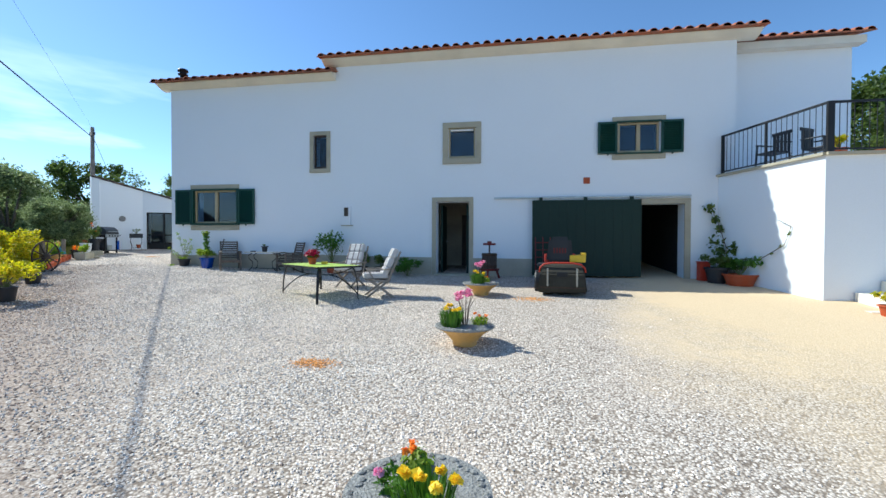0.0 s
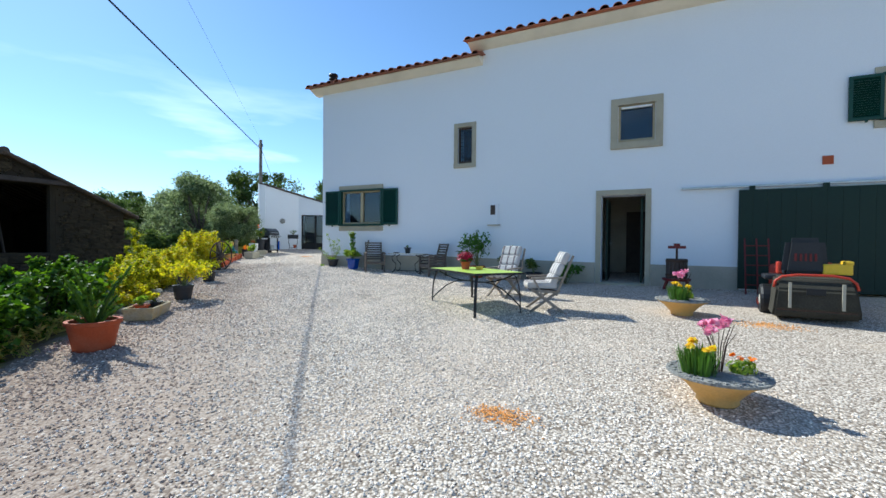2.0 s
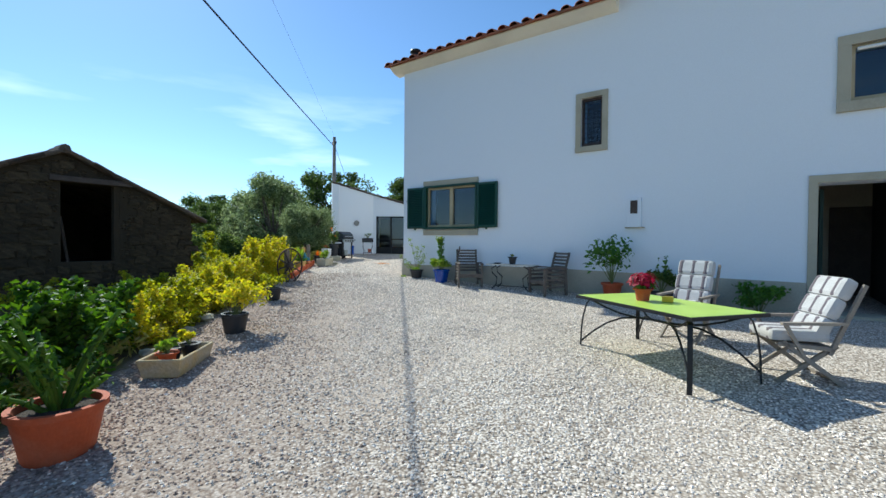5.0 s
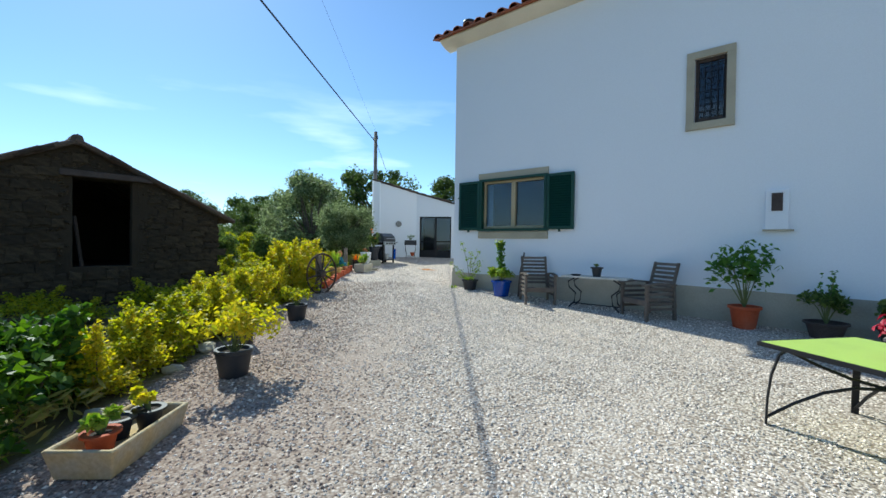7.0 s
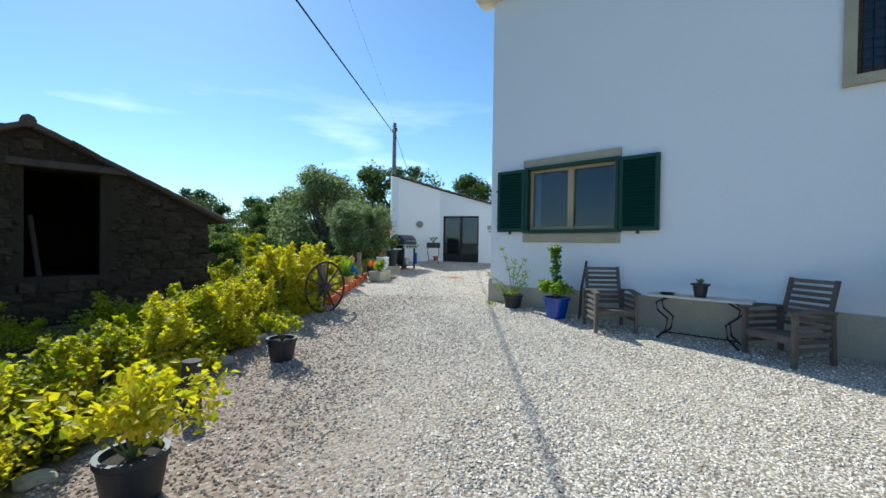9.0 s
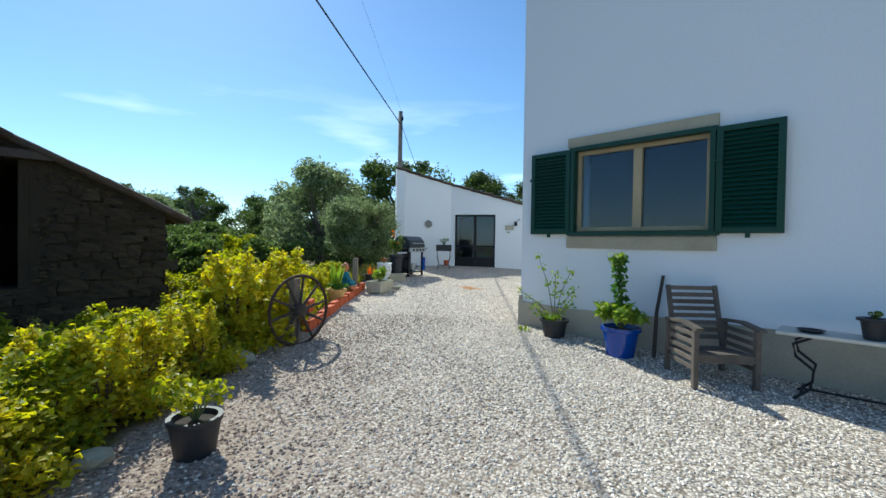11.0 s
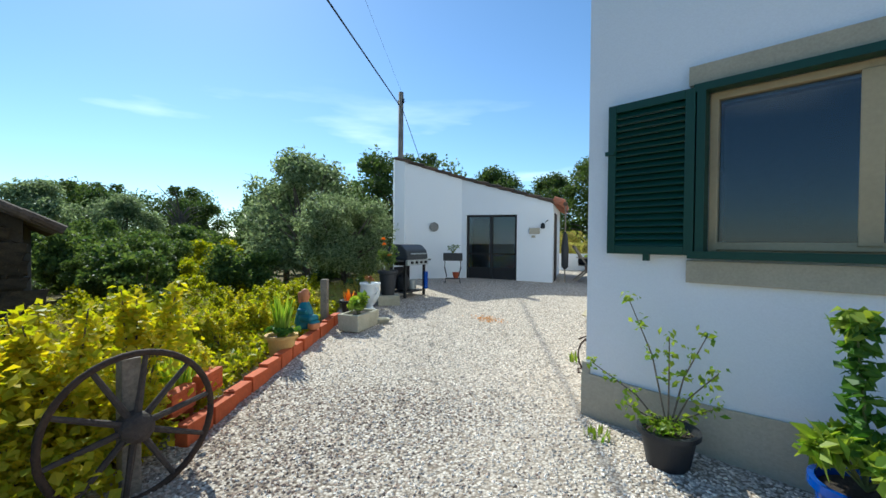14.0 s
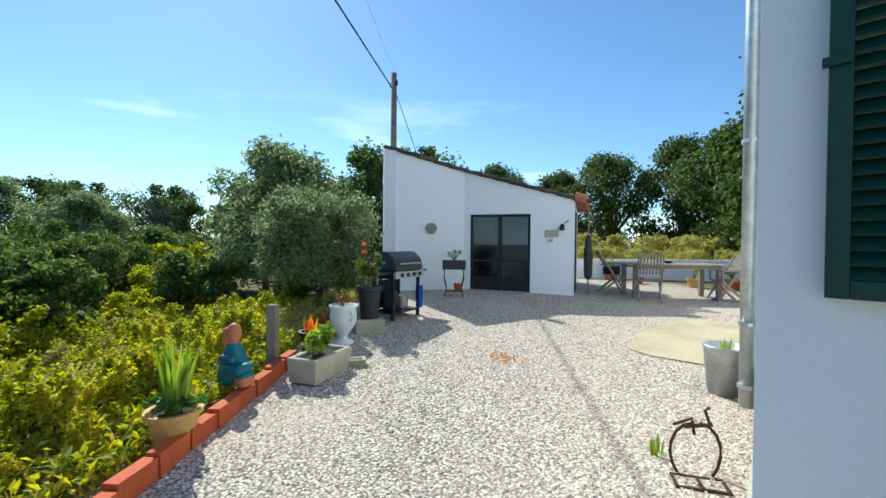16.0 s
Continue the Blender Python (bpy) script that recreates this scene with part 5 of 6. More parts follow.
bush(b, 0.0, 0.42, 0.48, 900, 0.05, GREENLEAF, 49, 10)
# by the terrace
p = pot("flower_pot", "large terracotta bowl with green trailing plants", at(6.15, 10.85), 0.36, 0.28, TERRA)
bush(p, 0.26, 0.5, 0.42, 900, 0.06, GREENLEAF, 50, 10)
p = pot("flower_pot", "black tub with bushy greenery by the garage", at(5.78, 11.2), 0.26, 0.4, PLASTIC)
bush(p, 0.38, 0.34, 0.32, 600, 0.05, DARKLEAF, 51, 8)
cl = thing("climbing_plant", "dark leggy climber trained up the white wall", "climber", at(5.95, 11.45))
bm = tube(bmesh.new(), [(0.1, -0.2, 0.2), (0.15, 0, 0.9), (0.05, 0.2, 1.5), (-0.1, 0.28, 1.95)], 0.012, 6, 0.006)
part("stem", bm, BARK, cl)
rng = np.random.default_rng(52)
leaves("leaves", np.concatenate([clump(rng, c, (q, q * 0.5, q), 45, 0.1) for c, q in (((0.1, 0.1, 0.75), 0.25), ((0.0, 0.1, 1.0), 0.28), ((0.25, -0.2, 0.85), 0.2), ((0.1, 0.2, 1.35), 0.14), ((0.0, 0.25, 1.6), 0.12), ((-0.12, 0.28, 1.9), 0.16))]), 0.075, DARKLEAF, cl, 52)
bm = tube(bmesh.new(), [(0.25, -0.5, 0.6), (0.42, -1.0, 0.62), (0.62, -1.5, 0.95), (0.66, -1.65, 1.35), (0.55, -1.4, 1.5)], 0.012, 5, 0.006)
part("runner", bm, BARK, cl)
leaves("runner_leaves", np.concatenate([clump(rng, c, (0.04, 0.09, 0.05), 12, 0.1) for c in ((0.42, -1.0, 0.63), (0.52, -1.25, 0.75), (0.6, -1.45, 0.92), (0.65, -1.6, 1.2))]), 0.035, DARKLEAF, cl, 53)
rb_ = thing("red_box", "upright orange-red plastic crate by the garage door", "crate", at(5.62, 11.55))
part("body", B((0, 0, 0.24, 0.24, 0.24, 0.48), bevel=0.02), RED, rb_)
part("rim", B((0, 0, 0.49, 0.27, 0.27, 0.03), bevel=0.008), RED, rb_)
p = pot("flower_pot", "small pink pot with a plant beside the steps", at(7.0, 7.9), 0.14, 0.2, TERRA)
bush(p, 0.2, 0.2, 0.2, 200, 0.05, YVINE, 54, 6)

# along the gravel's edge
p = pot("flower_pot", "wide terracotta pot with a spiky succulent", at(-6.35, 3.58) @ Matrix.Scale(0.88, 4), 0.28, 0.40, TERRA, 0.78, lip=0.03)
rs = random.Random(9)
for k in range(20):
    a, l, up = rs.uniform(0, 6.28), rs.uniform(0.22, 0.58), rs.uniform(0.15, 0.85)
    spine = [Vector((0, 0, 0.28)), Vector((l * 0.5 * math.cos(a), l * 0.5 * math.sin(a), 0.32 + up * 0.6)), Vector((l * math.cos(a), l * math.sin(a), 0.34 + up))]
    arm = part("arm", tube(bmesh.new(), spine, 0.026, 7, 0.016), GREENVINE, p)
    rng = np.random.default_rng(500 + k)
    pts = np.array([spine[1].lerp(spine[2], f) for f in np.linspace(-0.3, 1, 26)]) + rng.normal(size=(26, 3)) * 0.02
    tagged(leaves("bristle_coat", pts, 0.035, GREENVINE, arm, 500 + k, 2.4), kind="stuff")


def trough(name, label, m, l, w, h, material, wall=0.035, flare=0.04):
    t = thing(name, label, "planter", m)
    bm = bmesh.new()
    rings = [(l / 2 - flare, w / 2 - flare, 0), (l / 2, w / 2, h), (l / 2 - wall, w / 2 - wall, h), (l / 2 - wall - flare * 0.5, w / 2 - wall - flare * 0.5, h * 0.4)]
    vs = [[bm.verts.new((sx * a, sy * b, z)) for sx, sy in ((-1, -1), (1, -1), (1, 1), (-1, 1))] for a, b, z in rings]
    for q, r in zip(vs, vs[1:]):
        for k in range(4):
            bm.faces.new((q[k], q[(k + 1) % 4], r[(k + 1) % 4], r[k]))
    bm.faces.new(vs[0][::-1]); bm.faces.new(vs[-1])
    bmesh.ops.bevel(bm, geom=bm.edges[:], offset=0.008, segments=1, affect="EDGES")
    part("body", bm, material, t)
    return t


EDGE_TURN = math.degrees(math.atan2(U.y, U.x))
t1 = trough("concrete_trough", "shallow ochre-stained concrete trough holding small pots", at(-7.45, 4.78, EDGE_TURN), 0.78, 0.42, 0.19, mat("stained concrete", (0.50, 0.37, 0.18), 0.9, grain=(40, 0.15), stain=(5, 0.2), bump=0.3, second=(0.42, 0.40, 0.34)))
for k, (dx, dy, mt, lf) in enumerate(((-0.18, 0.02, TERRA, LIMELEAF), (0.03, 0.07, PLASTIC, None), (0.2, -0.03, PLASTIC, YVINE))):
    p = pot("small_pot", ("small terracotta pot" if mt is TERRA else "small black plastic pot") + " standing in the concrete trough", at(-7.45, 4.78, EDGE_TURN) @ Matrix.Translation((dx, dy, 0.08)), 0.09, 0.14, mt)
    if lf:
        bush(p, 0.13, 0.11, 0.14, 90, 0.05, lf, 60 + k, 5)
p = pot("flower_pot", "black plastic pot with a yellow-leaved shrub", at(-8.25, 5.83) @ Matrix.Scale(0.84, 4), 0.19, 0.34, PLASTIC, 0.8)
bush(p, 0.3, 0.50, 0.56, 850, 0.05, YVINE, 65, 13, 1.5)
p = pot("flower_pot", "black plastic pot with a thin yellow shrub", at(-9.85, 7.44) @ Matrix.Scale(0.85, 4), 0.17, 0.30, PLASTIC, 0.8)
bush(p, 0.28, 0.26, 0.34, 260, 0.045, VINE, 66, 9)
st = thing("fence_stump", "short weathered wooden stump at the vine row", "post", at(-9.2, 6.38))
part("post", tube(bmesh.new(), [(0, 0, 0), (0.02, 0, 0.42)], 0.08, 9, 0.07), DARKWOOD, st)

# wagon wheel on its post
wheel = thing("wagon_wheel", "old rusty-rimmed wooden wagon wheel on a post", "wheel", at(-11.68, 9.0, 102) @ Matrix.Scale(0.88, 4))
part("post", B((0, 0.0, 0.44, 0.11, 0.11, 0.92), bevel=0.012), OLDWOOD, wheel, "grey square timber post")
RW = 0.47
ring = bmesh.new()
pr = arc((0, -0.11, 0.47), RW, 0, 360, 40)
tube(ring, pr, 0.022, 8)
part("rim", ring, RUST, wheel, "rusty iron rim", True)
for k in range(10):
    a = 2 * math.pi * (k + 0.3) / 10
    part("spoke", tube(bmesh.new(), [(0.05 * math.cos(a), -0.11, 0.47 + 0.05 * math.sin(a)), (RW * math.cos(a), -0.11, 0.47 + RW * math.sin(a))], 0.024, 7, 0.016), DARKWOOD, wheel)
part("hub", lathe(bmesh.new(), [(0.05, -0.12), (0.09, -0.08), (0.1, 0), (0.09, 0.06), (0.04, 0.08)], 14, Matrix.Translation((0, -0.11, 0.47)) @ Matrix.Rotation(radians(90), 4, "X")), DARKWOOD, wheel, smooth=True)

# brick edging with its pots
edging = thing("brick_edging", "row of orange hollow bricks edging the gravel", "edging")
b0, b1 = Vector((-12.0, 9.33)), Vector((-14.5, 11.95))
bl = (b1 - b0).length
proto = None
for k in range(12):
    c = b0.lerp(b1, (k + 0.5) / 12)
    if proto is None:
        bm = B((0, 0, 0.08, bl / 12 - 0.012, 0.095, 0.17), bevel=0.006)
        for i in range(3):
            box(bm, 0, -0.0485, 0.03 + 0.05 * i, bl / 12 - 0.02, 0.004, 0.012)
        ob = proto = part("brick", bm, BRICK, edging)
    else:
        ob = proto.copy()
        scene.collection.objects.link(ob)
    ob.location = (c.x + random.uniform(-0.01, 0.01), c.y + random.uniform(-0.01, 0.01), gz(c.x, c.y) - 0.03 + random.uniform(-0.01, 0.012))
    ob.rotation_euler = (0, -0.01, math.atan2(b1.y - b0.y, b1.x - b0.x) + math.pi + random.uniform(-0.03, 0.03))
for k in (0.6, 1.8):
    c = b0.lerp(b1, k / 12)
    ob = proto.copy()
    scene.collection.objects.link(ob)
    ob.location = (c.x - 0.12, c.y - 0.1, gz(c.x, c.y) + 0.16)
    ob.rotation_euler = (0, 0, math.atan2(b1.y - b0.y, b1.x - b0.x) + 0.05)
p = pot("flower_pot", "terracotta pot with bright strap-leaved plant by the edging", at(-12.5, 9.4), 0.15, 0.2, TERRA)
blades(p, 0.18, 40, 0.38, 0.025, LIMELEAF, 70, 0.1)
p = pot("flower_pot", "ochre pot with upright strap leaves on the edging", at(-13.36, 10.6), 0.16, 0.28, OCHRE)
blades(p, 0.25, 36, 0.5, 0.035, LIMELEAF, 71, 0.07)
bush(p, 0.25, 0.2, 0.14, 160, 0.045, GREENLEAF, 72, 5)
# figurine: one plain shape
fig = bmesh.new()
lathe(fig, [(0.13, 0), (0.14, 0.05), (0.11, 0.2), (0.075, 0.3), (0.05, 0.345), (0.04, 0.36), (0.062, 0.4), (0.066, 0.45), (0.045, 0.5), (0.01, 0.52)], 18)
me = bpy.data.meshes.new("figurine")
box(fig, 0.11, -0.05, 0.14, 0.22, 0.17, 0.10, pose(0, 0, 0, 0, radians(-12), 0), bevel=0.04)
box(fig, 0.20, -0.05, 0.06, 0.10, 0.15, 0.12, bevel=0.035)
box(fig, 0.07, -0.12, 0.24, 0.16, 0.06, 0.06, pose(0, 0, 0, 0, radians(25), 0), bevel=0.025)
box(fig, -0.05, 0.0, 0.40, 0.07, 0.12, 0.16, bevel=0.03)
fig.to_mesh(me)
fig.free()
me.materials.append(TEAL); me.materials.append(SKIN)
for f in me.polygons:
    if f.center.z > 0.33 or (f.center.x > 0.15 and f.center.z < 0.09):
        f.material_index = 1
me.shade_smooth()
fg = new("garden_figurine", me)
fg.matrix_world = at(-13.98, 11.18, 20, 0.14)
tagged(fg, "small seated garden figurine, teal and orange, weathered paint", "figurine")
po = thing("fence_post", "grey square fence post beside the stone trough", "post", at(-14.42, 11.7, EDGE_TURN))
part("post", B((0, 0, 0.33, 0.1, 0.1, 0.72), bevel=0.01), OLDWOOD, po)
t2 = trough("stone_trough", "rough stone trough planted with bright green leaves", at(-13.95, 12.0, 117), 0.62, 0.34, 0.24, CONCRETE, 0.05, 0.015)
part("soil", B((0, 0, 0.2, 0.5, 0.25, 0.02)), SOIL, t2)
bush(t2, 0.2, 0.2, 0.3, 170, 0.075, LIMELEAF, 73, 6)
p = pot("flower_pot", "black pot standing behind the stone trough", at(-14.55, 12.2), 0.13, 0.3, PLASTIC)
blades(p, 0.28, 14, 0.2, 0.03, PETAL_ORANGE, 74, 0.08)
p = pot("flower_pot", "small terracotta pot beside the white urn", at(-15.15, 12.75), 0.14, 0.26, TERRA)
bush(p, 0.25, 0.18, 0.3, 160, 0.045, DARKLEAF, 75, 5)
urn = thing("garden_urn", "white glazed urn with a reddish plant", "urn", at(-14.76, 12.74) @ Matrix.Scale(0.9, 4))
part("body", lathe(bmesh.new(), [(0.15, 0), (0.15, 0.03), (0.075, 0.07), (0.06, 0.12), (0.1, 0.17), (0.17, 0.28), (0.19, 0.4), (0.18, 0.5), (0.2, 0.53), (0.2, 0.56), (0.17, 0.56), (0.15, 0.5)], 30), WHITE, urn, smooth=True)
for s in (1, -1):
    part("handle", tube(bmesh.new(), arc((s * 0.18, 0, 0.42), 0.06, -100, 100, 8) if s > 0 else arc((s * 0.18, 0, 0.42), 0.06, 80, 280, 8), 0.014, 6), WHITE, urn)
bush(urn, 0.52, 0.12, 0.2, 90, 0.04, leaf_mat("bronze leaves", (0.22, 0.06, 0.03), (0.30, 0.16, 0.05), 0.3), 76, 6, name="red_leaves")
bx = thing("stone_block", "pale stone block carrying a dark pot", "block", at(-15.02, 13.32, 60))
part("block", B((0, 0, 0.09, 0.4, 0.3, 0.2), bevel=0.01), CONCRETE, bx)
p = pot("tall_pot", "tall dark tapered pot with hanging orange flowers", at(-15.06, 13.34, 0, 0.19), 0.17, 0.46, PLASTIC)
bush(p, 0.4, 0.25, 0.5, 420, 0.05, DARKLEAF, 77, 8)
flowers(p, [(0.0, -0.1, 0.95), (-0.15, 0.0, 1.05), (0.1, -0.05, 0.75)], 12, 0.05, PETAL_ORANGE, 78)
bb = trough("stone_bowl", "small low stone at the trough's end", at(-13.95, 12.42, 62), 0.22, 0.16, 0.08, CONCRETE)

# gas barbecue
bbq = thing("gas_barbecue", "black gas barbecue on a trolley with clutter below", "barbecue", at(-15.5, 14.15, 106) @ Matrix.Scale(0.92, 4))
hood = bmesh.new()
prof = [(-0.28, 0.86), (-0.28, 0.98), (-0.2, 1.14), (-0.05, 1.19), (0.12, 1.18), (0.26, 1.06), (0.3, 0.92), (0.3, 0.86)]
l0 = [hood.verts.new((-0.42, -y, z)) for y, z in prof]
l1 = [hood.verts.new((0.42, -y, z)) for y, z in prof]
for k in range(len(prof)):
    hood.faces.new((l0[k], l0[(k + 1) % 8], l1[(k + 1) % 8], l1[k]))
hood.faces.new(l0[::-1]); hood.faces.new(l1)
bmesh.ops.bevel(hood, geom=hood.edges[:], offset=0.015, segments=2, affect="EDGES")
part("hood", hood, mat("grey enamel", (0.07, 0.075, 0.08), 0.4, 0.4, grain=(40, 0.12), bump=0.05), bbq)
part("hood_handle", tube(bmesh.new(), [(-0.3, -0.32, 0.98), (0.3, -0.32, 0.98)], 0.014, 8), ZINC, bbq)
part("firebox", B((0, 0, 0.79, 0.84, 0.52, 0.13), bevel=0.015), BLACK, bbq)
part("control_panel", B((0, -0.29, 0.79, 0.84, 0.06, 0.12), bevel=0.01), ZINC, bbq)
for k in range(4):
    part("knob", lathe(bmesh.new(), [(0.03, 0), (0.028, 0.035)], 12, Matrix.Translation((-0.27 + 0.18 * k, -0.32, 0.79)) @ Matrix.Rotation(radians(90), 4, "X")), BLACK, bbq)
for s in (-1, 1):
    part("side_shelf", B((s * 0.56, 0, 0.83, 0.26, 0.44, 0.035), bevel=0.008), PLASTIC, bbq)
    for q in (-1, 1):
        part("leg", B((s * 0.38, q * 0.22, 0.38, 0.05, 0.05, 0.72)), BLACK, bbq)
part("bottom_shelf", B((0, 0, 0.14, 0.8, 0.48, 0.03)), BLACK, bbq)
part("gas_bottle", lathe(bmesh.new(), [(0.1, 0.16), (0.14, 0.19), (0.14, 0.42), (0.1, 0.5), (0.04, 0.52), (0.04, 0.57)], 18, pose(-0.15, 0, 0)), PLASTIC, bbq, "dark gas bottle", True)
part("bucket", lathe(bmesh.new(), [(0.1, 0.16), (0.13, 0.38), (0.115, 0.38), (0.09, 0.2)], 16, pose(0.2, 0, 0)), ZINC, bbq)
for s in (-1, 1):
    part("wheel", lathe(bmesh.new(), [(0.07, -0.02), (0.08, 0), (0.07, 0.02)], 14, Matrix.Translation((s * 0.42, 0.2, 0.08)) @ Matrix.Rotation(radians(90), 4, "Y")), BLACK, bbq)
part("hanging_cloth", B((0.25, -0.36, 0.38, 0.12, 0.04, 0.4), bevel=0.015), BLUE, bbq, "blue cloth")
part("back_panel", B((0, 0.23, 0.42, 0.74, 0.02, 0.5)), BLACK, bbq)
for k, (x, y, h) in enumerate(((-0.6, -0.12, 0.34), (-0.58, 0.02, 0.4), (-0.6, 0.12, 0.3))):
    part("utensil", tube(bmesh.new(), [(x - 0.06, y, 0.8), (x - 0.07, y, 0.8 - h)], 0.009, 6), ZINC, bbq)

# planter stand at the outbuilding
ps = thing("plant_stand", "dark iron plant stand with a long planter", "plant stand", at(-16.32, 16.35, 45))
for s in (-1, 1):
    for q in (-1, 1):
        part("leg", tube(bmesh.new(), [(s * 0.2, q * 0.1, 0), (s * 0.16, q * 0.09, 0.2), (s * 0.21, q * 0.1, 0.4), (s * 0.2, q * 0.1, 0.58)], 0.014, 6), BLACK, ps)
part("shelf", B((0, 0, 0.12, 0.38, 0.2, 0.02)), BLACK, ps)
part("planter", B((0, 0, 0.68, 0.5, 0.22, 0.2), bevel=0.02), PLASTIC, ps)
part("shelf_pot", lathe(bmesh.new(), [(0.06, 0.13), (0.09, 0.28), (0.07, 0.28)], 14, pose(0.08, 0, 0)), TERRA, ps)
bush(ps, 0.78, 0.2, 0.2, 130, 0.03, OLIVE, 79, 8)

# ---- furniture ----
def garden_table():
    t = thing("garden_table", "lime-green garden table on dark iron legs", "table", at(-3.27, 7.95, 142.4, -0.035))
    H = 0.70
    part("tabletop", B((0, 0, H, 1.66, 0.94, 0.02), bevel=0.006), LIME, t)
    part("frame", B((0, 0.475, H - 0.01, 1.70, 0.02, 0.035), (0, -0.475, H - 0.01, 1.70, 0.02, 0.035), (0.84, 0, H - 0.01, 0.02, 0.93, 0.035), (-0.84, 0, H - 0.01, 0.02, 0.93, 0.035)), BLACK, t)
    for sx in (-1, 1):
        for sy in (-1, 1):
            c = Vector((sx * 0.80, sy * 0.44, 0))
            out = Vector((sx, sy, 0)).normalized()
            bow = [(-0.13, H - 0.02), (-0.07, 0.62), (-0.025, 0.46), (-0.005, 0.28), (0.0, 0.12), (0.005, 0.0)]
            part("leg", ribbon([c + out * r + Vector((0, 0, z)) for r, z in bow], 0.046, 0.014), BLACK, t)
            foot, hub = c + Vector((0, 0, 0.13)), Vector((sx * 0.12, 0, 0.5))
            part("brace", tube(bmesh.new(), [foot.lerp(hub, f) + Vector((0, 0, 0.13 * math.sin(math.pi * f))) for f in (0, 0.2, 0.4, 0.6, 0.8, 1)], 0.012, 6), BLACK, t)
            head = c - out * 0.12 + Vector((0, 0, H - 0.04))
            part("brace", tube(bmesh.new(), [head.lerp(hub, f) - Vector((0, 0, 0.05 * math.sin(math.pi * f))) for f in (0, 0.25, 0.5, 0.75, 1)], 0.012, 6), BLACK, t)
    part("stretcher", tube(bmesh.new(), [(-0.13, 0, 0.5), (0.13, 0, 0.5)], 0.014, 6), BLACK, t)
    return t


table = garden_table()
TZT = table.matrix_world.translation.z + 0.71
p = pot("flower_pot", "small terracotta pot of crimson flowers on the table", Matrix.Translation((-3.45, 8.0, TZT + 0.002)) @ Matrix.Scale(0.82, 4), 0.11, 0.17, TERRA)
rng = np.random.default_rng(81)
leaves("flowers", clump(rng, (0, 0, 0.27), (0.2, 0.2, 0.12), 330, 0.1), 0.05, PETAL_RED, p, 81)
leaves("leaves", clump(rng, (0, 0, 0.2), (0.16, 0.16, 0.05), 90, 0.1), 0.05, GREENLEAF, p, 82)
yb = thing("yellow_box", "small yellow box lying on the table", "box", Matrix.Translation((-3.2, 8.05, TZT + 0.002)))
part("box", B((0, 0, 0.03, 0.11, 0.08, 0.06), bevel=0.006), YELLOW, yb)


def recliner(m, recline, label):
    """A folding wooden armchair with a striped, buttoned cushion; it looks along its -y."""
    t = thing("folding_chair", label, "chair", m, "cushioned chairs at the table")
    back = Vector((0, 0.42 * math.sin(recline) + 0.12, 0))
    hb = Vector((0, math.sin(recline), math.cos(recline)))
    b0 = Vector((0, 0.2, 0.42))
    for s in (-1, 1):
        x = s * 0.27
        part("front_leg", beam(bmesh.new(), (x, 0.36, 0.0), (x, -0.22, 0.44), 0.03, 0.045), TEAK, t)
        part("back_leg", beam(bmesh.new(), (x * 0.92, -0.26, 0.0), (x * 0.92, 0.3, 0.42), 0.03, 0.045), TEAK, t)
        part("arm", beam(bmesh.new(), (x * 1.08, -0.24, 0.64), (x * 1.08, 0.36, 0.66), 0.055, 0.03), TEAK, t)
        part("arm_post", beam(bmesh.new(), (x * 1.02, -0.02, 0.3), (x * 1.06, -0.2, 0.63), 0.03, 0.035), TEAK, t)
        part("back_post", beam(bmesh.new(), b0 + Vector((x, 0.02, -0.1)), b0 + Vector((x, 0.02, 0)) + hb * 0.72, 0.03, 0.04), TEAK, t)
        part("seat_rail", beam(bmesh.new(), (x, -0.27, 0.42), (x, 0.26, 0.38), 0.03, 0.04), TEAK, t)
    part("floor_bar", beam(bmesh.new(), (-0.27, 0.34, 0.03), (0.27, 0.34, 0.03), 0.03, 0.03), TEAK, t)
    part("seat_slats", B(*[(0, -0.24 + 0.07 * k, 0.43 - 0.005 * k, 0.52, 0.05, 0.015) for k in range(8)]), TEAK, t)
    seat = part("seat_cushion", B((0, -0.03, 0.505, 0.50, 0.56, 0.13), bevel=0.05), CUSHION, t)
    for k in (-0.19, -0.02, 0.15):
        part("stripe", B((k, -0.03, 0.505, 0.085, 0.552, 0.138), bevel=0.03), STRIPE, seat)
    R = Matrix.Translation(b0 + Vector((0, -0.05, 0.08))) @ Matrix.Rotation(-recline, 4, "X")
    bc = part("back_cushion", B(*[(0, 0, 0.10 + 0.235 * k, 0.50, 0.14, 0.245) for k in range(3)], bevel=0.055, m=R), CUSHION, t)
    for k in (-0.19, -0.02, 0.15):
        part("stripe", B(*[(k, 0, 0.10 + 0.235 * j, 0.085, 0.15, 0.225) for j in range(3)], bevel=0.04, m=R), STRIPE, bc)
    return t


recliner(at(-2.12, 8.24, -66, 0.0) @ Matrix.Scale(0.9, 4), 0.45, "greyed wooden folding chair with a striped cushion, turned sideways")
recliner(at(-3.12, 9.18, -18, 0.0) @ Matrix.Scale(0.9, 4), 0.36, "greyed wooden folding chair with a striped cushion, behind the table")


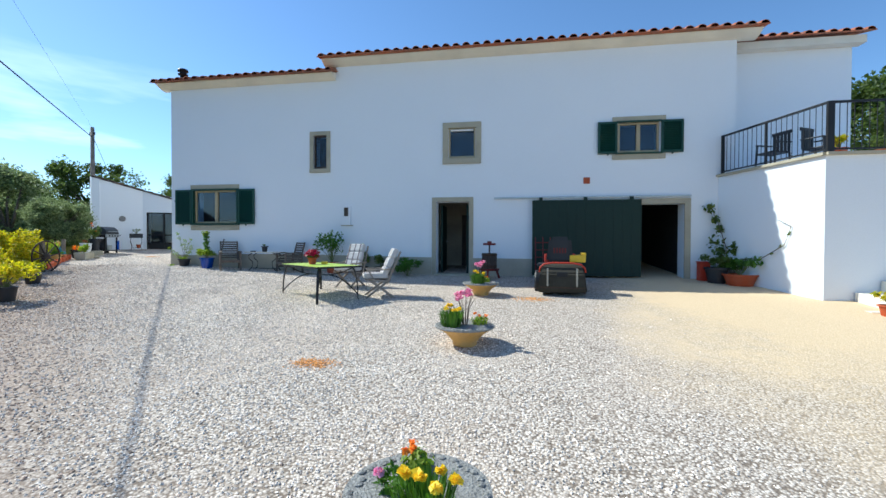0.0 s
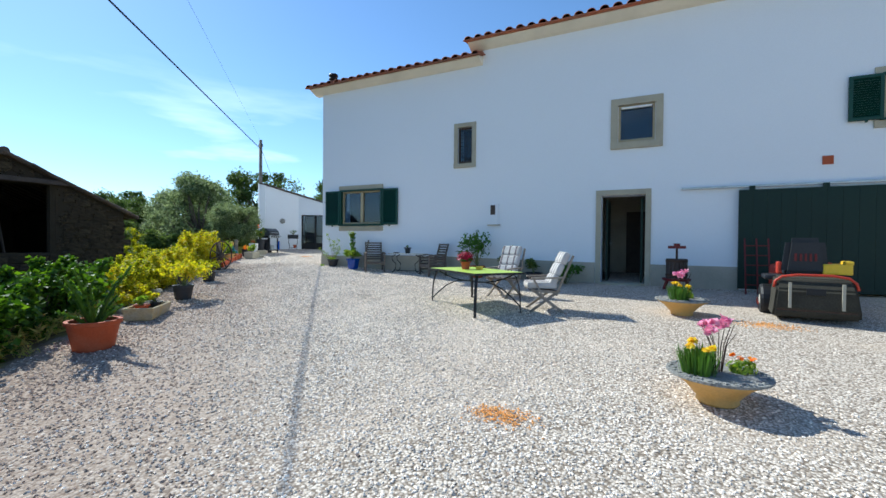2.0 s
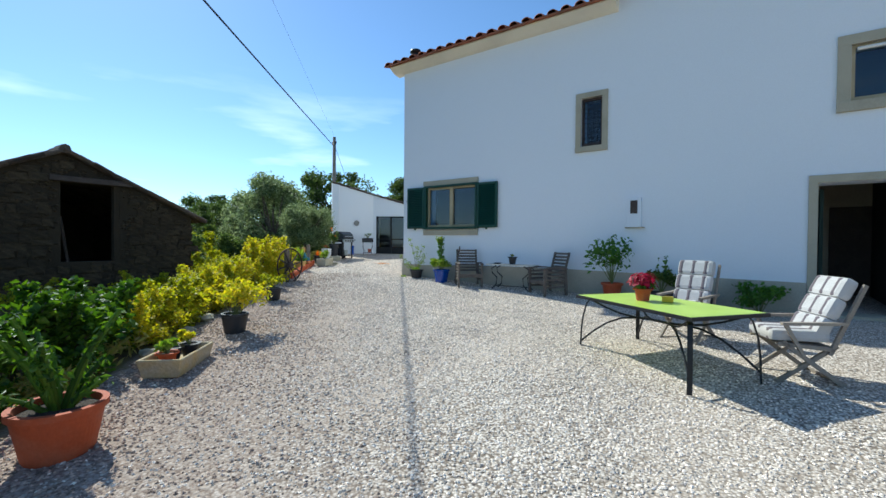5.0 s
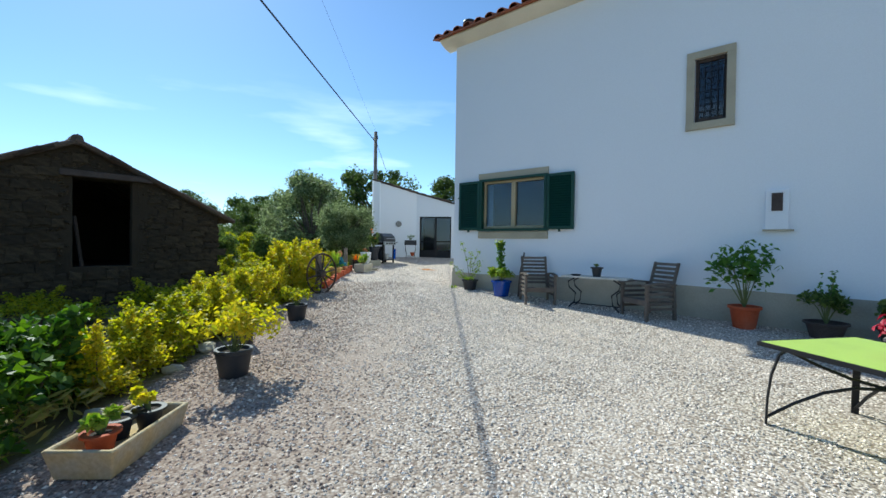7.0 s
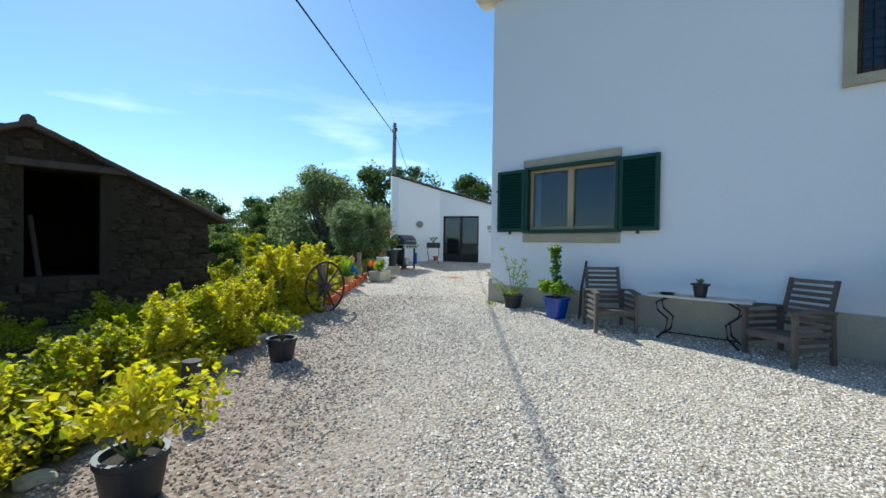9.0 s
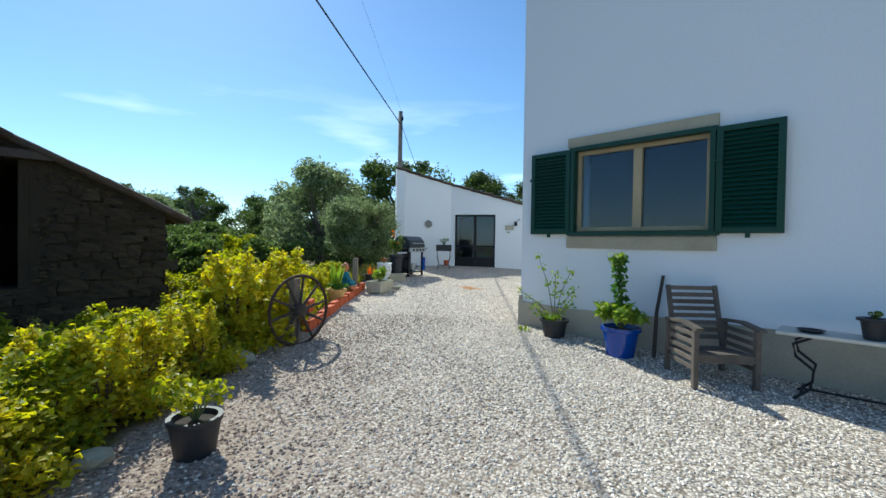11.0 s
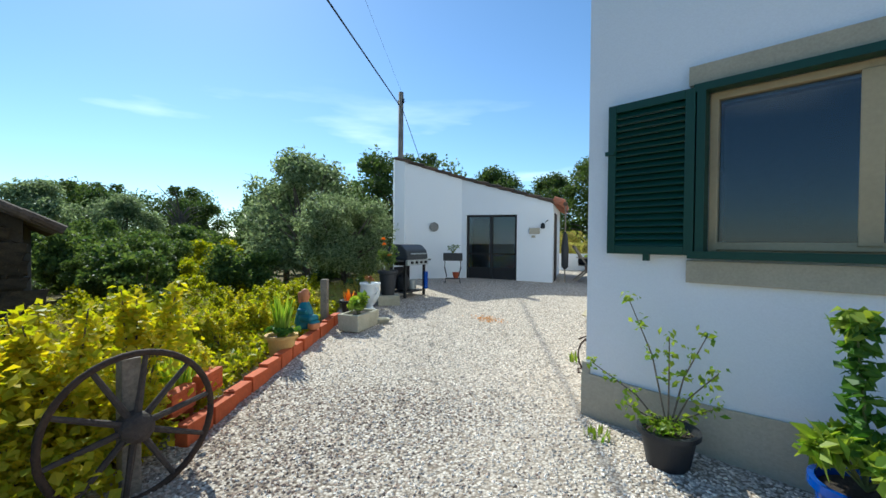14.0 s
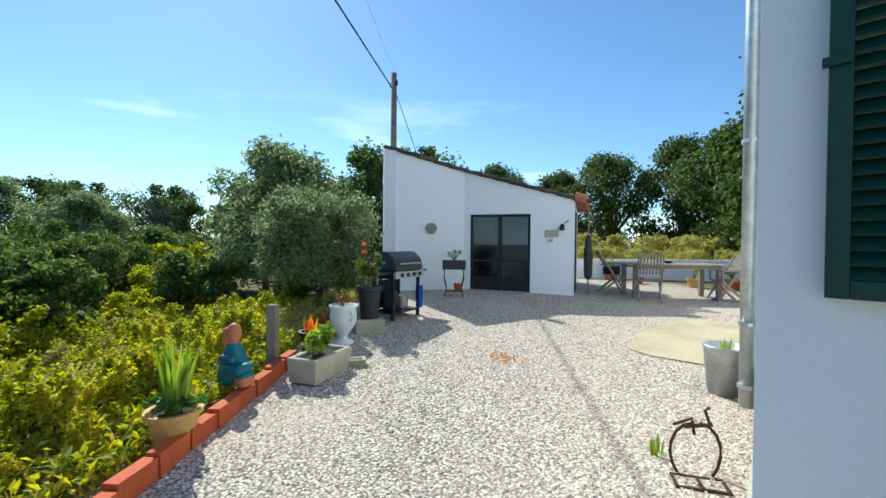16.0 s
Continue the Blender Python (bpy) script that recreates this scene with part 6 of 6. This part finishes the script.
def slat_chair(m, material, label):
    """A low slatted wooden armchair; it looks along its -y."""
    t = thing("garden_armchair", label, "armchair", m, "slatted armchairs")
    for s in (-1, 1):
        x = s * 0.30
        part("front_leg", B((x, -0.28, 0.30, 0.05, 0.055, 0.60), bevel=0.006), material, t)
        part("back_leg", beam(bmesh.new(), (x, 0.3, 0.0), (x, 0.26, 0.6), 0.045, 0.055), material, t)
        bm = bmesh.new()
        beam(bm, (x, -0.36, 0.605), (x, -0.05, 0.64), 0.07, 0.03)
        beam(bm, (x, -0.05, 0.64), (x, 0.3, 0.61), 0.07, 0.03)
        part("arm", bm, material, t)
        for k in range(5):
            part("side_slat", B((x, 0, 0.20 + 0.085 * k, 0.02, 0.52, 0.045), bevel=0.004), material, t)
        part("back_post", beam(bmesh.new(), (s * 0.26, 0.22, 0.33), (s * 0.26, 0.40, 0.98), 0.045, 0.035), material, t)
    for k in range(8):
        f = k / 7
        part("back_slat", B((0, 0.245 + 0.15 * f, 0.42 + 0.53 * f, 0.5, 0.018, 0.048), bevel=0.004), material, t)
    for k in range(7):
        part("seat_slat", B((0, -0.25 + 0.08 * k, 0.34 - 0.006 * k, 0.56, 0.062, 0.02), bevel=0.004), material, t)
    part("apron", B((0, -0.28, 0.3, 0.56, 0.025, 0.08)), material, t)
    return t


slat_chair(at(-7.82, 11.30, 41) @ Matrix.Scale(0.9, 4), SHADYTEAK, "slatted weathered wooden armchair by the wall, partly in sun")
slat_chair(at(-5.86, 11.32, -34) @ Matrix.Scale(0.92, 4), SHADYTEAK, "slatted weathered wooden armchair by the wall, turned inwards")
bn = thing("side_table", "low stone-topped table on scrolled iron legs by the wall", "table", at(-6.75, 11.45))
part("top", B((0, 0, 0.57, 1.15, 0.36, 0.03), bevel=0.006), MARBLE, bn)
for s in (-1, 1):
    for q in (-1, 1):
        part("scroll_leg", tube(bmesh.new(), [(s * 0.34, q * 0.12, 0.55), (s * 0.46, q * 0.13, 0.48), (s * 0.44, q * 0.13, 0.38), (s * 0.32, q * 0.13, 0.28), (s * 0.34, q * 0.13, 0.12), (s * 0.46, q * 0.14, 0.0)], 0.013, 6), BLACK, bn)
    part("foot_bar", tube(bmesh.new(), [(s * 0.4, -0.14, 0.08), (s * 0.4, 0.14, 0.08)], 0.01, 6), BLACK, bn)
part("stretcher", tube(bmesh.new(), [(-0.4, 0, 0.08), (0.4, 0, 0.08)], 0.01, 6), BLACK, bn)
tz = bn.matrix_world.translation.z + 0.586
p = pot("small_pot", "small black pot on the stone-topped table", Matrix.Translation((-6.72, 11.4, tz)), 0.09, 0.17, PLASTIC)
bush(p, 0.15, 0.07, 0.08, 30, 0.03, DARKLEAF, 84, 4)
sc = thing("saucer", "flat dark saucer on the stone-topped table", "saucer", Matrix.Translation((-7.1, 11.4, tz)))
part("dish", lathe(bmesh.new(), [(0.07, 0), (0.1, 0.025), (0.09, 0.025), (0.06, 0.01)], 18), BLACK, sc)

# grape press by the door
gp = thing("grape_press", "old grape press with a dark staved barrel and red stand", "grape press", at(0.1, 11.25))
for k in range(16):
    a = 2 * math.pi * k / 16
    m = Matrix.Rotation(a, 4, "Z")
    part("stave", B((0.19, 0, 0.5, 0.025, 0.066, 0.42), m=m), DARKWOOD, gp)
for z in (0.34, 0.64):
    part("hoop", lathe(bmesh.new(), [(0.207, z), (0.212, z + 0.01), (0.212, z + 0.04), (0.207, z + 0.05)], 24), RUST, gp)
part("tray", lathe(bmesh.new(), [(0.26, 0.24), (0.28, 0.27), (0.28, 0.29), (0.02, 0.28)], 24), DARKRED, gp)
for k in range(3):
    a = 2 * math.pi * k / 3 + 0.4
    part("leg", beam(bmesh.new(), (0.3 * math.cos(a), 0.3 * math.sin(a), 0), (0.2 * math.cos(a), 0.2 * math.sin(a), 0.26), 0.05, 0.05), DARKRED, gp)
part("screw", tube(bmesh.new(), [(0, 0, 0.3), (0, 0, 0.98)], 0.022, 8), RUST, gp)
part("press_head", B((0, 0, 0.96, 0.34, 0.08, 0.06), (0, 0, 1.01, 0.12, 0.1, 0.06), bevel=0.01), DARKRED, gp, "red press head")

# ride-on mower, seen from behind
mw = thing("ride_on_mower", "red and black ride-on mower with a rear grass collector", "lawn mower", at(1.78, 9.0, -6))
col = bmesh.new()
prof = [(-0.08, 0.08), (-0.14, 0.2), (-0.1, 0.5), (0.05, 0.67), (0.45, 0.69), (0.5, 0.3), (0.4, 0.1)]
l0 = [col.verts.new((-0.52 + 0.12 * z, y, z)) for y, z in prof]
l1 = [col.verts.new((0.52 - 0.12 * z, y, z)) for y, z in prof]
for k in range(7):
    col.faces.new((l0[k], l0[(k + 1) % 7], l1[(k + 1) % 7], l1[k]))
col.faces.new(l0[::-1]); col.faces.new(l1)
bmesh.ops.bevel(col, geom=col.edges[:], offset=0.03, segments=2, affect="EDGES")
part("grass_collector", col, mat("dusty dark fabric", (0.045, 0.040, 0.028), 0.9, grain=(50, 0.25), stain=(4, 0.2), bump=0.3), mw, "black fabric grass collector")
part("collector_rim", tube(bmesh.new(), [(-0.48, 0.0, 0.52), (-0.46, 0.0, 0.62), (-0.38, 0.0, 0.69), (-0.2, 0.0, 0.72), (0.2, 0.0, 0.72), (0.38, 0.0, 0.69), (0.46, 0.0, 0.62), (0.48, 0.0, 0.52)], 0.019, 8), RED, mw, "orange-red rim", True)
for s in (-0.3, 0.3):
    part("strut", B((s, -0.135, 0.42, 0.035, 0.03, 0.38)), PLINTH, mw)
part("badge", B((0, -0.125, 0.48, 0.22, 0.02, 0.1), bevel=0.008), BLACK, mw)
part("bottom_bar", B((0, -0.11, 0.2, 0.9, 0.03, 0.05)), RUST, mw)
part("seat", B((-0.05, 0.72, 0.74, 0.46, 0.46, 0.1), bevel=0.04), PLASTIC, mw)
sb = bmesh.new()
box(sb, -0.05, 0.46, 0.99, 0.60, 0.18, 0.60)
for v in sb.verts:
    if v.co.z > 1.0:
        v.co.x = -0.05 + (v.co.x + 0.05) * 0.78
bmesh.ops.bevel(sb, geom=sb.edges[:], offset=0.075, segments=4, affect="EDGES")
part("seat_back", sb, PLASTIC, mw, "dark padded seat back")
for k in range(5):
    part("seat_slot", B((-0.17 + 0.06 * k, 0.362, 0.98, 0.03, 0.012, 0.12), bevel=0.004), DARKRED, mw)
for q in (-0.36, 0.26):
    part("armrest", B((q, 0.56, 0.80, 0.06, 0.2, 0.2), bevel=0.025), RED, mw)
part("fender", B((-0.05, 0.75, 0.64, 1.0, 0.6, 0.08), bevel=0.03), PLASTIC, mw)
part("bonnet", B((-0.05, 1.5, 0.62, 0.6, 0.8, 0.4), bevel=0.06), RED, mw)
part("chassis", B((-0.05, 1.1, 0.35, 0.5, 1.6, 0.2), bevel=0.02), BLACK, mw)
part("cutting_deck", B((-0.05, 0.95, 0.18, 1.1, 0.5, 0.14), bevel=0.04), RED, mw)
for x, y, r, w in ((-0.5, 0.62, 0.26, 0.2), (0.4, 0.62, 0.26, 0.2), (-0.45, 1.7, 0.19, 0.14), (0.35, 1.7, 0.19, 0.14)):
    M = Matrix.Translation((x, y, r)) @ Matrix.Rotation(radians(90), 4, "Y")
    wl = part("wheel", lathe(bmesh.new(), [(r * 0.55, -w / 2), (r * 0.93, -w / 2), (r, -w / 3), (r, w / 3), (r * 0.93, w / 2), (r * 0.55, w / 2)], 22, M), BLACK, mw)
    part("rim", lathe(bmesh.new(), [(r * 0.2, -w / 2 - 0.005), (r * 0.55, -w / 2 + 0.01), (r * 0.55, w / 2 - 0.01), (r * 0.2, w / 2 + 0.005)], 16, M), MARBLE, wl)
part("steering_column", tube(bmesh.new(), [(-0.05, 1.15, 0.6), (-0.05, 1.02, 0.92)], 0.03, 8), BLACK, mw)
part("steering_wheel", tube(bmesh.new(), arc((-0.05, 1.02, 0.94), 0.17, 0, 360, 20, "xy"), 0.014, 6), BLACK, mw)
part("yellow_tray", B((0.33, 0.5, 0.80, 0.34, 0.3, 0.16), (0.46, 0.5, 0.9, 0.1, 0.3, 0.06), bevel=0.02), YELLOW, mw, "yellow plastic tray")
tr = thing("red_trellis", "dark red metal trellis leaning on the garage door", "trellis", at(1.55, 11.45))
for x in (-0.2, 0.0, 0.2):
    part("upright", beam(bmesh.new(), (x, -0.1, 0), (x, 0.12, 1.15), 0.025, 0.02), DARKRED, tr)
for k in range(5):
    part("crossbar", beam(bmesh.new(), (-0.22, -0.08 + 0.036 * k, 0.2 + 0.2 * k), (0.22, -0.08 + 0.036 * k, 0.2 + 0.2 * k), 0.02, 0.02), DARKRED, tr)

# things on the terrace
def plastic_chair(m):
    t = thing("terrace_chair", "dark garden chair on the terrace", "chair", m, "terrace chairs")
    part("seat", B((0, 0, 0.43, 0.48, 0.46, 0.04), bevel=0.015), PLASTIC, t)
    for k in range(5):
        part("back_slat", B((-0.18 + 0.09 * k, 0.25, 0.7, 0.06, 0.03, 0.5), bevel=0.008), PLASTIC, t)
    part("back_rail", B((0, 0.26, 0.93, 0.5, 0.04, 0.08), bevel=0.015), PLASTIC, t)
    for s in (-1, 1):
        part("arm", B((s * 0.25, 0.02, 0.66, 0.05, 0.46, 0.03), bevel=0.01), PLASTIC, t)
        for q in (-1, 1):
            part("leg", beam(bmesh.new(), (s * 0.25, q * 0.23, 0), (s * 0.23, q * 0.2, 0.66 if q < 0 else 0.44), 0.04, 0.04), PLASTIC, t)
    return t


TTOP = TZ + 0.001
ch = plastic_chair(Matrix.Translation((6.95, 11.1, TTOP)) @ Matrix.Rotation(radians(-70), 4, "Z"))
copy_thing(ch, Matrix.Translation((7.7, 10.7, TTOP)) @ Matrix.Rotation(radians(30), 4, "Z"))
p = pot("flower_pot", "pot with a yellow bush on the terrace", Matrix.Translation((7.35, 9.6, TTOP)), 0.14, 0.2, TERRA)
bush(p, 0.18, 0.16, 0.3, 220, 0.05, YVINE, 85, 6)
p = pot("flower_pot", "pot with green leaves on the terrace", Matrix.Translation((8.3, 9.9, TTOP)), 0.14, 0.2, TERRA)
bush(p, 0.18, 0.22, 0.3, 260, 0.05, DARKLEAF, 86, 6)

# behind the house: slab, dining set, low wall, bucket, tool
slab = thing("concrete_slab", "thin worn concrete slab set in the gravel", "slab")
bm = bmesh.new()
poly = [(-12.12, 15.2), (-11.85, 15.12), (-11.35, 15.22), (-10.95, 15.6), (-10.9, 17.6), (-11.6, 17.85), (-12.2, 17.6), (-12.42, 16.6), (-12.3, 15.7)]
vs0 = [bm.verts.new((x, y, gz(x, y) - 0.05)) for x, y in poly]
vs1 = [bm.verts.new((x, y, gz(x, y) + 0.02)) for x, y in poly]
for k in range(len(poly)):
    q = (k + 1) % len(poly)
    bm.faces.new((vs0[k], vs0[q], vs1[q], vs1[k]))
bm.faces.new(vs1)
part("slab", bm, SLAB, slab)
bw = thing("garden_wall", "low white rendered garden wall behind the dining set", "wall", kind="structure")
a, b = Vector((-16.6, 22.0)), Vector((-9.6, 29.0))
n = Vector((0.15, -0.15))
part("wall", prism(bmesh.new(), [a, b, b - n, a - n], 0.8, 1.92), PLASTER, bw)
bank = thing("earth_bank", "grassy earth bank behind the low wall", "bank", kind="structure")
part("bank", prism(bmesh.new(), [a - n * 1.05, b - n * 1.05, b - n * 60, a - n * 60], 0.5, lambda x, y: 1.72 + 0.02 * (y - x - 38.6)), DRYGRASS, bank)
dt = thing("dining_table", "greyed wooden outdoor dining table", "table", at(-13.15, 19.85, 42))
part("top", B(*[(0, -0.4 + 0.115 * k, 0.74, 2.1, 0.105, 0.03) for k in range(8)], bevel=0.005), TEAK, dt)
for s in (-1, 1):
    part("apron", B((0, s * 0.36, 0.69, 1.8, 0.03, 0.08)), TEAK, dt)
    for q in (-1, 1):
        part("leg", B((s * 0.85, q * 0.34, 0.36, 0.09, 0.09, 0.72), bevel=0.008), TEAK, dt)


def fold_chair(m):
    t = thing("folding_chair", "greyed wooden folding chair at the dining table", "chair", m, "dining chairs")
    part("seat", B(*[(0, -0.2 + 0.07 * k, 0.44, 0.44, 0.055, 0.02) for k in range(6)]), TEAK, t)
    for s in (-1, 1):
        part("back_leg", beam(bmesh.new(), (s * 0.23, -0.28, 0), (s * 0.23, 0.32, 0.98), 0.03, 0.045), TEAK, t)
        part("front_leg", beam(bmesh.new(), (s * 0.2, 0.3, 0), (s * 0.2, -0.22, 0.46), 0.03, 0.045), TEAK, t)
        part("arm", B((s * 0.25, -0.02, 0.65, 0.05, 0.46, 0.025)), TEAK, t)
        part("arm_post", beam(bmesh.new(), (s * 0.25, -0.2, 0.42), (s * 0.25, -0.2, 0.65), 0.03, 0.03), TEAK, t)
    part("back_rail", B((0, 0.31, 0.95, 0.46, 0.03, 0.07)), TEAK, t)
    for k in range(7):
        part("back_slat", beam(bmesh.new(), (-0.18 + 0.06 * k, 0.07, 0.56), (-0.18 + 0.06 * k, 0.3, 0.93), 0.035, 0.012), TEAK, t)
    return t


fc = fold_chair(at(-13.3, 19.1, 205))
copy_thing(fc, at(-14.3, 19.55, 125))
copy_thing(fc, at(-12.2, 20.35, -50))
cz = dt.matrix_world.translation.z + 0.757
it = thing("ashtray", "small dark dish on the dining table", "dish", Matrix.Translation((-13.2, 19.9, cz)))
part("dish", lathe(bmesh.new(), [(0.06, 0), (0.1, 0.05), (0.08, 0.05), (0.04, 0.02)], 16), BLACK, it)
bag = thing("black_bag", "black cloth bag lying on a dining chair", "bag", at(-14.3, 19.55, 70, 0.45))
part("bag", B((0, 0, 0.1, 0.36, 0.26, 0.2), bevel=0.07), PLASTIC, bag)
for k, (x, y, r, mt, lf, lab) in enumerate(((-15.6, 22.4, 0.17, TERRA, LIMELEAF, "terracotta pot with greenery under the low wall"), (-13.4, 22.6, 0.18, OCHRE, YVINE, "ochre pot with yellow leaves under the low wall"),
                                            (-12.6, 22.9, 0.2, TERRA, GREENLEAF, "orange terracotta pot under the low wall"), (-14.7, 22.2, 0.14, TERRA, None, "empty terracotta pot under the low wall"),
                                            (-11.6, 22.6, 0.18, TERRA, LIMELEAF, "pot with bright leaves beside the dining set"))):
    p = pot("flower_pot", lab, at(x, y), r, r * 1.4, mt)
    if lf:
        bush(p, r * 1.3, r * 1.2, 0.4, 150, 0.06, lf, 90 + k, 6)
pu = thing("pink_toy", "small purple plastic bowl on the gravel", "bowl", at(-12.3, 20.1))
part("bowl", lathe(bmesh.new(), [(0.07, 0), (0.12, 0.07), (0.11, 0.07), (0.06, 0.02)], 16), mat("purple plastic", (0.35, 0.1, 0.6), 0.4), pu)
bk = thing("zinc_bucket", "tall galvanised bucket with a small plant", "bucket", at(-10.98, 14.52) @ Matrix.Scale(0.86, 4))
part("body", lathe(bmesh.new(), [(0.17, 0), (0.215, 0.5), (0.225, 0.51), (0.225, 0.53), (0.205, 0.53), (0.19, 0.4)], 30), ZINC, bk, smooth=True)
part("soil", lathe(bmesh.new(), [(0.02, 0.42), (0.19, 0.43), (0.02, 0.44)], 16), OCHRE, bk)
blades(bk, 0.43, 8, 0.2, 0.03, LIMELEAF, 97, 0.06)
par = thing("closed_parasol", "folded dark grey parasol leaning on the outbuilding", "parasol", Matrix.Translation((SR.x + 0.16, SR.y + 0.35, gz(SR.x, SR.y))))
part("pole", tube(bmesh.new(), [(0, 0, 0), (0, 0, 2.1)], 0.018, 7), OLDWOOD, par)
part("canopy", lathe(bmesh.new(), [(0.03, 0.35), (0.09, 0.42), (0.1, 0.9), (0.06, 1.3), (0.02, 1.35)], 10), PLASTIC, par)
pl = thing("hand_plough", "old iron hand plough standing in the gravel", "plough", at(-10.78, 12.85, 30) @ Matrix.Scale(0.70, 4))
for s in (-1, 1):
    part("handle", tube(bmesh.new(), [(0.02 * s, 0, 0.5), (0.1 * s, 0.01, 0.47), (0.16 * s, 0.02, 0.4), (0.195 * s, 0.035, 0.3), (0.2 * s, 0.05, 0.2), (0.18 * s, 0.05, 0.1), (0.14 * s, 0.05, 0.02)], 0.014, 7), RUST, pl)
part("crossbar", tube(bmesh.new(), [(-0.1, 0, 0.46), (0.12, 0, 0.5)], 0.018, 7), RUST, pl)
part("fork", tube(bmesh.new(), [(-0.02, 0, 0.4), (-0.05, -0.03, 0.55), (-0.2, -0.04, 0.48)], 0.014, 7), RUST, pl)
part("hook", tube(bmesh.new(), [(0.1, 0, 0.5), (0.06, 0, 0.62), (0.1, 0.02, 0.64)], 0.014, 7), RUST, pl)
part("base_grid", B((0, 0, 0.02, 0.42, 0.025, 0.02), (0, -0.2, 0.02, 0.42, 0.025, 0.02), (0.2, -0.1, 0.02, 0.025, 0.2, 0.02), (-0.2, -0.1, 0.02, 0.025, 0.2, 0.02), (0, -0.1, 0.02, 0.025, 0.2, 0.02)), RUST, pl)
wd = thing("weed_tuft", "yellow-green weed tuft growing beside the plough", "weed", at(-11.05, 12.95))
blades(wd, 0, 12, 0.13, 0.02, LIMELEAF, 98, 0.06)
wd = thing("weed_tuft", "low yellow weed at the house corner", "weed", at(-10.1, 11.55))
blades(wd, 0, 18, 0.09, 0.02, LIMELEAF, 99, 0.1)


# ---- gravel stones and grit ----
def stones(name, n, place, size, material, label, seed):
    """Loose flattened stones, each an uneven eight-sided lump."""
    rng = np.random.default_rng(seed)
    base = np.array([(1, 0, 0), (0, 1, 0), (-1, 0, 0), (0, -1, 0), (0, 0, 1), (0, 0, -1)], float)
    tri = np.array([(0, 1, 4), (1, 2, 4), (2, 3, 4), (3, 0, 4), (1, 0, 5), (2, 1, 5), (3, 2, 5), (0, 3, 5)])
    P = np.array(place(rng, n))
    n = len(P)
    V = base[None] * rng.uniform(0.6, 1.3, (n, 6, 3))
    s = size * rng.uniform(0.5, 1.35, n)
    V *= s[:, None, None] * np.array([1, 0.8, 0.55])
    a = rng.uniform(0, 6.28, n)
    c, q = np.cos(a)[:, None], np.sin(a)[:, None]
    X, Y = V[..., 0] * c - V[..., 1] * q, V[..., 0] * q + V[..., 1] * c
    V[..., 0], V[..., 1] = X, Y
    V[..., 2] += X * rng.uniform(-0.3, 0.3, (n, 1))
    V += P[:, None, :]
    F = (tri[None] + np.arange(n)[:, None, None] * 6).reshape(-1, 3)
    ob = raw(name, V.reshape(-1, 3).tolist(), F.tolist(), material)
    return tagged(ob, label, "gravel", kind="stuff")


def near_path(rng, n):
    out = []
    while len(out) < n:
        s = rng.uniform(0, 1)
        x, y = 1.0 + (-12.6 - 1.0) * s + rng.normal() * 1.9, 1.6 + (13.4 - 1.6) * s + rng.normal() * 1.9
        if field(x, y) > -2.2 and rng.uniform() < 0.55 + 0.2 * field(x, y):
            continue
        if field(x, y) > 0.12 * rng.uniform() or (y > FY - 0.05 and x > -10.4) or x > 2.4 + rng.normal() * 0.9:
            continue
        out.append((x, y, ground_z(x, y) + 0.02 * noise.noise((x * 0.9, y * 0.9, 0)) + 0.002))
    return out


def near_edge(rng, n):
    """Along the field's side of the yard, thinning out towards its middle."""
    out = []
    while len(out) < n:
        d = -abs(rng.normal()) * 1.3
        x, y = along(rng.uniform(-14.0, 1.5), d + 0.1 * rng.uniform())
        out.append((x, y, ground_z(x, y) + 0.02 * noise.noise((x * 0.9, y * 0.9, 0)) + 0.002))
    return out


def around(cx, cy, r):
    def f(rng, n):
        d = rng.normal(size=(n, 2)) * r * np.array([1.0, 0.6])
        return [(cx + a, cy + b, ground_z(cx + a, cy + b) + 0.012) for a, b in d]
    return f


stones("gravel_stones", 80000, near_path, 0.0145, STONES, "loose pale limestone gravel", 100)
stones("brown_gravel", 26000, near_edge, 0.0145, BROWNSTONES, "loose brownish gravel and leaf litter along the vines", 110)
for k, (x, y, r, n) in enumerate(((-1.5, 4.2, 0.13, 420), (1.15, 8.5, 0.2, 520), (-13.0, 13.8, 0.15, 200))):
    stones("orange_grit", n, around(x, y, r), 0.011, ORANGE, "scattered orange grit on the gravel", 101 + k)
